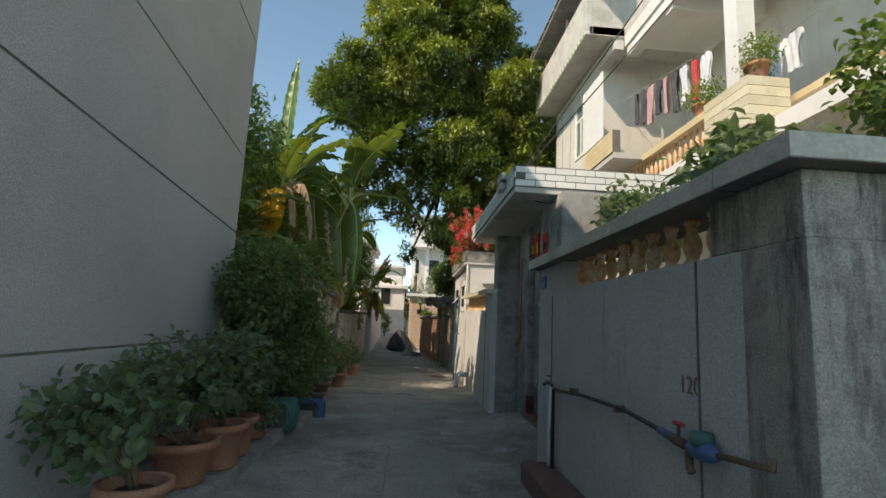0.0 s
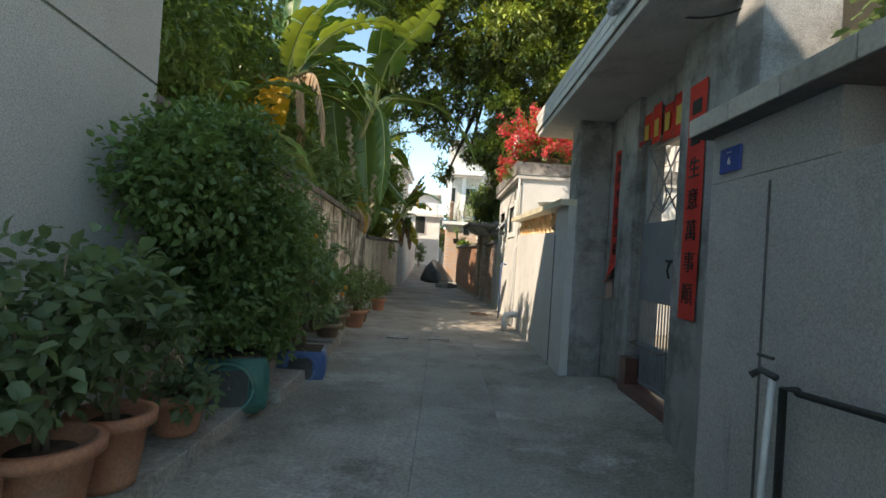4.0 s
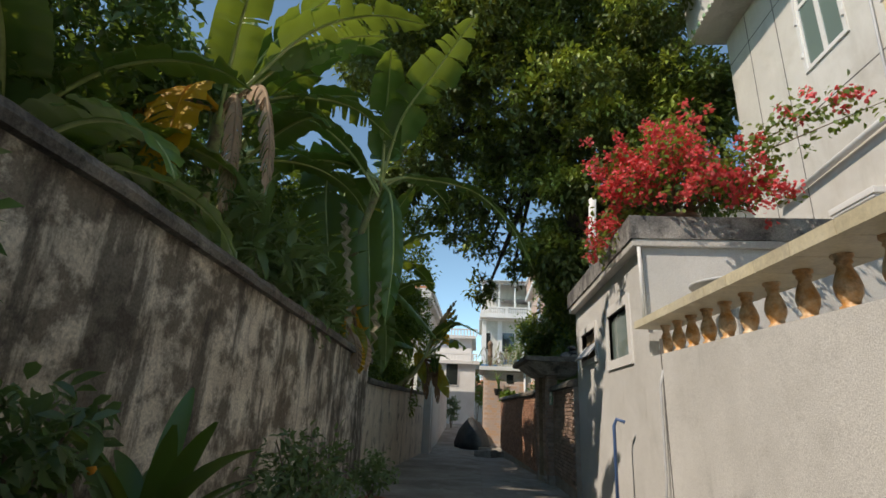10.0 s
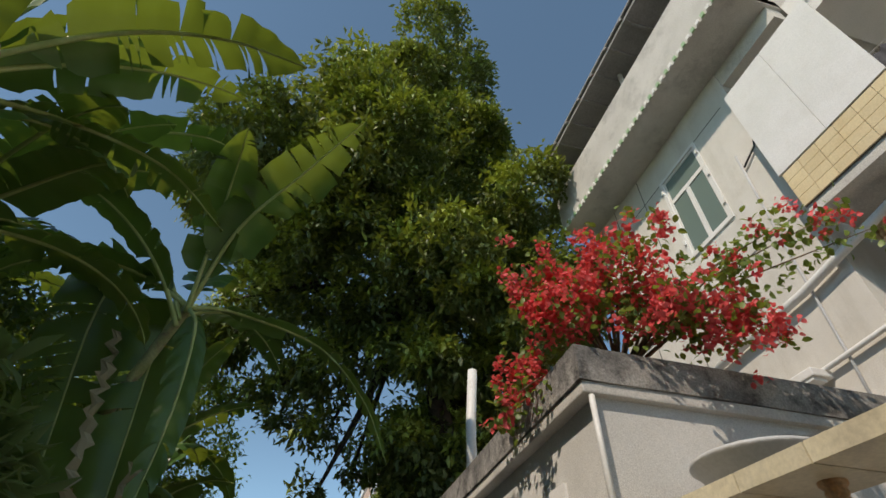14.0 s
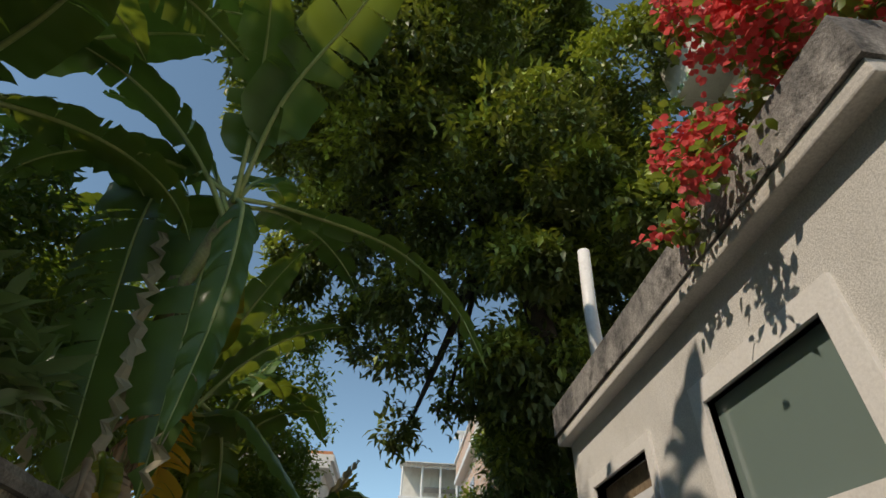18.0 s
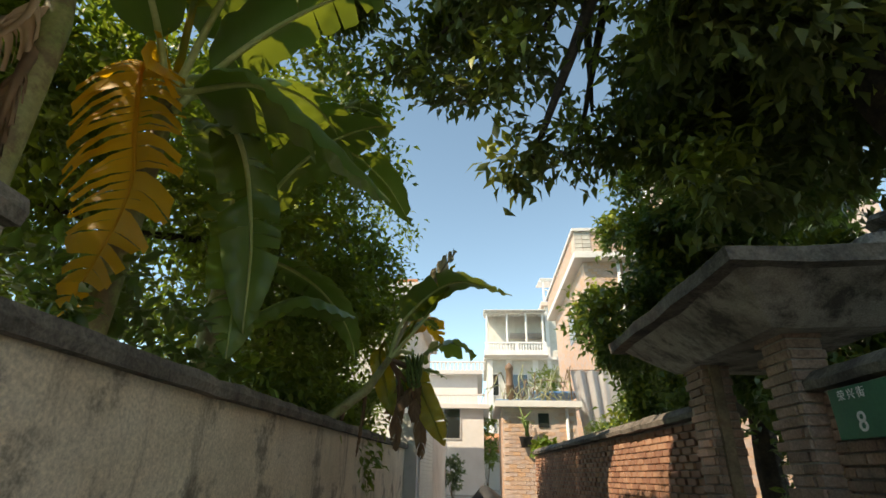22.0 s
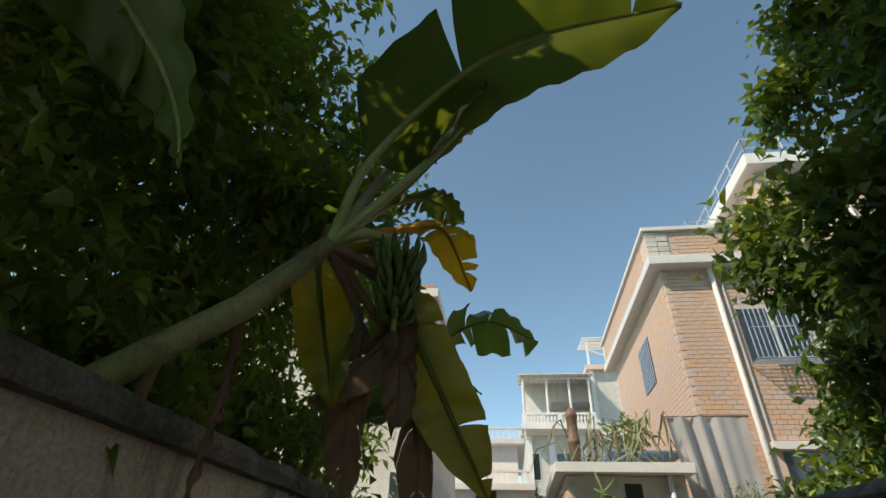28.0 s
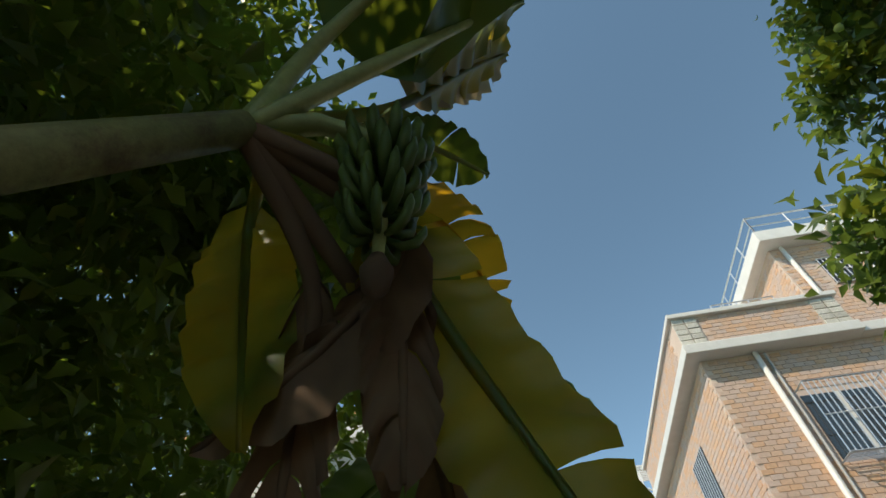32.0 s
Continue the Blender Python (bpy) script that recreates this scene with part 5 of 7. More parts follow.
def banana_leaf(parent, start, heading, rise, length, width, arch, material, seed, tear=0.14, droop=0.22, roll=0.0, label="", hang=0.0, vee=0.16, ctrl=None, petiole=0.18):
    """One banana leaf: petiole, arching midrib, a blade torn here and there into strips; along ctrl points where given."""
    rnd = random.Random(seed)
    n = 40
    h = Vector((math.cos(radians(heading)), math.sin(radians(heading)), 0))
    if ctrl:
        pts = spline(ctrl, n)
        length = sum((q - p).length for p, q in zip(pts, pts[1:])) / 1.22
        step = length * 1.22 / n
    else:
        p, a = Vector(start), radians(rise)
        turn = rnd.uniform(-0.012, 0.012)
        pts, step = [], length * 1.22 / n
        for i in range(n + 1):
            pts.append(p.copy())
            p = p + step * (h * math.cos(a) + Vector((0, 0, math.sin(a))))
            h = (Matrix.Rotation(turn, 3, "Z") @ h).normalized()
            a -= radians(arch) / n * (0.5 + 1.3 * i / n)
    leaf = part("leaf", tube(pts, [0.034 * (1 - 0.88 * i / n) + 0.003 for i in range(n + 1)], 6), M_PETIOLE if material is M_BANLEAF else material, parent, label, True)
    v, f = [], []
    first = int(n * petiole)

    def half(i):
        u = min(1.0, max(0.0, (i - first) / (n - first)))
        return width * 0.5 * min(1.0, (u / 0.12) ** 0.5 if u < 0.12 else 1.0) * (1 - max(0.0, (u - 0.45) / 0.55) ** 2.4) + 0.008

    for sgn in (1, -1):
        i = first
        while i < n:
            run = 1
            while i + run < n and rnd.random() > tear:
                run += 1
            dz, gap, yaw = rnd.uniform(0, droop), rnd.uniform(0.1, 0.5) * step * 1.2, rnd.uniform(-0.05, 0.12)
            if run > 10:
                dz *= 0.4
            for j in range(i, i + run + 1):
                d = (pts[min(j + 1, n)] - pts[max(j - 1, 0)]).normalized()
                flat = Vector((h.y, -h.x, 0))
                side = (flat - d * flat.dot(d)).normalized()
                up = side.cross(d)
                if up.z < 0 and abs(d.z) < 0.95:
                    up = -up
                side = (side * math.cos(roll) + up * math.sin(roll)) * sgn
                w = half(j)
                edge = (gap if j == i and i > first else 0) - (gap if j == i + run and j < n else 0)
                for k in range(4):
                    s = k / 3
                    fall = Vector((0, 0, -1)) * ((dz + hang) * w * 2.2 * s * s) + up * (vee * w * math.sin(s * 2.4)) * (1 - min(1, hang))
                    ripple = up * (0.02 * math.sin(j * 1.7 + sgn) * s)
                    v.append(tuple(pts[j] + side * (w * s * (1 - 0.45 * hang * s)) + fall + ripple + d * (edge * s + (0.22 + yaw) * w * s)))
            b0 = len(v) - 4 * (run + 1)
            for j in range(run):
                f += [(b0 + 4 * j + k, b0 + 4 * j + k + 1, b0 + 4 * j + k + 5, b0 + 4 * j + k + 4) for k in range(3)]
            i += run
    me = bpy.data.meshes.new("blade")
    me.from_pydata(v, [], f)
    me.materials.append(material)
    me.polygons.foreach_set("use_smooth", [True] * len(me.polygons))
    bl = new("blade", me)
    bl.parent = leaf
    return leaf


def banana_plant(at, stem, leaves, label, seed, stem_r=0.13, group="banana plants"):
    """stem: points from the ground to the crown; leaves: rows of heading, rise, length, width, arch, kind, options."""
    t = thing("banana_plant", label, "banana plant", at, group=group)
    o = Vector(at)
    pts = [Vector(p) - o for p in stem]
    n = len(pts)
    part("pseudostem", tube(pts, [stem_r * (1 - 0.45 * k / (n - 1)) for k in range(n)], 12), M_BSTEM, t, "", True)
    top = pts[-1]
    kinds = {"g": M_BANLEAF, "y": M_BANYELLOW, "d": M_BANDEAD, "t": M_BANTURN, "c": M_BANTAN, "p": M_BANPALE}
    names = {"y": "yellowed leaf", "d": "dry brown leaf", "t": "green leaf turning yellow", "c": "curled tan dry leaf", "p": "pale underside of a leaf"}
    for k, row in enumerate(leaves):
        if isinstance(row[0], list):
            ctrl, width, kind = row[:3]
            kw = dict(row[3]) if len(row) > 3 else {}
            ends = Vector(ctrl[-1]) - Vector(ctrl[0])
            heading = kw.pop("face", math.degrees(math.atan2(ends.y, ends.x)))
            banana_leaf(t, None, heading, 0, 0, width, 0, kinds[kind], seed * 100 + k, label=names.get(kind, ""), ctrl=[Vector(p) - o for p in ctrl], **kw)
            continue
        heading, rise, length, width, arch, kind = row[:6]
        kw = row[6] if len(row) > 6 else {}
        start = top + Vector((0, 0, -0.12 * (k % 4))) + Vector((0.05 * math.cos(radians(heading)), 0.05 * math.sin(radians(heading)), 0))
        banana_leaf(t, start, heading, rise, length, width, arch, kinds[kind], seed * 100 + k, label=names.get(kind, ""), **kw)
    return t


def dry_strip(t, top, low, width, seed, steps=16):
    """A torn dry leaf edge, folded into a hanging zigzag ribbon."""
    rnd = random.Random(seed)
    o = t.location
    a, b = Vector(top) - o, Vector(low) - o
    bm = bmesh.new()
    last = None
    for i in range(steps + 1):
        c = a.lerp(b, i / steps) + Vector((0.35 * width * (1 if i % 2 else -1) * rnd.uniform(0.4, 1.2), 0.3 * width * rnd.uniform(-1, 1), 0))
        turn = rnd.uniform(-0.9, 0.9)
        w = 0.5 * width * rnd.uniform(0.55, 1.1)
        side = Vector((math.cos(turn), math.sin(turn), rnd.uniform(-0.45, 0.45))) * w
        row = [bm.verts.new(c - side), bm.verts.new(c + Vector((0, -0.2 * w, -0.15 * w))), bm.verts.new(c + side)]
        if last:
            for k in range(2):
                bm.faces.new((last[k], last[k + 1], row[k + 1], row[k]))
        last = row
    return part("dry_strip", bm, M_BANPALE, t, "pale dry torn leaf edge")


C1, C2, C3, C4, C5 = (-3.2, 16.15, 5.0), (-1.75, 19.85, 5.75), (-2.6, 22.5, 4.3), (-2.75, 24.2, 3.6), (-1.42, 26.8, 2.85)
WHOLE = {"tear": 0.03, "droop": 0.06}
banana_plant((-3.2, 16.2, 0), [(-3.2, 16.2, 0), (-3.2, 16.2, 1.5), (-3.2, 16.15, 3.2), C1], [
    (80, 88, 3.4, 0.5, 5, "g", WHOLE), (20, 66, 2.5, 0.7, 50, "g"), ([C1, (-2.2, 16.05, 6.1), (-1.3, 16.0, 6.42), (-0.42, 15.95, 6.2)], 0.66, "g", {"tear": 0.4, "droop": 0.25}), (60, 60, 2.5, 0.7, 55, "g"), (150, 66, 2.2, 0.65, 60, "g"),
    ([C1, (-2.6, 16.9, 5.75), (-1.8, 17.4, 5.9), (-1.1, 17.8, 5.5)], 0.5, "g", {"tear": 0.5, "droop": 0.35}), (-60, 66, 2.0, 0.6, 75, "g"),
    ([C1, (-3.1, 15.35, 4.8), (-3.05, 15.1, 4.25), (-3.0, 15.05, 3.4)], 0.75, "y", {"face": -100, "tear": 0.3, "petiole": 0.3}), ([C1, (-3.7, 15.5, 4.7), (-3.85, 15.4, 4.0)], 0.4, "y", {"face": -100, "tear": 0.4, "hang": 0.3}),
    ([C1, (-2.5, 15.75, 5.1), (-2.2, 15.6, 4.4), (-2.1, 15.6, 3.5)], 0.3, "c", {"hang": 0.7, "tear": 0.7}), ([C1, (-2.75, 15.7, 4.9), (-2.6, 15.6, 4.0), (-2.6, 15.6, 3.3)], 0.3, "c", {"hang": 0.7, "tear": 0.7}), ([C1, (-4.1, 15.8, 5.1), (-4.6, 15.7, 4.3)], 0.4, "d", {"hang": 0.8}),
    (200, 40, 1.9, 0.6, 90, "g"), (40, 78, 2.4, 0.6, 30, "g"), (120, 80, 2.4, 0.6, 25, "g"), (175, 75, 2.3, 0.6, 35, "g")],
    "tall banana plant with one upright leaf and a yellow one", 1)
banana_plant((-2.8, 20.9, -0.1), [(-2.8, 20.9, -0.1), (-2.75, 20.9, 2.0), (-2.55, 20.8, 4.2), C2], [
    ([C2, (-1.2, 20.4, 6.12), (0.12, 21.0, 6.1), (1.0, 21.0, 5.25), (1.48, 20.95, 4.25)], 0.42, "g", {"tear": 0.35}), ([C2, (-1.3, 19.1, 6.75), (-0.5, 18.3, 7.4), (0.21, 17.55, 7.9)], 0.85, "g", {"tear": 0.35, "droop": 0.25}),
    ([C2, (-2.8, 20.2, 6.6), (-3.1, 20.4, 5.9), (-2.85, 20.4, 4.2), (-2.5, 20.4, 2.45)], 1.15, "g", {"face": -90, "tear": 0.2, "droop": 0.06, "petiole": 0.2}), ([C2, (-2.0, 20.2, 5.9), (-2.1, 20.4, 5.3), (-1.97, 20.4, 4.0), (-1.8, 20.35, 2.5)], 1.02, "g", {"face": -90, "tear": 0.1, "droop": 0.08, "petiole": 0.16}),
    ([(-2.15, 20.15, 2.8), (-1.95, 19.97, 2.52), (-1.8, 19.78, 2.0)], 0.3, "t", {"face": -80, "tear": 0.05, "petiole": 0.1}), ([(-2.15, 20.0, 2.7), (-1.9, 19.62, 2.38), (-1.8, 19.5, 1.9)], 0.26, "c", {"face": -100, "petiole": 0.1, "hang": 0.3}),
    ([(-2.05, 20.2, 2.75), (-1.84, 20.1, 2.42), (-1.76, 20.0, 1.92)], 0.22, "c", {"face": -60, "petiole": 0.1}), ([(-2.0, 19.8, 2.5), (-1.84, 19.7, 2.2), (-1.79, 19.68, 1.85)], 0.2, "y", {"face": -90, "petiole": 0.1}),
    (100, 66, 2.5, 0.68, 60, "g"), (-80, 66, 2.4, 0.65, 65, "g"), (-170, 66, 2.4, 0.66, 60, "g"), (-140, 55, 2.4, 0.62, 75, "g"), (-165, 30, 2.2, 0.62, 95, "g"), (70, 45, 2.4, 0.62, 80, "g"), ([C2, (-1.45, 19.5, 5.2), (-1.3, 19.4, 4.0), (-1.35, 19.4, 2.7)], 0.45, "g", {"face": -90, "hang": 0.3})],
    "banana plant whose torn leaf arches across the lane", 2)
arching = bpy.data.objects["banana_plant.001"]
dry_strip(arching, (-2.6, 20.22, 5.4), (-2.12, 20.22, 2.4), 0.16, 31, 26)
dry_strip(arching, (-1.68, 20.22, 3.7), (-1.72, 20.22, 2.3), 0.15, 32, 11)
dry_strip(arching, (-3.0, 20.22, 3.3), (-2.7, 20.22, 2.3), 0.14, 33, 9)
banana_plant((-2.8, 22.6, -0.2), [(-2.8, 22.6, -0.2), (-2.75, 22.6, 1.5), (-2.7, 22.6, 3.0), C3], [
    ([C3, (-2.78, 22.35, 4.3), (-2.7, 22.35, 3.74), (-2.56, 22.35, 3.03), (-2.7, 22.3, 2.1)], 0.86, "y", {"face": -90, "tear": 0.85, "droop": 0.28, "petiole": 0.06}), ([C3, (-2.35, 22.3, 3.95), (-1.75, 22.3, 3.98), (-1.21, 22.25, 3.5), (-0.63, 22.16, 2.85)], 0.66, "g", {"tear": 0.04, "droop": 0.12, "petiole": 0.3, "hang": 0.25}),
    (60, 55, 2.5, 0.66, 70, "g"), (20, 68, 2.3, 0.62, 60, "g"), (100, 50, 2.3, 0.66, 75, "g"), (-20, 76, 2.4, 0.62, 40, "g"), (-90, 60, 2.0, 0.6, 100, "g"), (140, 55, 2.2, 0.66, 70, "g"),
    ([C3, (-2.3, 22.0, 5.2), (-2.4, 21.8, 6.0), (-2.3, 21.7, 6.4)], 0.5, "t", {"face": -80, "tear": 0.2}), ([C3, (-2.2, 22.9, 4.0), (-2.05, 23.2, 3.2), (-2.0, 23.3, 2.3)], 0.5, "g", {"face": -70, "tear": 0.1})],
    "banana plant with a large ragged yellow leaf", 3)
C9 = (-3.0, 21.4, 5.7)
banana_plant((-2.5, 21.45, -0.1), [(-2.5, 21.45, -0.1), (-2.5, 21.4, 2.2), (-2.54, 21.4, 3.66), (-2.85, 21.4, 5.1), C9], [
    (100, 70, 2.2, 0.6, 60, "g"), (180, 60, 2.2, 0.6, 70, "g"), (20, 75, 2.0, 0.55, 50, "g"), (-120, 70, 2.0, 0.55, 60, "g"),
    ([(-2.75, 21.35, 4.6), (-2.8, 21.2, 3.9), (-2.78, 21.15, 3.3), (-2.66, 21.1, 2.95)], 0.22, "c", {"face": -90, "hang": 0.5, "tear": 0.3, "petiole": 0.45}),
    ([(-2.7, 21.35, 4.4), (-2.5, 21.2, 3.8), (-2.42, 21.15, 3.4), (-2.6, 21.1, 3.1)], 0.2, "c", {"face": -60, "hang": 0.6, "tear": 0.3, "petiole": 0.5}),
    ([(-2.56, 21.35, 3.7), (-2.72, 21.15, 3.3), (-2.85, 21.1, 2.9), (-2.8, 21.1, 2.5)], 0.24, "c", {"face": -100, "hang": 0.6, "tear": 0.3, "petiole": 0.3}),
    ([(-2.54, 21.35, 3.4), (-2.35, 21.2, 3.0), (-2.3, 21.2, 2.4)], 0.16, "d", {"face": -80, "hang": 0.7, "tear": 0.4, "petiole": 0.3})],
    "banana stem wrapped in curled dry leaves", 9, 0.1)
banana_plant((-2.9, 24.2, -0.3), [(-2.9, 24.2, -0.3), (-2.85, 24.2, 1.2), (-2.8, 24.2, 2.7), C4], [
    ([C4, (-2.6, 24.7, 4.9), (-2.1, 25.3, 5.6), (-1.55, 25.95, 5.45), (-1.11, 26.34, 4.84)], 0.7, "g", {"tear": 0.08, "droop": 0.12}),
    ([C4, (-2.6, 24.9, 5.4), (-2.2, 25.6, 6.6), (-1.7, 26.2, 6.9)], 0.6, "g"), (-30, 62, 2.0, 0.66, 70, "g"), (90, 60, 2.3, 0.7, 55, "g"), (130, 50, 2.0, 0.66, 75, "g"), (70, 15, 2.0, 0.66, 85, "g"), (-70, 50, 1.8, 0.62, 95, "g"),
    ([(-2.78, 24.2, 2.4), (-2.5, 24.4, 2.75), (-2.1, 24.75, 3.1), (-1.55, 25.1, 2.98)], 0.55, "g", {"tear": 0.03, "hang": 0.25, "petiole": 0.3}), ([C4, (-2.45, 23.7, 3.5), (-2.2, 23.4, 2.8), (-2.1, 23.3, 2.1)], 0.5, "g")],
    "green banana plant leaning over the low wall", 4)
banana_plant((-3.0, 26.2, -0.3), [(-3.0, 26.2, -0.3), (-2.75, 26.25, 1.2), (-2.2, 26.4, 1.9), (-1.67, 26.57, 2.36), C5], [
    ([C5, (-1.19, 26.73, 3.46), (-0.45, 26.45, 3.93), (0.38, 26.05, 3.58)], 0.78, "g", {"tear": 0.05, "droop": 0.08, "petiole": 0.32}),
    ([C5, (-1.1, 27.0, 3.7), (-0.75, 27.3, 4.4), (-0.46, 27.52, 4.93)], 0.46, "p", {"tear": 0.05, "droop": 0.05, "petiole": 0.35, "roll": 0.7}),
    ([C5, (-0.97, 26.86, 3.41), (-0.65, 26.95, 3.95), (-0.4, 27.03, 4.35)], 0.6, "g", {"tear": 0.04, "droop": 0.06, "petiole": 0.38, "roll": -0.3}),
    ([C5, (-1.1, 27.1, 3.5), (-0.75, 27.25, 4.15), (-0.48, 27.37, 4.61)], 0.44, "t", {"tear": 0.06, "droop": 0.08, "petiole": 0.5}),
    ([C5, (-1.2, 27.5, 3.45), (-0.97, 28.1, 3.85), (-0.77, 28.54, 3.51)], 0.44, "y", {"tear": 0.1, "droop": 0.3, "petiole": 0.25}),
    ([C5, (-1.2, 27.1, 3.35), (-0.98, 27.35, 3.58), (-0.74, 27.49, 3.48)], 0.28, "g", {"tear": 0.12, "droop": 0.2, "petiole": 0.3}),
    ([C5, (-1.55, 27.05, 3.15), (-1.65, 27.25, 3.0), (-1.53, 27.22, 2.55), (-1.38, 27.15, 2.08)], 0.32, "t", {"face": -90, "tear": 0.03, "droop": 0.04, "petiole": 0.42}),
    ([C5, (-1.15, 27.05, 2.9), (-1.0, 27.22, 2.52), (-0.8, 27.28, 2.1), (-0.6, 27.28, 1.68)], 0.36, "t", {"face": -82, "tear": 0.05, "droop": 0.08, "petiole": 0.34}),
    ([C5, (-1.15, 27.2, 2.8), (-1.1, 27.45, 2.55), (-1.0, 27.5, 2.2)], 0.4, "g", {"face": -90, "tear": 0.04, "petiole": 0.3}),
    ([C5, (-1.12, 27.0, 2.75), (-1.05, 27.1, 2.55), (-1.24, 27.18, 2.36), (-1.52, 27.2, 2.12)], 0.2, "d", {"face": -90, "hang": 0.3, "tear": 0.08, "petiole": 0.35}),
    ([C5, (-1.1, 27.1, 2.7), (-1.06, 27.2, 2.4), (-1.05, 27.22, 2.0)], 0.22, "d", {"face": -60, "hang": 0.4, "tear": 0.1, "petiole": 0.35}),
    ([C5, (-1.3, 27.15, 2.55), (-1.35, 27.3, 2.2), (-1.32, 27.3, 1.6)], 0.26, "d", {"face": -100, "hang": 0.45, "tear": 0.12, "petiole": 0.3}),
    ([C5, (-1.15, 27.3, 2.5), (-1.0, 27.4, 2.1), (-0.95, 27.4, 1.5)], 0.24, "d", {"face": -80, "hang": 0.5, "tear": 0.2, "petiole": 0.3}),
    ([(-1.7, 26.6, 2.33), (-1.72, 26.7, 2.1), (-1.78, 26.72, 1.5)], 0.05, "d", {"face": -90, "hang": 0.5}),
    ([(-1.95, 26.5, 2.12), (-2.0, 26.55, 1.8), (-1.98, 26.55, 1.3)], 0.05, "d", {"face": -90, "hang": 0.5})],
    "leaning banana plant carrying a green bunch", 5, 0.095)
banana_plant((-2.6, 29.6, -0.4), [(-2.6, 29.6, -0.4), (-2.55, 29.6, 1.0), (-2.4, 29.6, 2.5)], [
    ([(-2.4, 29.6, 2.5), (-1.5, 29.8, 3.35), (-0.75, 29.9, 3.85), (-0.13, 29.9, 3.6)], 0.9, "g", {"tear": 0.3, "droop": 0.35}), (40, 60, 1.8, 0.55, 80, "g"), (-40, 50, 1.6, 0.55, 90, "g"), (120, 55, 1.8, 0.55, 80, "g"), (0, 30, 1.6, 0.5, 95, "g"), (200, 50, 1.6, 0.5, 80, "g")],
    "small banana plant behind the leaning one", 8, 0.1)
banana_plant((-4.0, 14.2, 0), [(-4.0, 14.2, 0), (-4.0, 14.2, 1.6), (-3.95, 14.2, 3.4)], [
    (a, r, 2.0, 0.62, 85, "g") for a, r in ((0, 60), (50, 45), (-50, 50), (110, 60), (-110, 40), (170, 55), (20, 20), (-20, 30))] + [(-30, -10, 1.5, 0.45, 100, "d", {"hang": 0.8})],
    "banana plant deep in the garden beside the wall", 6)
banana_plant((-4.3, 18.2, 0), [(-4.3, 18.2, 0), (-4.3, 18.2, 2.0), (-4.1, 18.3, 5.6)], [
    (a, r, 2.3, 0.66, 80, "g") for a, r in ((10, 60), (60, 45), (-45, 50), (110, 60), (-100, 40), (170, 55), (30, 25), (-20, 35), (0, 78))] + [([(-4.1, 18.3, 5.6), (-3.3, 18.6, 7.6), (-2.3, 18.9, 8.4), (-1.4, 19.1, 8.2)], 0.66, "g")],
    "banana plant rising behind its neighbours", 7)


def banana_bunch(at):
    t = thing("banana_bunch", "green unripe banana bunch hanging on its stalk", "fruit", at)
    part("stalk", tube([(-0.36, -0.18, 0.14), (-0.2, -0.1, 0.26), (-0.06, -0.02, 0.26), (0, 0, 0.16), (0, 0, -0.34)], [0.034, 0.034, 0.03, 0.026, 0.014], 8), M_PETIOLE, t, "", True)
    part("bud", lathe([(0.004, -0.44), (0.03, -0.41), (0.04, -0.36), (0.02, -0.31)], 10), M_BANDEAD, t, "withered brown flower bud", True)
    fruit = tube([(0, 0, 0), (0.045, 0, -0.02), (0.09, 0, 0.01), (0.112, 0, 0.065), (0.118, 0, 0.1), (0.119, 0, 0.115)], [0.01, 0.017, 0.019, 0.017, 0.008, 0.004], 7)
    me = bpy.data.meshes.new("banana")
    fruit.to_mesh(me)
    fruit.free()
    me.materials.append(M_BANANA)
    me.polygons.foreach_set("use_smooth", [True] * len(me.polygons))
    rnd = random.Random(77)
    for r in range(6):
        n = 12 - r
        for k in range(n):
            ob = new("banana", me)
            ob.parent = t
            a = 2 * math.pi * (k + 0.5 * (r % 2) + rnd.uniform(-0.15, 0.15)) / n
            ob.location = (0.022 * math.cos(a), 0.022 * math.sin(a), 0.1 - 0.068 * r)
            ob.rotation_euler = (0, radians(rnd.uniform(-14, 4)), a)
            ob.scale = (1.08 - 0.07 * r,) * 3
    return t


banana_bunch((-1.06, 26.98, 2.72))


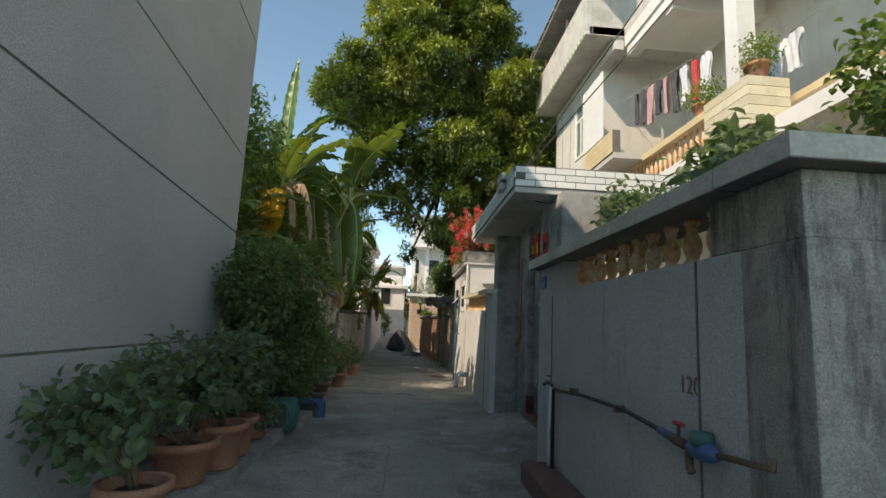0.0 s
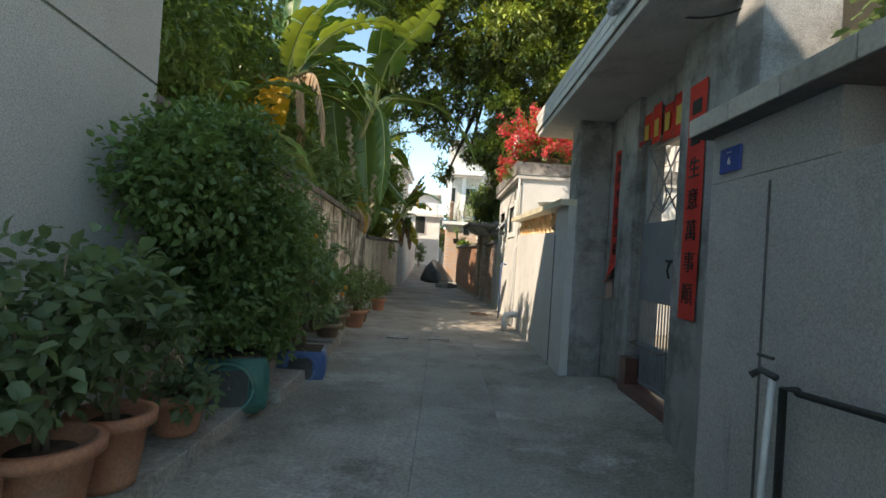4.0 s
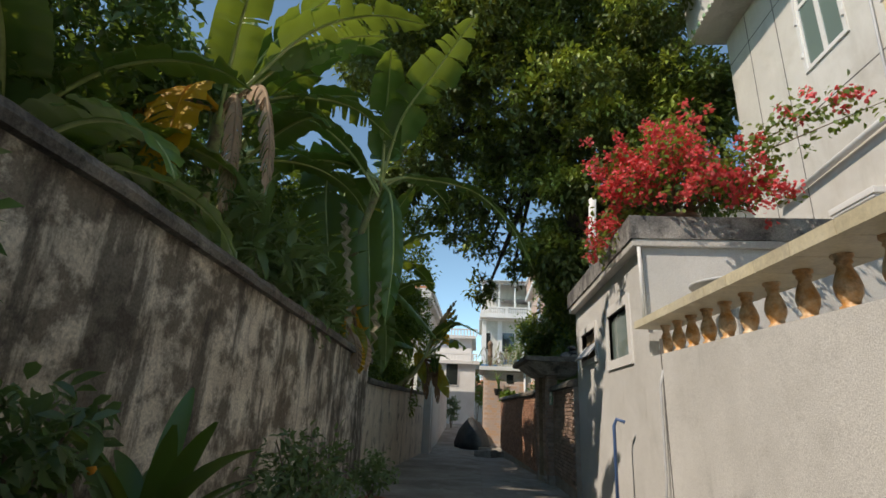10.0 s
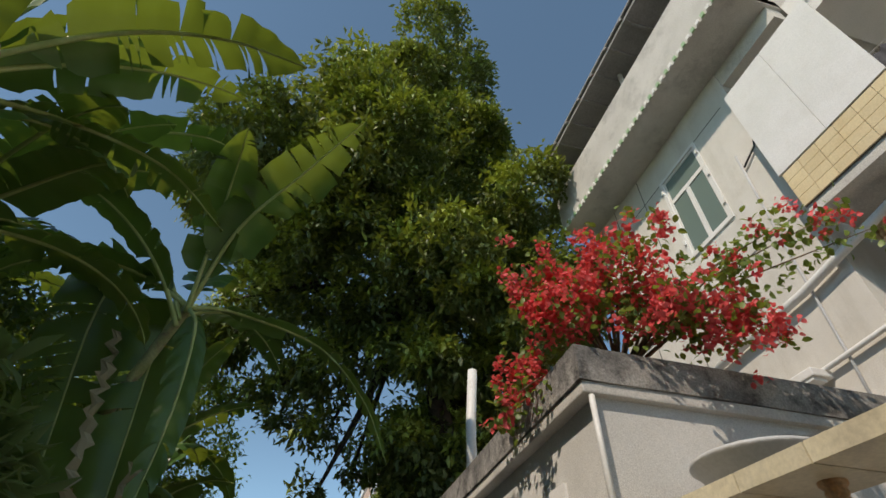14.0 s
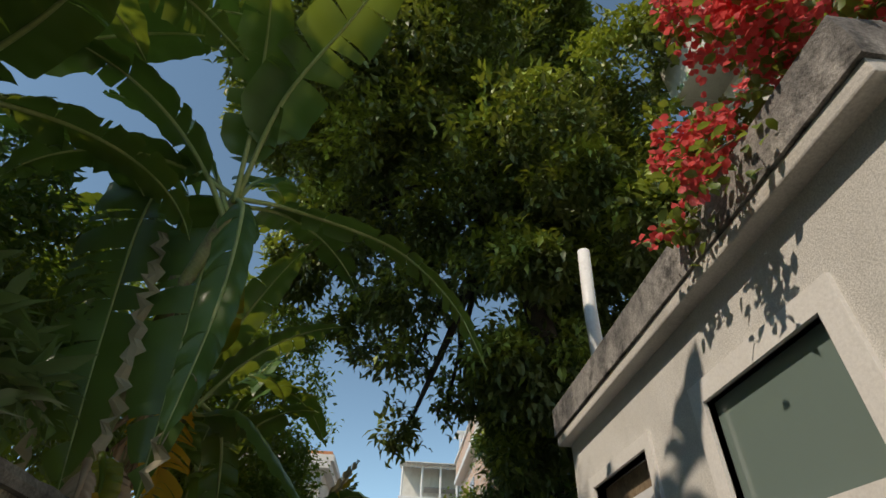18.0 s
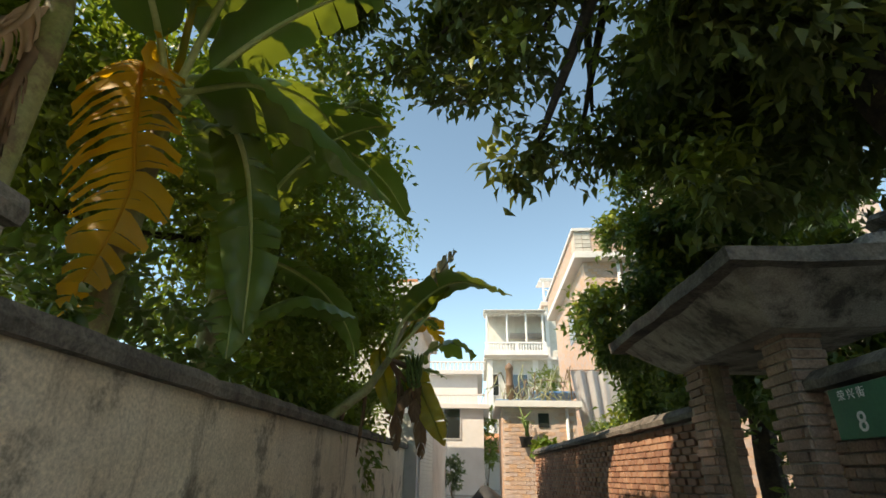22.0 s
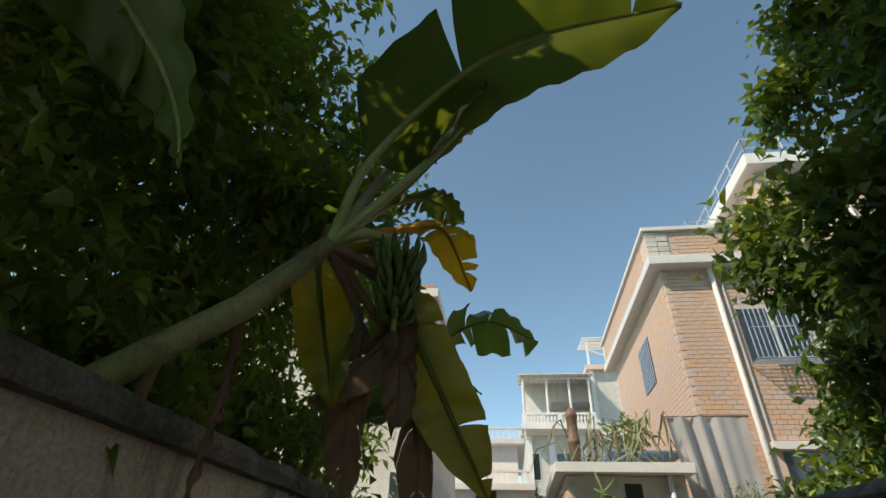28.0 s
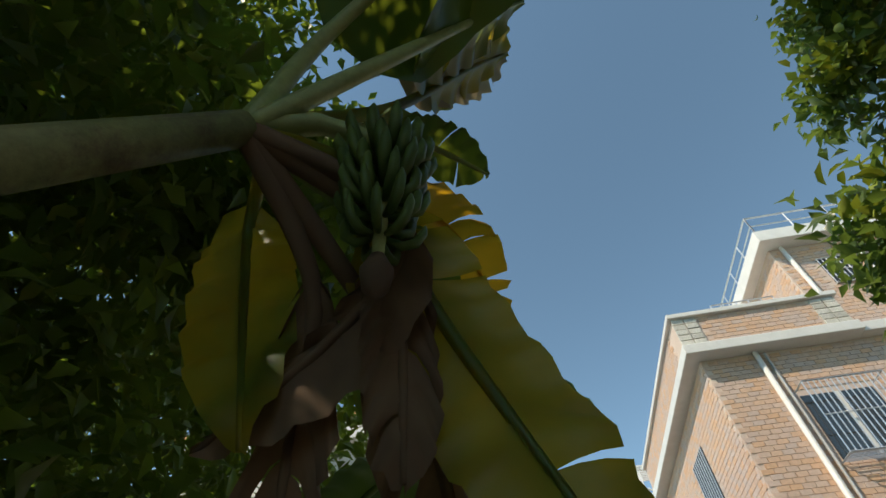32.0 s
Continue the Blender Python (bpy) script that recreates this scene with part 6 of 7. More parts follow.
# ---- bougainvillea on the shed roof ----
def bougainvillea(at):
    rng = np.random.default_rng(21)
    t = thing("bougainvillea", "red flowering bougainvillea spilling over the shed roof", "shrub", at)
    part("pot", lathe([(0.17, 0), (0.22, 0.05), (0.26, 0.3), (0.3, 0.32), (0.3, 0.37), (0.26, 0.37), (0.25, 0.31)], 18), M_BROWNPOT, t, "brown clay pot", True)
    tips = [(-0.9, -0.3, 1.0), (-0.6, -0.35, 1.15), (-0.2, -0.6, 1.2), (-0.35, -1.0, 0.9), (-0.75, -0.5, 0.6), (-0.45, -0.2, 0.8), (0.1, -0.6, 0.85), (0.3, -0.8, 0.6), (-0.1, -0.9, 0.45), (-0.8, 0.2, 0.45), (0.5, -0.95, 0.45),
            (-0.1, -0.2, 1.35), (0.75, -1.0, 0.38), (-1.0, 0.1, 0.05), (-0.9, 0.55, 0.0), (0.55, -1.15, 0.85), (0.85, -1.4, 1.1), (1.15, -1.55, 1.12), (1.55, -1.65, 1.05)]
    full = 11
    bc, bd = [], []
    for k, p in enumerate(tips):
        p = Vector(p)
        mid = p * 0.5 + Vector((0, 0, 0.35))
        part("branch", tube([(0, 0, 0.3), mid * 0.6 + Vector((0, 0, 0.15)), mid + Vector((0, 0, 0.05)), p], [0.022, 0.016, 0.01, 0.004], 6), M_TWIG, t, "", True)
        m = 60 if k < full else 10
        s = 0.17 if k < full else 0.09
        q = np.array(p) + rng.normal(size=(m, 3)) * [s, s, s * 0.75]
        bc.append(q)
        line = np.array([mid.lerp(p, a) for a in rng.random(16)]) + rng.normal(size=(16, 3)) * 0.09
        bd.append(np.concatenate([q[rng.choice(m, 14 if k < full else 5)], line]))
    c = np.concatenate(bc)
    keep = np.array([noise.noise(Vector(p) * 3.2) > -0.06 for p in c])
    c = c[keep]
    n = len(c)
    base, ax, up = rosettes(c, rng.normal(size=(n, 3)), 14, rng, 0.0, 1.0, 0.035)
    leaf_mesh("blossom", base, ax, up, 0.048 * (0.7 + 0.6 * rng.random(len(base))), 0.045, M_BRACT, t, 0.1, "crimson papery bracts")
    g = np.concatenate(bd)
    base, ax, up = rosettes(g, rng.normal(size=(len(g), 3)), 5, rng, 0.5, 0.9, 0.06)
    leaf_mesh("leaves", base, ax, up, 0.075, 0.05, M_BOUGLEAF, t, 0.1)
    return t


bougainvillea((2.85, 16.75, 3.4))


# ---- shrubs and pots along the left ----
def pot(parent, r, h, material, lip=0.03, at=(0, 0, 0)):
    p = part("pot", lathe([(r * 0.72, 0), (r * 0.76, h * 0.1), (r * 0.95, h - 0.06), (r + lip, h - 0.055), (r + lip, h), (r * 0.93, h), (r * 0.9, h - 0.05)], 22, at=at), material, parent, "", True)
    part("soil", lathe([(r * 0.9, h - 0.06), (r * 0.5, h - 0.045), (0.0, h - 0.04)], 16, at=at), M_SOIL, parent)
    return p


def shrub_parts(t, blobs, n, per, L, W, material, seed, stems=5, z0=0.3, droop=0.15, fold=0.2, jitter=0.05):
    rng = np.random.default_rng(seed)
    for k in range(stems):
        b = blobs[k % len(blobs)]
        e = Vector(b[:3]) + Vector(rng.normal(size=3)) * 0.4 * min(b[3:6])
        part("stem", tube([(0.02 * math.cos(k), 0.02 * math.sin(k), z0), (e.x * 0.4, e.y * 0.4, z0 + (e.z - z0) * 0.5), tuple(e)], [0.016, 0.011, 0.004], 6), M_TWIG, t, "", True)
    c, d = crown_points(blobs, n, rng, 0.35)
    base, ax, up = rosettes(c, d, per, rng, droop, 0.9, jitter)
    leaf_mesh("foliage", base, ax, up, L * (0.7 + 0.6 * rng.random(len(base))), W * (0.8 + 0.4 * rng.random(len(base))), material, t, fold)


def potted(at, r, h, pot_mat, label, blobs, n, per, L, W, leaf_mat, seed, category="potted plant", **kw):
    t = thing("potted_plant", label, category, at, group="potted plants along the wall")
    pot(t, r, h, pot_mat)
    shrub_parts(t, blobs, n, per, L, W, leaf_mat, seed, z0=h - 0.06, **kw)
    return t


KZ = 0.17
potted((-1.0, 5.75, KZ), 0.19, 0.3, M_TERRA, "broad-leaved shrub in a terracotta pot", [(-0.1, -0.1, 0.72, 0.45, 0.5, 0.35), (-0.35, 0, 0.6, 0.35, 0.4, 0.3)], 84, 7, 0.085, 0.06, M_BUSH, 31)
potted((-1.13, 6.72, KZ), 0.24, 0.33, M_TERRA, "leafy shrub in a wide terracotta pot", [(-0.05, 0, 0.75, 0.48, 0.42, 0.36), (-0.3, -0.2, 0.7, 0.3, 0.3, 0.3)], 105, 7, 0.085, 0.058, M_BUSH, 32)
potted((-1.0, 7.15, KZ), 0.2, 0.38, M_TERRA, "green shrub in a tall terracotta pot", [(-0.05, 0.05, 0.85, 0.4, 0.4, 0.4)], 105, 7, 0.08, 0.058, M_BUSH, 33)
potted((-1.0, 7.58, KZ), 0.17, 0.36, M_TERRA, "green shrub in a terracotta pot near the kerb", [(-0.1, 0.1, 0.8, 0.35, 0.35, 0.38)], 120, 7, 0.08, 0.056, M_BUSH, 34)
potted((-1.05, 8.3, KZ), 0.17, 0.26, M_TERRA, "small trailing plant in a low terracotta pot", [(0.08, -0.1, 0.3, 0.2, 0.25, 0.12)], 60, 6, 0.06, 0.04, M_BUSH, 35, droop=0.5)


def drum_planter(at, material, label, rz):
    t = thing("drum_planter", label, "planter", at, rz)
    bm = bmesh.new()
    prof = [(-0.26, 0.0), (0.26, 0.0), (0.3, 0.08), (0.3, 0.34), (0.26, 0.42), (-0.26, 0.42), (-0.3, 0.34), (-0.3, 0.08)]
    rings = [[bm.verts.new((x, y, z)) for x, z in prof] for y in (-0.24, 0.24)]
    for k in range(8):
        bm.faces.new((rings[0][k], rings[0][(k + 1) % 8], rings[1][(k + 1) % 8], rings[1][k]))
    bm.faces.new(rings[0][::-1])
    bm.faces.new(rings[1])
    bmesh.ops.bevel(bm, geom=bm.edges[:], offset=0.03, segments=2, affect="EDGES")
    part("body", bm, material, t, "", True)
    part("lid_ring", tube([(0.19 * math.cos(a), -0.25, 0.2 + 0.19 * math.sin(a)) for a in [2 * math.pi * k / 20 for k in range(21)]], 0.018, 6), material, t, "", True)
    # flat dark plate in place of the shade within the lid ring
    part("lid_hollow", box(-0.15, 0.15, -0.252, -0.246, 0.07, 0.34, 0.0), M_DARK, t)
    part("soil", box(-0.24, 0.24, -0.2, 0.2, 0.41, 0.435, 0.01), M_SOIL, t)
    return t


drum_planter((-1.05, 9.05, 0.1), M_GREENPL, "green cut plastic drum used as a planter", 20)
drum_planter((-0.82, 10.35, 0.0), M_BLUEPL, "blue cut plastic drum used as a planter", 8).scale = (0.8, 0.85, 0.78)


def bush(name, label, at, blobs, n, per, L, W, mat, seed, stems=8, **kw):
    t = thing(name, label, "bush", at)
    shrub_parts(t, blobs, n, per, L, W, mat, seed, stems=stems, z0=0.05, **kw)
    return t


bush("large_bush", "large dense dark green bush against the wall", (-1.25, 9.5, 0.4), [(-0.45, -0.2, 1.3, 0.5, 0.5, 0.8), (0.05, -0.3, 1.2, 0.66, 0.55, 0.9), (0.02, -1.0, 1.4, 0.42, 0.5, 0.5), (0.3, -0.35, 0.85, 0.5, 0.45, 0.55), (-0.1, -0.3, 1.8, 0.5, 0.5, 0.35), (0.1, -0.75, 0.55, 0.5, 0.3, 0.4), (0.3, -0.2, 0.3, 0.36, 0.32, 0.3)], 3000, 10, 0.06, 0.036, M_HEDGE, 41, 12)
bush("frangipani", "frangipani with whorls of long leaves above the wall", (-2.4, 16.9, 1.0), [(0, 0, 2.0, 0.6, 1.0, 0.75), (0.15, 1.0, 1.7, 0.5, 0.9, 0.6), (0.15, -1.0, 1.9, 0.55, 0.7, 0.6)], 85, 13, 0.34, 0.1, M_CITRUS, 42, 8, droop=-0.1)
bush("gateway_bush", "dark leafy bush behind the open gateway", (3.1, 24.6, 0.0), [(0, 0, 1.3, 0.7, 0.6, 0.9), (0.2, 0.2, 2.2, 0.6, 0.5, 0.5)], 160, 9, 0.12, 0.055, M_DARKLEAF, 44, 6)
bush("garden_shrub", "leafy undergrowth behind the low wall", (-3.0, 26.0, 0.5), [(0, 0, 1.2, 0.9, 1.5, 0.8), (0, -3.0, 1.5, 0.8, 1.6, 0.9), (0, 3.5, 1.3, 0.8, 1.6, 0.8)], 420, 10, 0.16, 0.075, M_DARKLEAF, 43, 8)


def citrus(at, label, blobs, n, fruits, seed, pot_r=0.19, pot_mat=None):
    t = thing("citrus_tree", label, "potted tree", at, group="potted plants along the wall")
    if pot_mat:
        pot(t, pot_r, 0.3, pot_mat)
    part("trunk", tube([(0, 0, 0.2), (0.02, 0.02, 0.5), (0, 0, 0.8)], [0.03, 0.025, 0.018], 8), M_TWIG, t, "", True)
    shrub_parts(t, blobs, n, 7, 0.105, 0.046, M_CITRUS, seed, stems=8, z0=0.7)
    rnd = random.Random(seed)
    me = None
    for k in range(fruits):
        b = blobs[k % len(blobs)]
        a, e = rnd.uniform(0, 6.28), rnd.uniform(-1.1, 0.0)
        ob = part("fruit", lathe([(0.002, -0.021), (0.014, -0.016), (0.021, 0), (0.014, 0.016), (0.002, 0.021)], 10), M_ORANGE, t, "small orange fruit", True) if me is None else new("fruit", me)
        me = ob.data
        ob.parent = t
        ob.location = (b[0] + b[3] * math.cos(a) * math.cos(e), b[1] + b[4] * math.sin(a) * math.cos(e), b[2] + b[5] * math.sin(e))
    return t


citrus((-0.84, 10.37, 0.12), "kumquat tree with orange fruit growing in a blue drum", [(-0.05, 0, 0.95, 0.48, 0.45, 0.5), (-0.3, 0.2, 1.5, 0.42, 0.42, 0.45)], 170, 16, 51)
citrus((-1.35, 11.3, 0.1), "kumquat tree with ripe orange fruit", [(0, 0, 1.2, 0.5, 0.55, 0.55), (0, 0.4, 1.5, 0.4, 0.45, 0.4)], 200, 12, 52, 0.2, M_BROWNPOT)
citrus((-1.3, 12.4, 0.1), "slim citrus tree in a glazed pot", [(-0.05, -0.1, 0.9, 0.34, 0.38, 0.4)], 110, 6, 53, 0.19, M_BROWNPOT)


def strap_plant(at, label, seed, n=14, L=0.75, W=0.1, mat=None, pot_mat=None):
    t = thing("strap_leaf_plant", label, "potted plant", at, group="potted plants along the wall")
    pot(t, 0.17, 0.28, pot_mat or M_TERRA)
    rnd = random.Random(seed)
    for k in range(n):
        a = rnd.uniform(0, 360)
        e = rnd.uniform(42, 84)
        l = L * rnd.uniform(0.7, 1.1)
        h = Vector((math.cos(radians(a)), math.sin(radians(a)), 0))
        pts, p, ang = [], Vector((0, 0, 0.36 + 0.25 * rnd.random())), radians(e)
        for i in range(9):
            pts.append(p.copy())
            p = p + (h * math.cos(ang) + Vector((0, 0, math.sin(ang)))) * l / 8
            ang -= 0.09
        s = h.cross(Vector((0, 0, 1)))
        bm = bmesh.new()
        rows = []
        for i, q in enumerate(pts):
            w = W * 0.5 * math.sin(math.pi * min(0.98, 0.12 + 0.86 * i / 8)) ** 0.7
            rows.append([bm.verts.new(q - s * w + Vector((0, 0, 0.25 * w))), bm.verts.new(q), bm.verts.new(q + s * w + Vector((0, 0, 0.25 * w)))])
        for r1, r2 in zip(rows, rows[1:]):
            bm.faces.new((r1[0], r1[1], r2[1], r2[0]))
            bm.faces.new((r1[1], r1[2], r2[2], r2[1]))
        part("leaf", bm, mat or M_BANLEAF, t, "", True)
    return t


strap_plant((-1.28, 13.25, 0.0), "upright strap-leaved plant in a terracotta pot", 61, 16, 1.0, 0.135)
potted((-0.95, 12.0, 0.12), 0.17, 0.24, M_BROWNPOT, "small herb in a shallow clay bowl", [(0, 0, 0.3, 0.18, 0.18, 0.1)], 50, 6, 0.05, 0.03, M_BUSH, 36)
potted((-1.0, 12.75, 0.1), 0.17, 0.3, M_BROWNPOT, "low green plant in a brown clay pot", [(0, 0, 0.38, 0.18, 0.18, 0.12)], 50, 6, 0.06, 0.03, M_BUSH, 37)
potted((-0.92, 13.92, -0.01), 0.19, 0.34, M_TERRA, "plant in a ribbed terracotta pot", [(0, 0, 0.6, 0.25, 0.25, 0.25)], 60, 6, 0.07, 0.035, M_CITRUS, 38)
potted((-0.98, 14.75, -0.03), 0.18, 0.28, M_BROWNPOT, "bushy young citrus in a brown pot", [(0, 0, 0.75, 0.42, 0.42, 0.38)], 130, 7, 0.08, 0.035, M_CITRUS, 39)
potted((-0.93, 17.2, -0.1), 0.17, 0.33, M_TERRA, "leafy plant in an orange plastic pot", [(0, 0, 0.6, 0.28, 0.3, 0.22)], 80, 6, 0.08, 0.04, M_CITRUS, 40)


def kerb():
    k = thing("planting_kerb", "worn stone kerb under the row of pots", "kerb", kind="structure")
    rnd = random.Random(8)
    y = 3.0
    while y < 9.2:
        l = 0.85 + rnd.random() * 0.4
        part("kerb_stone", rough_up(box(-1.64, -0.86 + 0.03 * rnd.random(), y, y + l - 0.015, 0.0, 0.165, 0.012), 0.006), M_KERB, k)
        y += l
    for y0, y1, x in ((9.35, 10.1, -0.72), (10.95, 11.5, -0.76), (11.7, 12.25, -0.8), (12.4, 12.9, -0.86)):
        part("stone_slab", rough_up(box(x - 0.5, x, y0, y1, 0.04, 0.17, 0.015), 0.012, 5), M_KERB, k, "rough stone block")
    return k


kerb()

# shrubs on top of the near right wall
def planter_shrub(at, label, blobs, n, per, L, W, mat, seed):
    t = thing("wall_shrub", label, "shrub", at)
    pot(t, 0.18, 0.3, M_TERRA)
    shrub_parts(t, blobs, n, per, L, W, mat, seed, stems=6, z0=0.25)
    return t


planter_shrub((2.9, 5.6, 1.7), "glossy-leaved shrub behind the courtyard wall", [(0.0, 0, 0.9, 0.45, 0.6, 0.4)], 70, 8, 0.14, 0.065, M_BUSH, 71)
planter_shrub((2.95, 7.3, 1.6), "dense green bush behind the balusters", [(0, 0, 1.05, 0.42, 0.75, 0.42)], 220, 8, 0.08, 0.045, M_BUSH, 72)
planter_shrub((2.9, 4.5, 1.8), "dark shrub above the wall's corner", [(0.1, 0, 0.9, 0.4, 0.35, 0.5)], 130, 8, 0.06, 0.045, M_DARKLEAF, 73)
planter_shrub((6.32, 11.6, 5.85), "dry flowering pot plant on the balcony", [(0, 0, 0.5, 0.36, 0.5, 0.34)], 150, 6, 0.06, 0.03, M_BOUGLEAF, 74)
planter_shrub((6.32, 10.0, 5.85), "dry potted shrub on the balcony ledge", [(0, 0, 0.45, 0.3, 0.4, 0.4)], 150, 6, 0.06, 0.03, M_BOUGLEAF, 75)

# ---- lettering ----
def lettering(name, text, size, at, normal_rz, material, parent=None, depth=0.002, tall=90, label="", spacing=1.0):
    """Words as a mesh, upright on a wall; normal_rz: the heading that the writing faces, in degrees."""
    c = bpy.data.curves.new(name, "FONT")
    c.body, c.size, c.extrude, c.align_x, c.align_y = text, size, depth, "CENTER", "CENTER"
    c.space_line = spacing
    tmp = bpy.data.objects.new(name, c)
    me = bpy.data.meshes.new_from_object(tmp)
    me.transform(Matrix.Rotation(radians(normal_rz + 90), 4, "Z") @ Matrix.Rotation(radians(90), 4, "X"))
    bpy.data.objects.remove(tmp)
    me.materials.clear()
    me.materials.append(material)
    ob = new(name, me)
    ob.location = at
    if parent:
        ob.parent = parent
    if label:
        ob["label"] = label
    return ob


# ---- gate with its paper couplets ----
def yard_gate():
    g = thing("metal_gate", "grey steel double gate with lotus-pattern grille", "gate", (2.55, 8.9, 0.27))
    H = 2.33
    for y0, y1 in ((0.0, 0.36), (0.38, 1.13)):
        leaf = part("gate_leaf", wall_with_holes(-0.02, 0.02, y0, y1, 0.02, H, [(y0 + 0.045, y1 - 0.045, 0.06, 0.82), (y0 + 0.045, y1 - 0.045, 1.56, H - 0.05)]), M_METALGREY, g, "steel frame with plain middle panel")
        part("rail", box(-0.026, 0.026, y0 + 0.01, y1 - 0.01, 1.17, 1.19), M_METALGREY, leaf)
        part("kick_panel", box(-0.008, 0.008, y0 + 0.045, y1 - 0.045, 0.06, 0.42), M_METALGREY, leaf)
        n = int((y1 - y0) / 0.055)
        for k in range(1, n):
            y = y0 + (y1 - y0) * k / n
            part("bar", tube([(-0.012, y, 0.05), (-0.012, y, 0.83)], 0.008, 6), M_METALGREY, leaf)
        part("hoop", tube([(-0.03, y0 + 0.05, 0.42), (-0.1, y0 + 0.05, 0.4), (-0.1, y1 - 0.05, 0.4), (-0.03, y1 - 0.05, 0.42)], 0.006, 5), M_RUST, leaf)
        cy, w, z0 = (y0 + y1) / 2, (y1 - y0) / 2 - 0.05, 1.58
        for s in (-1, 1):
            part("scroll", tube([(0, cy + s * w, z0), (0, cy, z0 + 0.34), (0, cy + s * w, z0 + 0.66)], 0.008, 5), M_METALGREY, leaf)
            part("scroll", tube([(0, cy, z0 + 0.08), (0, cy + s * w * 0.5, z0 + 0.24), (0, cy + s * w * 0.42, z0 + 0.42), (0, cy, z0 + 0.62)], 0.007, 5), M_METALGREY, leaf)
            part("scroll", tube([(0, cy, z0 + 0.06), (0, cy + s * w * 0.85, z0 + 0.2), (0, cy + s * w * 0.8, z0 + 0.34)], 0.007, 5), M_METALGREY, leaf)
            part("scroll", tube([(0, cy, z0 + 0.1), (0, cy + s * w * 0.22, z0 + 0.22), (0, cy, z0 + 0.34)], 0.007, 5), M_METALGREY, leaf)
    part("bolt", tube([(-0.04, 0.2, 1.2), (-0.04, 0.52, 1.2)], 0.014, 8), M_DARK, g, "sliding bolt")
    part("bolt_handle", tube([(-0.05, 0.44, 1.2), (-0.07, 0.44, 1.12), (-0.05, 0.44, 1.05)], 0.008, 6), M_DARK, g)
    return g


yard_gate()


def paper(name, x, y0, y1, z0, z1, curl=0.0, material=None, parent=None, label=""):
    bm = bmesh.new()
    n = 14
    rows = []
    for k in range(n + 1):
        t = k / n
        z = z1 + (z0 - z1) * t
        c = curl * max(0.0, (t - 0.8) / 0.2) ** 1.5
        rows.append([bm.verts.new((x - c * 0.35 - 0.003 * math.sin(9 * t), y0 + 0.3 * c, z + 0.08 * c)), bm.verts.new((x - c * 0.1, y1 + 0.12 * c, z))])
    for a, b in zip(rows, rows[1:]):
        bm.faces.new((a[0], a[1], b[1], b[0]))
    g = bmesh.ops.extrude_face_region(bm, geom=bm.faces[:])
    bmesh.ops.translate(bm, verts=[v for v in g["geom"] if isinstance(v, bmesh.types.BMVert)], vec=(-0.0015, 0, 0))
    return part(name, bm, material or M_RED, parent, label)


c1 = thing("couplet", "red paper door couplet with brushed characters, torn at its foot", "couplet", group="door couplets")
paper("sheet", 2.492, 10.53, 10.82, 1.2, 2.7, 0.35, parent=c1)
paper("torn_end", 2.46, 10.6, 10.8, 1.0, 1.25, 0.5, M_REDFADE, c1, "faded underside of the torn end")
for k, ch in enumerate("富贵平安百福来"):
    lettering("character", ch, 0.15, (2.484, 10.68, 2.58 - 0.2 * k), 180, M_INK, c1)
c2 = thing("couplet", "red paper door couplet beside the gate hinge", "couplet", group="door couplets")
paper("sheet", 2.288, 8.46, 8.7, 1.06, 2.72, 0.0, parent=c2)
for k, ch in enumerate(("bar", "bar", "生", "意", "萬", "事", "順")):
    if ch == "bar":
        part("brush_mark", box(2.279, 2.284, 8.52, 8.64, 2.5 - 0.22 * k, 2.6 - 0.22 * k, 0.002), M_INK, c2)
    else:
        lettering("character", ch, 0.16, (2.284, 8.58, 2.55 - 0.22 * k), 180, M_INK, c2)
bn = thing("door_banner", "strip of red festive papers over the gate", "banner")
for k in range(5):
    paper("sheet", 2.485 - 0.01 * (k % 2), 8.95 + 0.22 * k, 9.14 + 0.22 * k, 2.5 + 0.02 * k, 2.92 - 0.03 * (k % 3), 0.25 if k > 3 else 0.0, parent=bn)
    part("gold_seal", box(2.468, 2.472, 9.0 + 0.22 * k, 9.09 + 0.22 * k, 2.62, 2.78, 0.001), M_GOLD, bn)
pl = part("number_plate", box(2.035, 2.05, 7.62, 7.8, 1.93, 2.06, 0.004), M_SIGNBLUE)
tagged(pl, "small blue enamel house number plate on the wall", "sign")
lettering("number", "6", 0.055, (2.033, 7.71, 1.985), 180, M_LETTER, pl)
lettering("caption", "- -", 0.04, (2.033, 7.71, 2.035), 180, M_LETTER, pl)
n120 = lettering("wall_number", "120", 0.13, (2.046, 4.93, 1.25), 180, M_REDINK, None, 0.001)
tagged(n120, "number brushed in faded red paint on roughcast", "lettering")


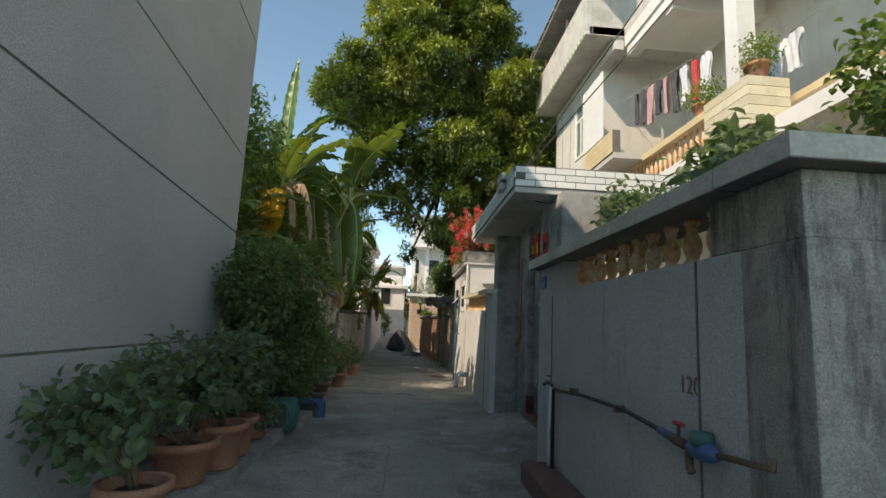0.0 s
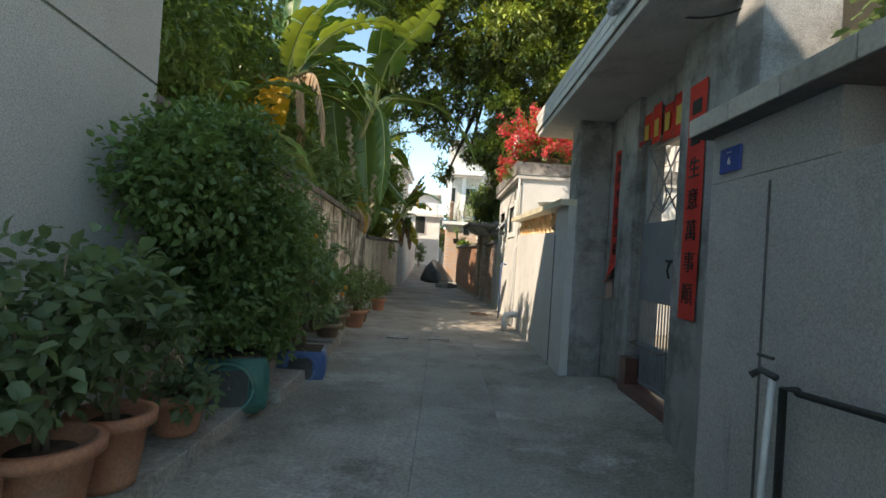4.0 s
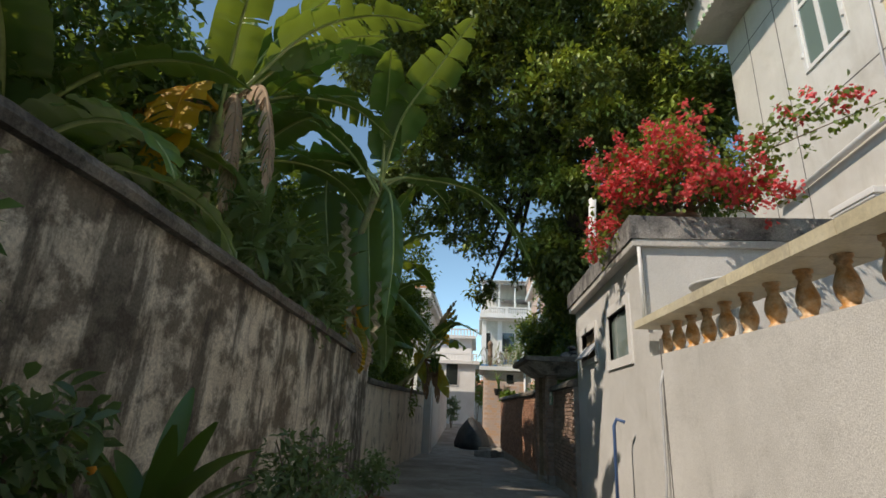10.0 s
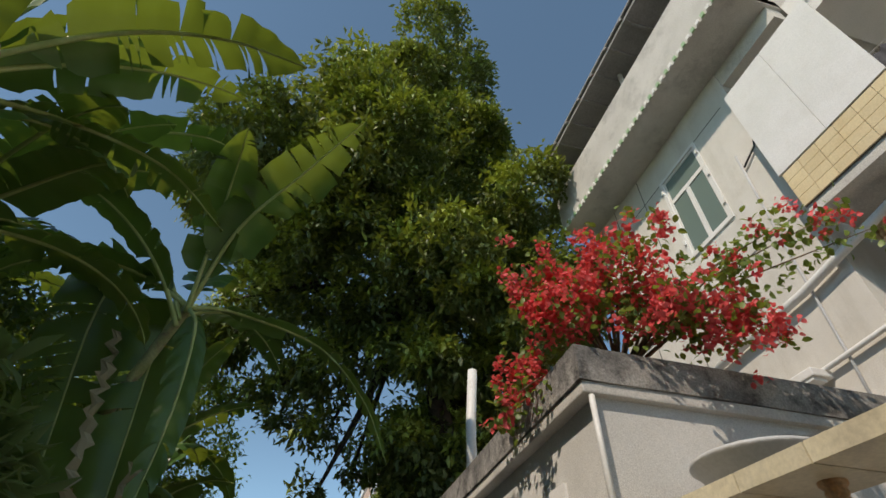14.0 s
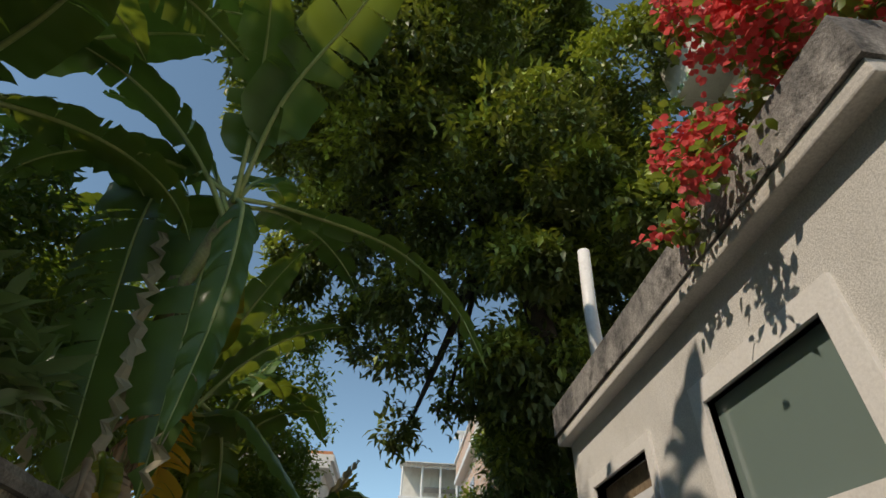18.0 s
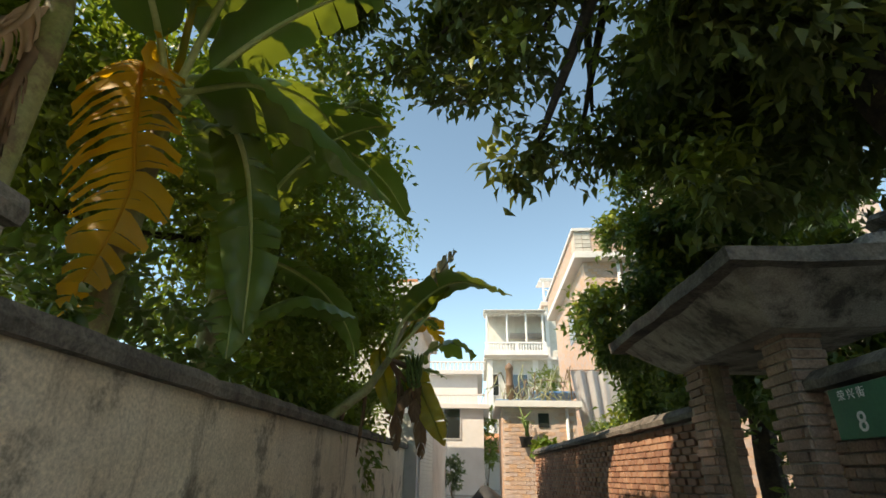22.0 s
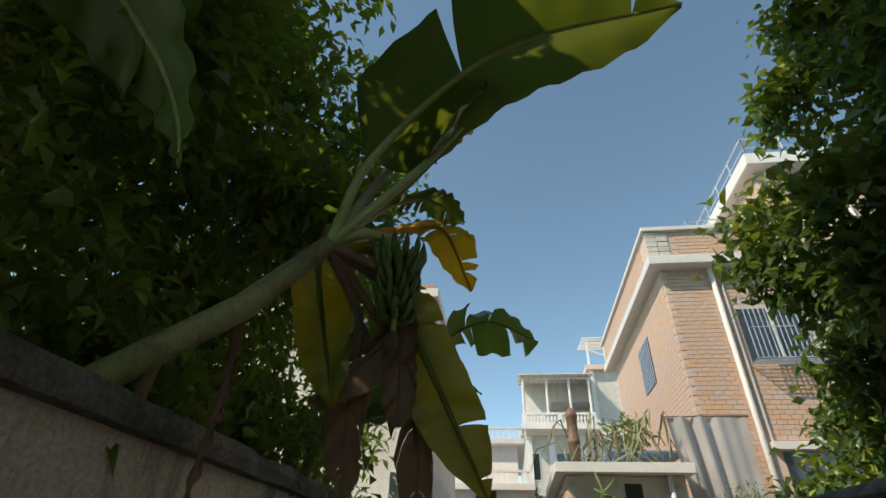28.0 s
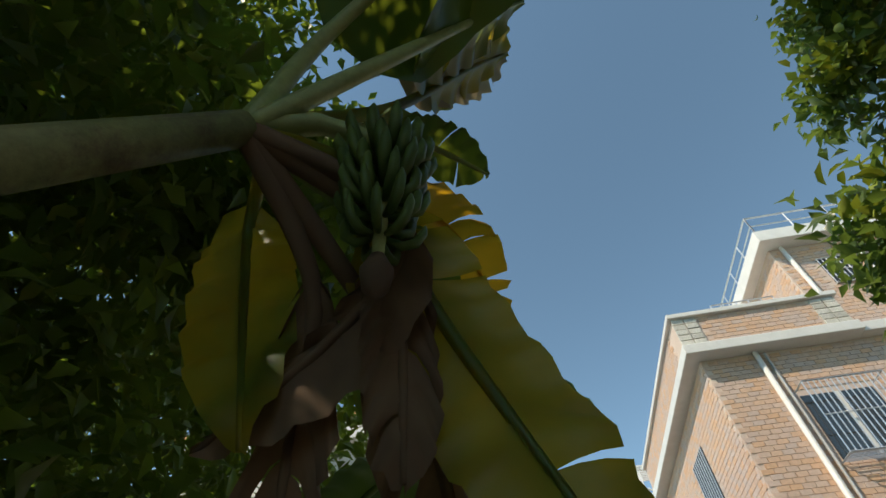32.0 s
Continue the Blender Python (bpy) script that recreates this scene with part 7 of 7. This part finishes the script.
# ---- water pipe, meter and tap on the near wall ----
def water_line():
    w = thing("water_pipe", "grey water pipe with brass tap and blue meter on the wall", "pipe", (2.0, 4.4, 0))
    part("pipe", tube([(0, 2.68, 0.95), (0, 2.0, 1.0), (0, 1.2, 1.02), (0, 0.75, 0.99)], 0.014, 8), M_DARK, w, "", True)
    part("riser", tube([(0, 2.76, 0.03), (0, 2.76, 0.95), (0, 2.68, 0.96)], 0.016, 8), M_DARK, w, "", True)
    part("white_pipe", tube([(-0.015, 2.83, 0.03), (-0.015, 2.84, 0.5), (-0.005, 2.82, 0.98)], 0.015, 8), M_PVC, w, "", True)
    tap = part("tap", tube([(0, 2.8, 0.98), (-0.03, 2.86, 1.0), (-0.06, 2.88, 0.97)], 0.016, 8), M_DARK, w, "", True)
    part("tap_handle", tube([(-0.02, 2.8, 1.06), (-0.02, 2.9, 1.06)], 0.008, 6), M_DARK, tap)
    part("coupling", tube([(0, 0.75, 0.99), (0, 0.62, 0.98)], 0.022, 10), M_BLUEPL, w, "blue plastic coupling", True)
    v = part("valve", tube([(0, 0.62, 0.98), (0, 0.5, 0.97)], 0.026, 10), M_RUST, w, "brass valve", True)
    part("valve_handle", tube([(0, 0.6, 1.06), (0, 0.52, 1.06)], 0.012, 8), M_CLOTHRED, v)
    part("valve_stem", tube([(0, 0.56, 0.98), (0, 0.56, 1.06)], 0.01, 6), M_RUST, v)
    part("drain_cock", tube([(0, 0.47, 0.97), (-0.01, 0.45, 0.88), (-0.01, 0.43, 0.86)], 0.02, 8), M_RUST, w, "", True)
    m = part("meter_body", tube([(0, 0.46, 0.97), (0, 0.42, 0.975), (0, 0.3, 0.98), (0, 0.24, 0.985)], [0.025, 0.045, 0.045, 0.025], 12), M_BLUEPL, w, "blue water meter", True)
    part("meter_dial", lathe([(0.05, 0), (0.055, 0.03), (0.05, 0.06), (0.0, 0.065)], 16, at=(0, 0.36, 1.0)), M_GREENPL, m, "green dial cap", True)
    part("end_pipe", tube([(0, 0.24, 0.985), (0, 0.1, 1.0), (0, -0.1, 1.02), (0.0, -0.1, 1.06)], 0.014, 8), M_RUST, w, "", True)
    for y in (2.2, 1.3):
        part("clip", box(-0.02, 0.05, y, y + 0.03, 0.985, 1.03), M_RUST, w)
    return w


water_line()
bench = part("stone_step", rough_up(box(1.76, 2.05, 5.4, 7.4, 0.02, 0.24, 0.02), 0.01, 2), M_MARBLE)
tagged(bench, "low dark stone step along the courtyard wall", "step")
pvc_pipe("drain_elbow", [(2.1, 14.72, 0.32), (1.95, 14.72, 0.34), (1.86, 14.71, 0.31), (1.83, 14.7, 0.22), (1.83, 14.7, 0.03)], 0.06, "white plastic drain elbow out of the wall")
pvc_pipe("blue_pipe", [(2.08, 16.9, 1.25), (2.0, 16.95, 1.28), (1.98, 17.0, 1.2), (1.98, 17.05, -0.08)], 0.02, "thin blue water pipe with a tap by the shed", M_BLUEPL)
pvc_pipe("hose", [(2.12, 15.6, 1.75), (2.08, 15.6, 1.6), (2.08, 15.65, 0.8), (2.04, 15.7, 0.0)], 0.012, "thin grey hose hanging down the wall", M_PVCGREY)
for y0, x0 in ((12.85, -0.22), (12.95, 0.42)):
    cv = part("drain_cover", box(x0, x0 + 0.34, y0, y0 + 0.28, 0.045, 0.068, 0.004), M_KERB)
    tagged(cv, "square concrete drain cover set in the lane", "drain cover", group="drain covers")
gr = thing("drain_grate", "rusty iron drain grate beside the wall", "drain grate", (1.38, 17.6, gz(17.8) + 0.05))
for k in range(8):
    part("bar", box(0, 0.4, 0.07 * k, 0.07 * k + 0.035, 0, 0.018), M_RUST, gr)
part("frame", box(-0.02, 0.42, -0.03, -0.005, 0, 0.018), M_RUST, gr)


# ---- basin on the wall, pipes and light on the house ----
bs = thing("wash_basin", "grey enamel wash basin on a post behind the wall", "basin", (2.9, 15.72, 2.5))
part("stand", lathe([(0.06, -2.55), (0.06, -0.05), (0.15, 0.02)], 12), M_EAVE, bs, "cement post")
part("bowl", lathe([(0.2, 0.0), (0.3, 0.04), (0.36, 0.12), (0.38, 0.13), (0.38, 0.15), (0.35, 0.15), (0.28, 0.07), (0.0, 0.04)], 28), M_PVCGREY, bs, "", True)
pvc_pipe("house_drainpipe", [(5.82, 19.4, 5.15), (5.8, 16.8, 5.34), (5.8, 15.2, 5.6), (5.9, 14.8, 5.62)], 0.055, "white plastic waste pipe along the house wall")
pvc_pipe("house_pipe", [(5.83, 20.2, 4.3), (5.83, 16.9, 4.45), (5.83, 14.6, 4.6)], 0.03, "thin white pipe fixed to the house wall")
pvc_pipe("house_cable", [(5.86, 16.62, 7.9), (5.86, 16.7, 6.2), (5.86, 16.75, 4.6), (5.86, 16.8, 3.6)], 0.018, "grey conduit down the house wall", M_PVCGREY)
pvc_pipe("house_conduit", [(5.86, 16.6, 7.6), (5.86, 16.3, 7.75), (5.86, 16.22, 7.95)], 0.015, "short dark conduit beside the window", M_DARK)
lf = thing("wall_light", "white fluorescent light fitting on the house wall", "light fitting", (5.72, 17.05, 4.3))
part("housing", box(-0.12, 0.18, 0, 0.9, 0.04, 0.14, 0.015), M_WHITE, lf)
part("diffuser", box(-0.1, 0.1, 0.04, 0.86, 0.0, 0.04, 0.01), M_PVC, lf)


# ---- cables, insulators, laundry ----
def cable(pts, sag, label, r=0.008):
    ob = part("cable", tube(arc(pts[0], pts[1], sag, 14), r, 5), M_DARK, None, "", True)
    return tagged(ob, label, "cable", group="overhead cables")


cable(((1.95, 8.75, 3.48), (6.0, 4.0, 8.8)), 0.15, "black overhead cable from the porch to the house")
cable(((1.95, 8.85, 3.5), (5.9, 3.2, 10.2)), 0.15, "second black cable up to the house")
cable(((1.95, 8.7, 3.3), (2.4, 8.0, 3.05)), 0.12, "slack black cable under the canopy edge")
ins = thing("cable_insulators", "cluster of dark cable insulators on the canopy edge", "insulator", (1.72, 8.6, 3.38))
for k in range(3):
    part("insulator", lathe([(0.02, 0), (0.045, 0.02), (0.03, 0.04), (0.05, 0.06), (0.03, 0.08), (0.02, 0.1)], 10, at=(0, 0.1 * k, 0.0)), M_PVCGREY, ins, "", True)
    part("insulator", lathe([(0.02, 0), (0.045, 0.02), (0.03, 0.04), (0.05, 0.06), (0.03, 0.08), (0.02, 0.1)], 10, at=(0, 0.1 * k, -0.12)), M_PVCGREY, ins, "", True)
part("bracket", box(-0.02, 0.06, -0.06, 0.3, -0.02, 0.0), M_DARK, ins)


def garment(at, w, h, material, label, seed, kind="shirt"):
    rnd = random.Random(seed)
    bm = bmesh.new()
    n, m = 7, 6
    prof = [(0.5, 0.0), (0.62, 0.18), (0.4, 0.34), (0.4, 0.7), (0.44, 1.0)] if kind == "shirt" else [(0.34, 0.0), (0.38, 0.3), (0.4, 0.6), (0.36, 1.0)]
    for side in (-0.02, 0.02):
        rows = []
        for i in range(m + 1):
            t = i / m
            hw = np.interp(t, [p[1] for p in prof], [p[0] for p in prof]) * w
            rows.append([bm.verts.new((side + 0.03 * math.sin(7 * u + seed + 3 * t), hw * u, -h * t + 0.02 * rnd.random())) for u in (2 * k / n - 1 for k in range(n + 1))])
        for a, b in zip(rows, rows[1:]):
            for k in range(n):
                bm.faces.new((a[k], a[k + 1], b[k + 1], b[k]))
    bmesh.ops.translate(bm, verts=bm.verts[:], vec=(0, 0, -0.06))
    t = thing("hanging_garment", label, "garment", at, group="washing on the line")
    part("cloth", bm, material, t, "", True)
    part("hanger", tube([(0, -w * 0.4, -0.06), (0, 0, 0.02), (0, w * 0.4, -0.06)], 0.006, 5), M_DARK, t)
    return t


for k, (mat_, lab, kd) in enumerate(((M_CLOTHDARK, "dark trousers hung to dry", "trousers"), (M_CLOTHDARK, "black shirt on a hanger", "shirt"), (M_CLOTHPINK, "faded pink shirt on a hanger", "shirt"), (M_CLOTHDARK, "dark shirt on a hanger", "shirt"),
                                     (M_CLOTHPINK, "dusty pink trousers hung to dry", "trousers"), (M_CLOTHDARK, "dark blouse on a hanger", "shirt"), (M_CLOTHWHITE, "white shirt on a hanger", "shirt"), (M_CLOTHRED, "red top on a hanger", "shirt"), (M_CLOTHWHITE, "pale striped shirt on a hanger", "shirt"))):
    garment((6.6, 15.1 - 0.4 * k, 8.12 - 0.075 * k), 0.2 if kd == "trousers" or mat_ == M_CLOTHRED else 0.3, 0.85 + 0.08 * (k % 3), mat_, lab, k, kd)
garment((7.6, 11.2, 7.35), 0.4, 0.8, M_CLOTHWHITE, "white shirt drying on the balcony", 21)
garment((7.6, 10.7, 7.35), 0.4, 0.75, M_CLOTHWHITE, "pale blue shirt drying on the balcony", 22)
tagged(part("washing_line", tube([(6.6, 16.0, 8.309), (6.6, 10.65, 7.306)], 0.012, 6), M_STEEL), "steel washing pole across the balcony", "washing line")
tagged(part("washing_line", tube([(7.6, 12.2, 7.37), (7.6, 6.0, 7.37)], 0.012, 6), M_STEEL), "steel washing pole under the balcony ceiling", "washing line")


# ---- green number plate and things round the old gate ----
p8 = part("street_plate", box(1.985, 2.0, 22.19, 22.65, 1.505, 1.785, 0.006), M_SIGNGREEN)
tagged(p8, "green enamel street plate with white numeral on the brick wall", "sign")
lettering("numeral", "8", 0.15, (1.983, 22.43, 1.585), 180, M_LETTER, p8)
lettering("street_name", "荣 兴 街", 0.062, (1.983, 22.46, 1.735), 180, M_LETTER, p8)
rp = part("red_paper", box(1.968, 1.976, 24.02, 24.2, 1.0, 1.75), M_RED)
tagged(rp, "red paper strip pasted on the gate pier", "paper")
for k, (x, y, z, sx, sy, sz) in enumerate(((2.36, 22.42, 2.55, 1.0, 1.0, 0.62), (2.56, 22.4, 2.55, 1.25, 1.1, 0.45), (2.56, 22.42, 2.66, 0.95, 0.9, 0.4), (2.5, 22.42, 2.75, 0.75, 0.8, 0.42))):
    rock = part("rock", rough_up(lathe([(0.08, 0), (0.13, 0.04), (0.14, 0.1), (0.11, 0.19), (0.04, 0.23)], 9, wob=0.12), 0.05, 5 + k), M_SLABROOF)
    rock.location, rock.scale, rock.rotation_euler = (x, y, z), (sx, sy, sz), (0, 0, 1.3 * k)
    tagged(rock, "weathered stone piled on the gateway canopy", "rock", group="stones on the canopy")


# ---- heap, outhouse roof plants, plastic sheet ----
bm = lathe([(0.75, 0), (0.8, 0.25), (0.6, 0.75), (0.35, 1.15), (0.1, 1.35)], 18, wob=0.2)
rough_up(bm, 0.12, 2.0)
tp = part("black_tarpaulin", bm, M_TARP, None, "", True)
tp.location = (0.1, 35.3, gz(35.3))
tagged(tp, "heap covered with a black tarpaulin by the lane", "heap")
for k, (x, y) in enumerate(((0.5, 32.6), (0.9, 32.2), (1.2, 32.9), (0.7, 33.4))):
    blk = part("rubble_block", rough_up(box(-0.25, 0.25, -0.18, 0.18, 0, 0.22 + 0.06 * (k % 2), 0.02), 0.03, 4), M_KERB)
    blk.location, blk.rotation_euler = (x, y, gz(y) + 0.05), (0, 0, k)
    tagged(blk, "broken concrete block beside the lane", "rubble", "rubble by the brick wall")
bm = bmesh.new()
cols = []
for k in range(61):
    u = k / 60
    y = 36.2 + 0.1 * math.sin(u * 26) * (0.4 + 0.6 * math.sin(u * 5))
    cols.append([bm.verts.new((2.9 + 1.62 * u + 0.28 * (1 - v) * (1 - u), y + 0.1 * (1 - v), 2.5 + 2.0 * v)) for v in (0, 0.25, 0.5, 0.75, 1)])
for a, b in zip(cols, cols[1:]):
    for k in range(4):
        bm.faces.new((a[k], b[k], b[k + 1], a[k + 1]))
ps = part("plastic_sheet", bm, M_FILM, None, "", True)
tagged(ps, "crumpled clear plastic sheet hung beside the outhouse", "plastic sheet")
tagged(part("sheet_pole", tube([(2.95, 36.25, 0.0), (2.86, 36.22, 4.52), (4.6, 36.22, 4.53)], 0.03, 6), M_TWIG), "rough pole holding up a plastic sheet", "pole")
cw = thing("clay_chimney", "brown clay flue pipe on the outhouse roof", "chimney", (0.92, 36.5, 3.45))
part("pipe", lathe([(0.12, 0), (0.12, 0.55), (0.14, 0.57), (0.14, 0.63), (0.115, 0.65), (0.115, 1.1), (0.14, 1.12), (0.14, 1.2), (0.1, 1.28), (0.03, 1.36)], 14), M_BROWNPOT, cw, "", True)
dragon = thing("dragon_fruit", "tangled dragon fruit cactus on the outhouse roof", "cactus", (1.7, 36.3, 3.45))
rnd = random.Random(77)
for k in range(46):
    a, r = rnd.uniform(0, 6.28), rnd.uniform(0.3, 0.9)
    p0 = Vector((rnd.uniform(-1.0, 1.1), rnd.uniform(-0.3, 0.6), rnd.uniform(0.0, 0.8)))
    hgt = rnd.uniform(0.2, 0.7)
    p2 = p0 + Vector((r * math.cos(a), -abs(r * math.sin(a)) * 0.6, -rnd.uniform(0.0, 0.7)))
    p2.z = max(p2.z, 0.05)
    q = Vector(rnd.uniform(-0.12, 0.12) for _ in range(3))
    part("cactus_arm", tube([p0, p0.lerp(p2, 0.3) + Vector((0, 0, hgt)) + q, p0.lerp(p2, 0.7) + Vector((0, 0, hgt * 0.7)) - q, p2], [0.012, 0.02, 0.018, 0.006], 5), M_CACTUS if k % 3 else M_TWIG, dragon, "", True)
hp = thing("hanging_pot", "dark hanging pot with a trailing cactus on the outhouse", "hanging pot", (1.3, 35.6, 2.1))
part("pot", lathe([(0.14, 0), (0.2, 0.28), (0.22, 0.3), (0.19, 0.3), (0.0, 0.26)], 16), M_DARK, hp, "", True)
for k in range(7):
    part("cactus_arm", tube([(0.02 * k, 0, 0.25), (0.1 * math.sin(k), -0.1, 0.75), (0.25 * math.sin(k * 1.7), -0.16, 0.55 + 0.1 * k)], [0.025, 0.03, 0.012], 5), M_GREENSTEM, hp, "", True)
bush("roof_shrub", "leafy shrub growing on the outhouse roof", (2.2, 37.2, 3.45), [(0, 0, 0.9, 0.5, 0.4, 0.5)], 70, 8, 0.16, 0.05, M_BOUGLEAF, 81, 5)
bush("wall_creeper", "broad-leaved creeper on top of the brick wall", (1.75, 34.4, 0.5), [(0, 0, 1.5, 0.5, 0.4, 0.25)], 40, 7, 0.22, 0.16, M_BOUGLEAF, 82, 5)
bush("bright_bush", "light green bush in front of the plastic sheet", (3.4, 34.6, 0.47), [(0, 0, 1.93, 0.6, 0.5, 0.6)], 120, 9, 0.1, 0.02, M_BOUGLEAF, 83, 6)
bush("lane_end_tree", "small tree at the end of the lane", (0.3, 50.0, 0.3), [(0, 0, 2.4, 0.9, 0.9, 1.0), (0.1, 0, 4.0, 0.6, 0.6, 0.9)], 160, 9, 0.2, 0.09, M_BOUGLEAF, 84, 6)
bush("shutter_shrub", "small shrub beside the shutter wall", (-1.3, 43.5, 0.2), [(0, 0, 1.2, 0.5, 0.6, 0.7)], 80, 9, 0.15, 0.07, M_BUSH, 85, 6)


# ---- bricks, last ----
def brick_mesh(name, lx, ly, lz):
    bm = box(-lx / 2, lx / 2, -ly / 2, ly / 2, -lz / 2, lz / 2, 0.006)
    me = bpy.data.meshes.new(name)
    bm.to_mesh(me)
    bm.free()
    me.materials.append(M_BRICK)
    return me


BR_Y, BR_X = brick_mesh("brick", 0.06, 0.228, 0.058), brick_mesh("brick_header", 0.228, 0.06, 0.058)
rnd = random.Random(5)
for r in range(25):
    z = 0.08 + 0.07 * r
    for k in range(12):
        y = 20.5 + 0.24 * k + (0.12 if r % 2 else 0)
        if y > 22.95:
            continue
        ob = new("brick", BR_Y)
        ob.parent = BRICKWALL
        ob.location = (lane_x(y) + 0.028 + rnd.uniform(-0.006, 0.006), y, z)
        spots = []
for r in range(28):
    z = -0.13 + 0.07 * r
    for k in range(39):
        y = 24.45 + 0.24 * k + (0.12 if r % 2 else 0)
        spots.append((lane_x(y) + 0.028 + rnd.uniform(-0.006, 0.006), y, z))
joined("brick_courses", BR_Y, spots, M_BRICKISLE, BRICKWALL)
GATE = bpy.data.objects["old_gate"]
for y0, x0 in ((22.9, 1.98), (23.98, 1.86)):
    for r in range(32):
        z = 0.03 + 0.07 * r
        for u in ((0.06, 0.3) if r % 2 else (0.18,)):
            ob = new("brick", BR_Y)
            ob.parent, ob.location = GATE, (x0 + 0.012 + rnd.uniform(-0.005, 0.005), y0 + min(0.265, max(0.115, u)), z)
        for u in ((0.115,) if r % 2 else (0.1,)):
            ob = new("brick", BR_X)
            ob.parent, ob.location = GATE, (x0 + u, y0 + 0.012 + rnd.uniform(-0.005, 0.005), z)
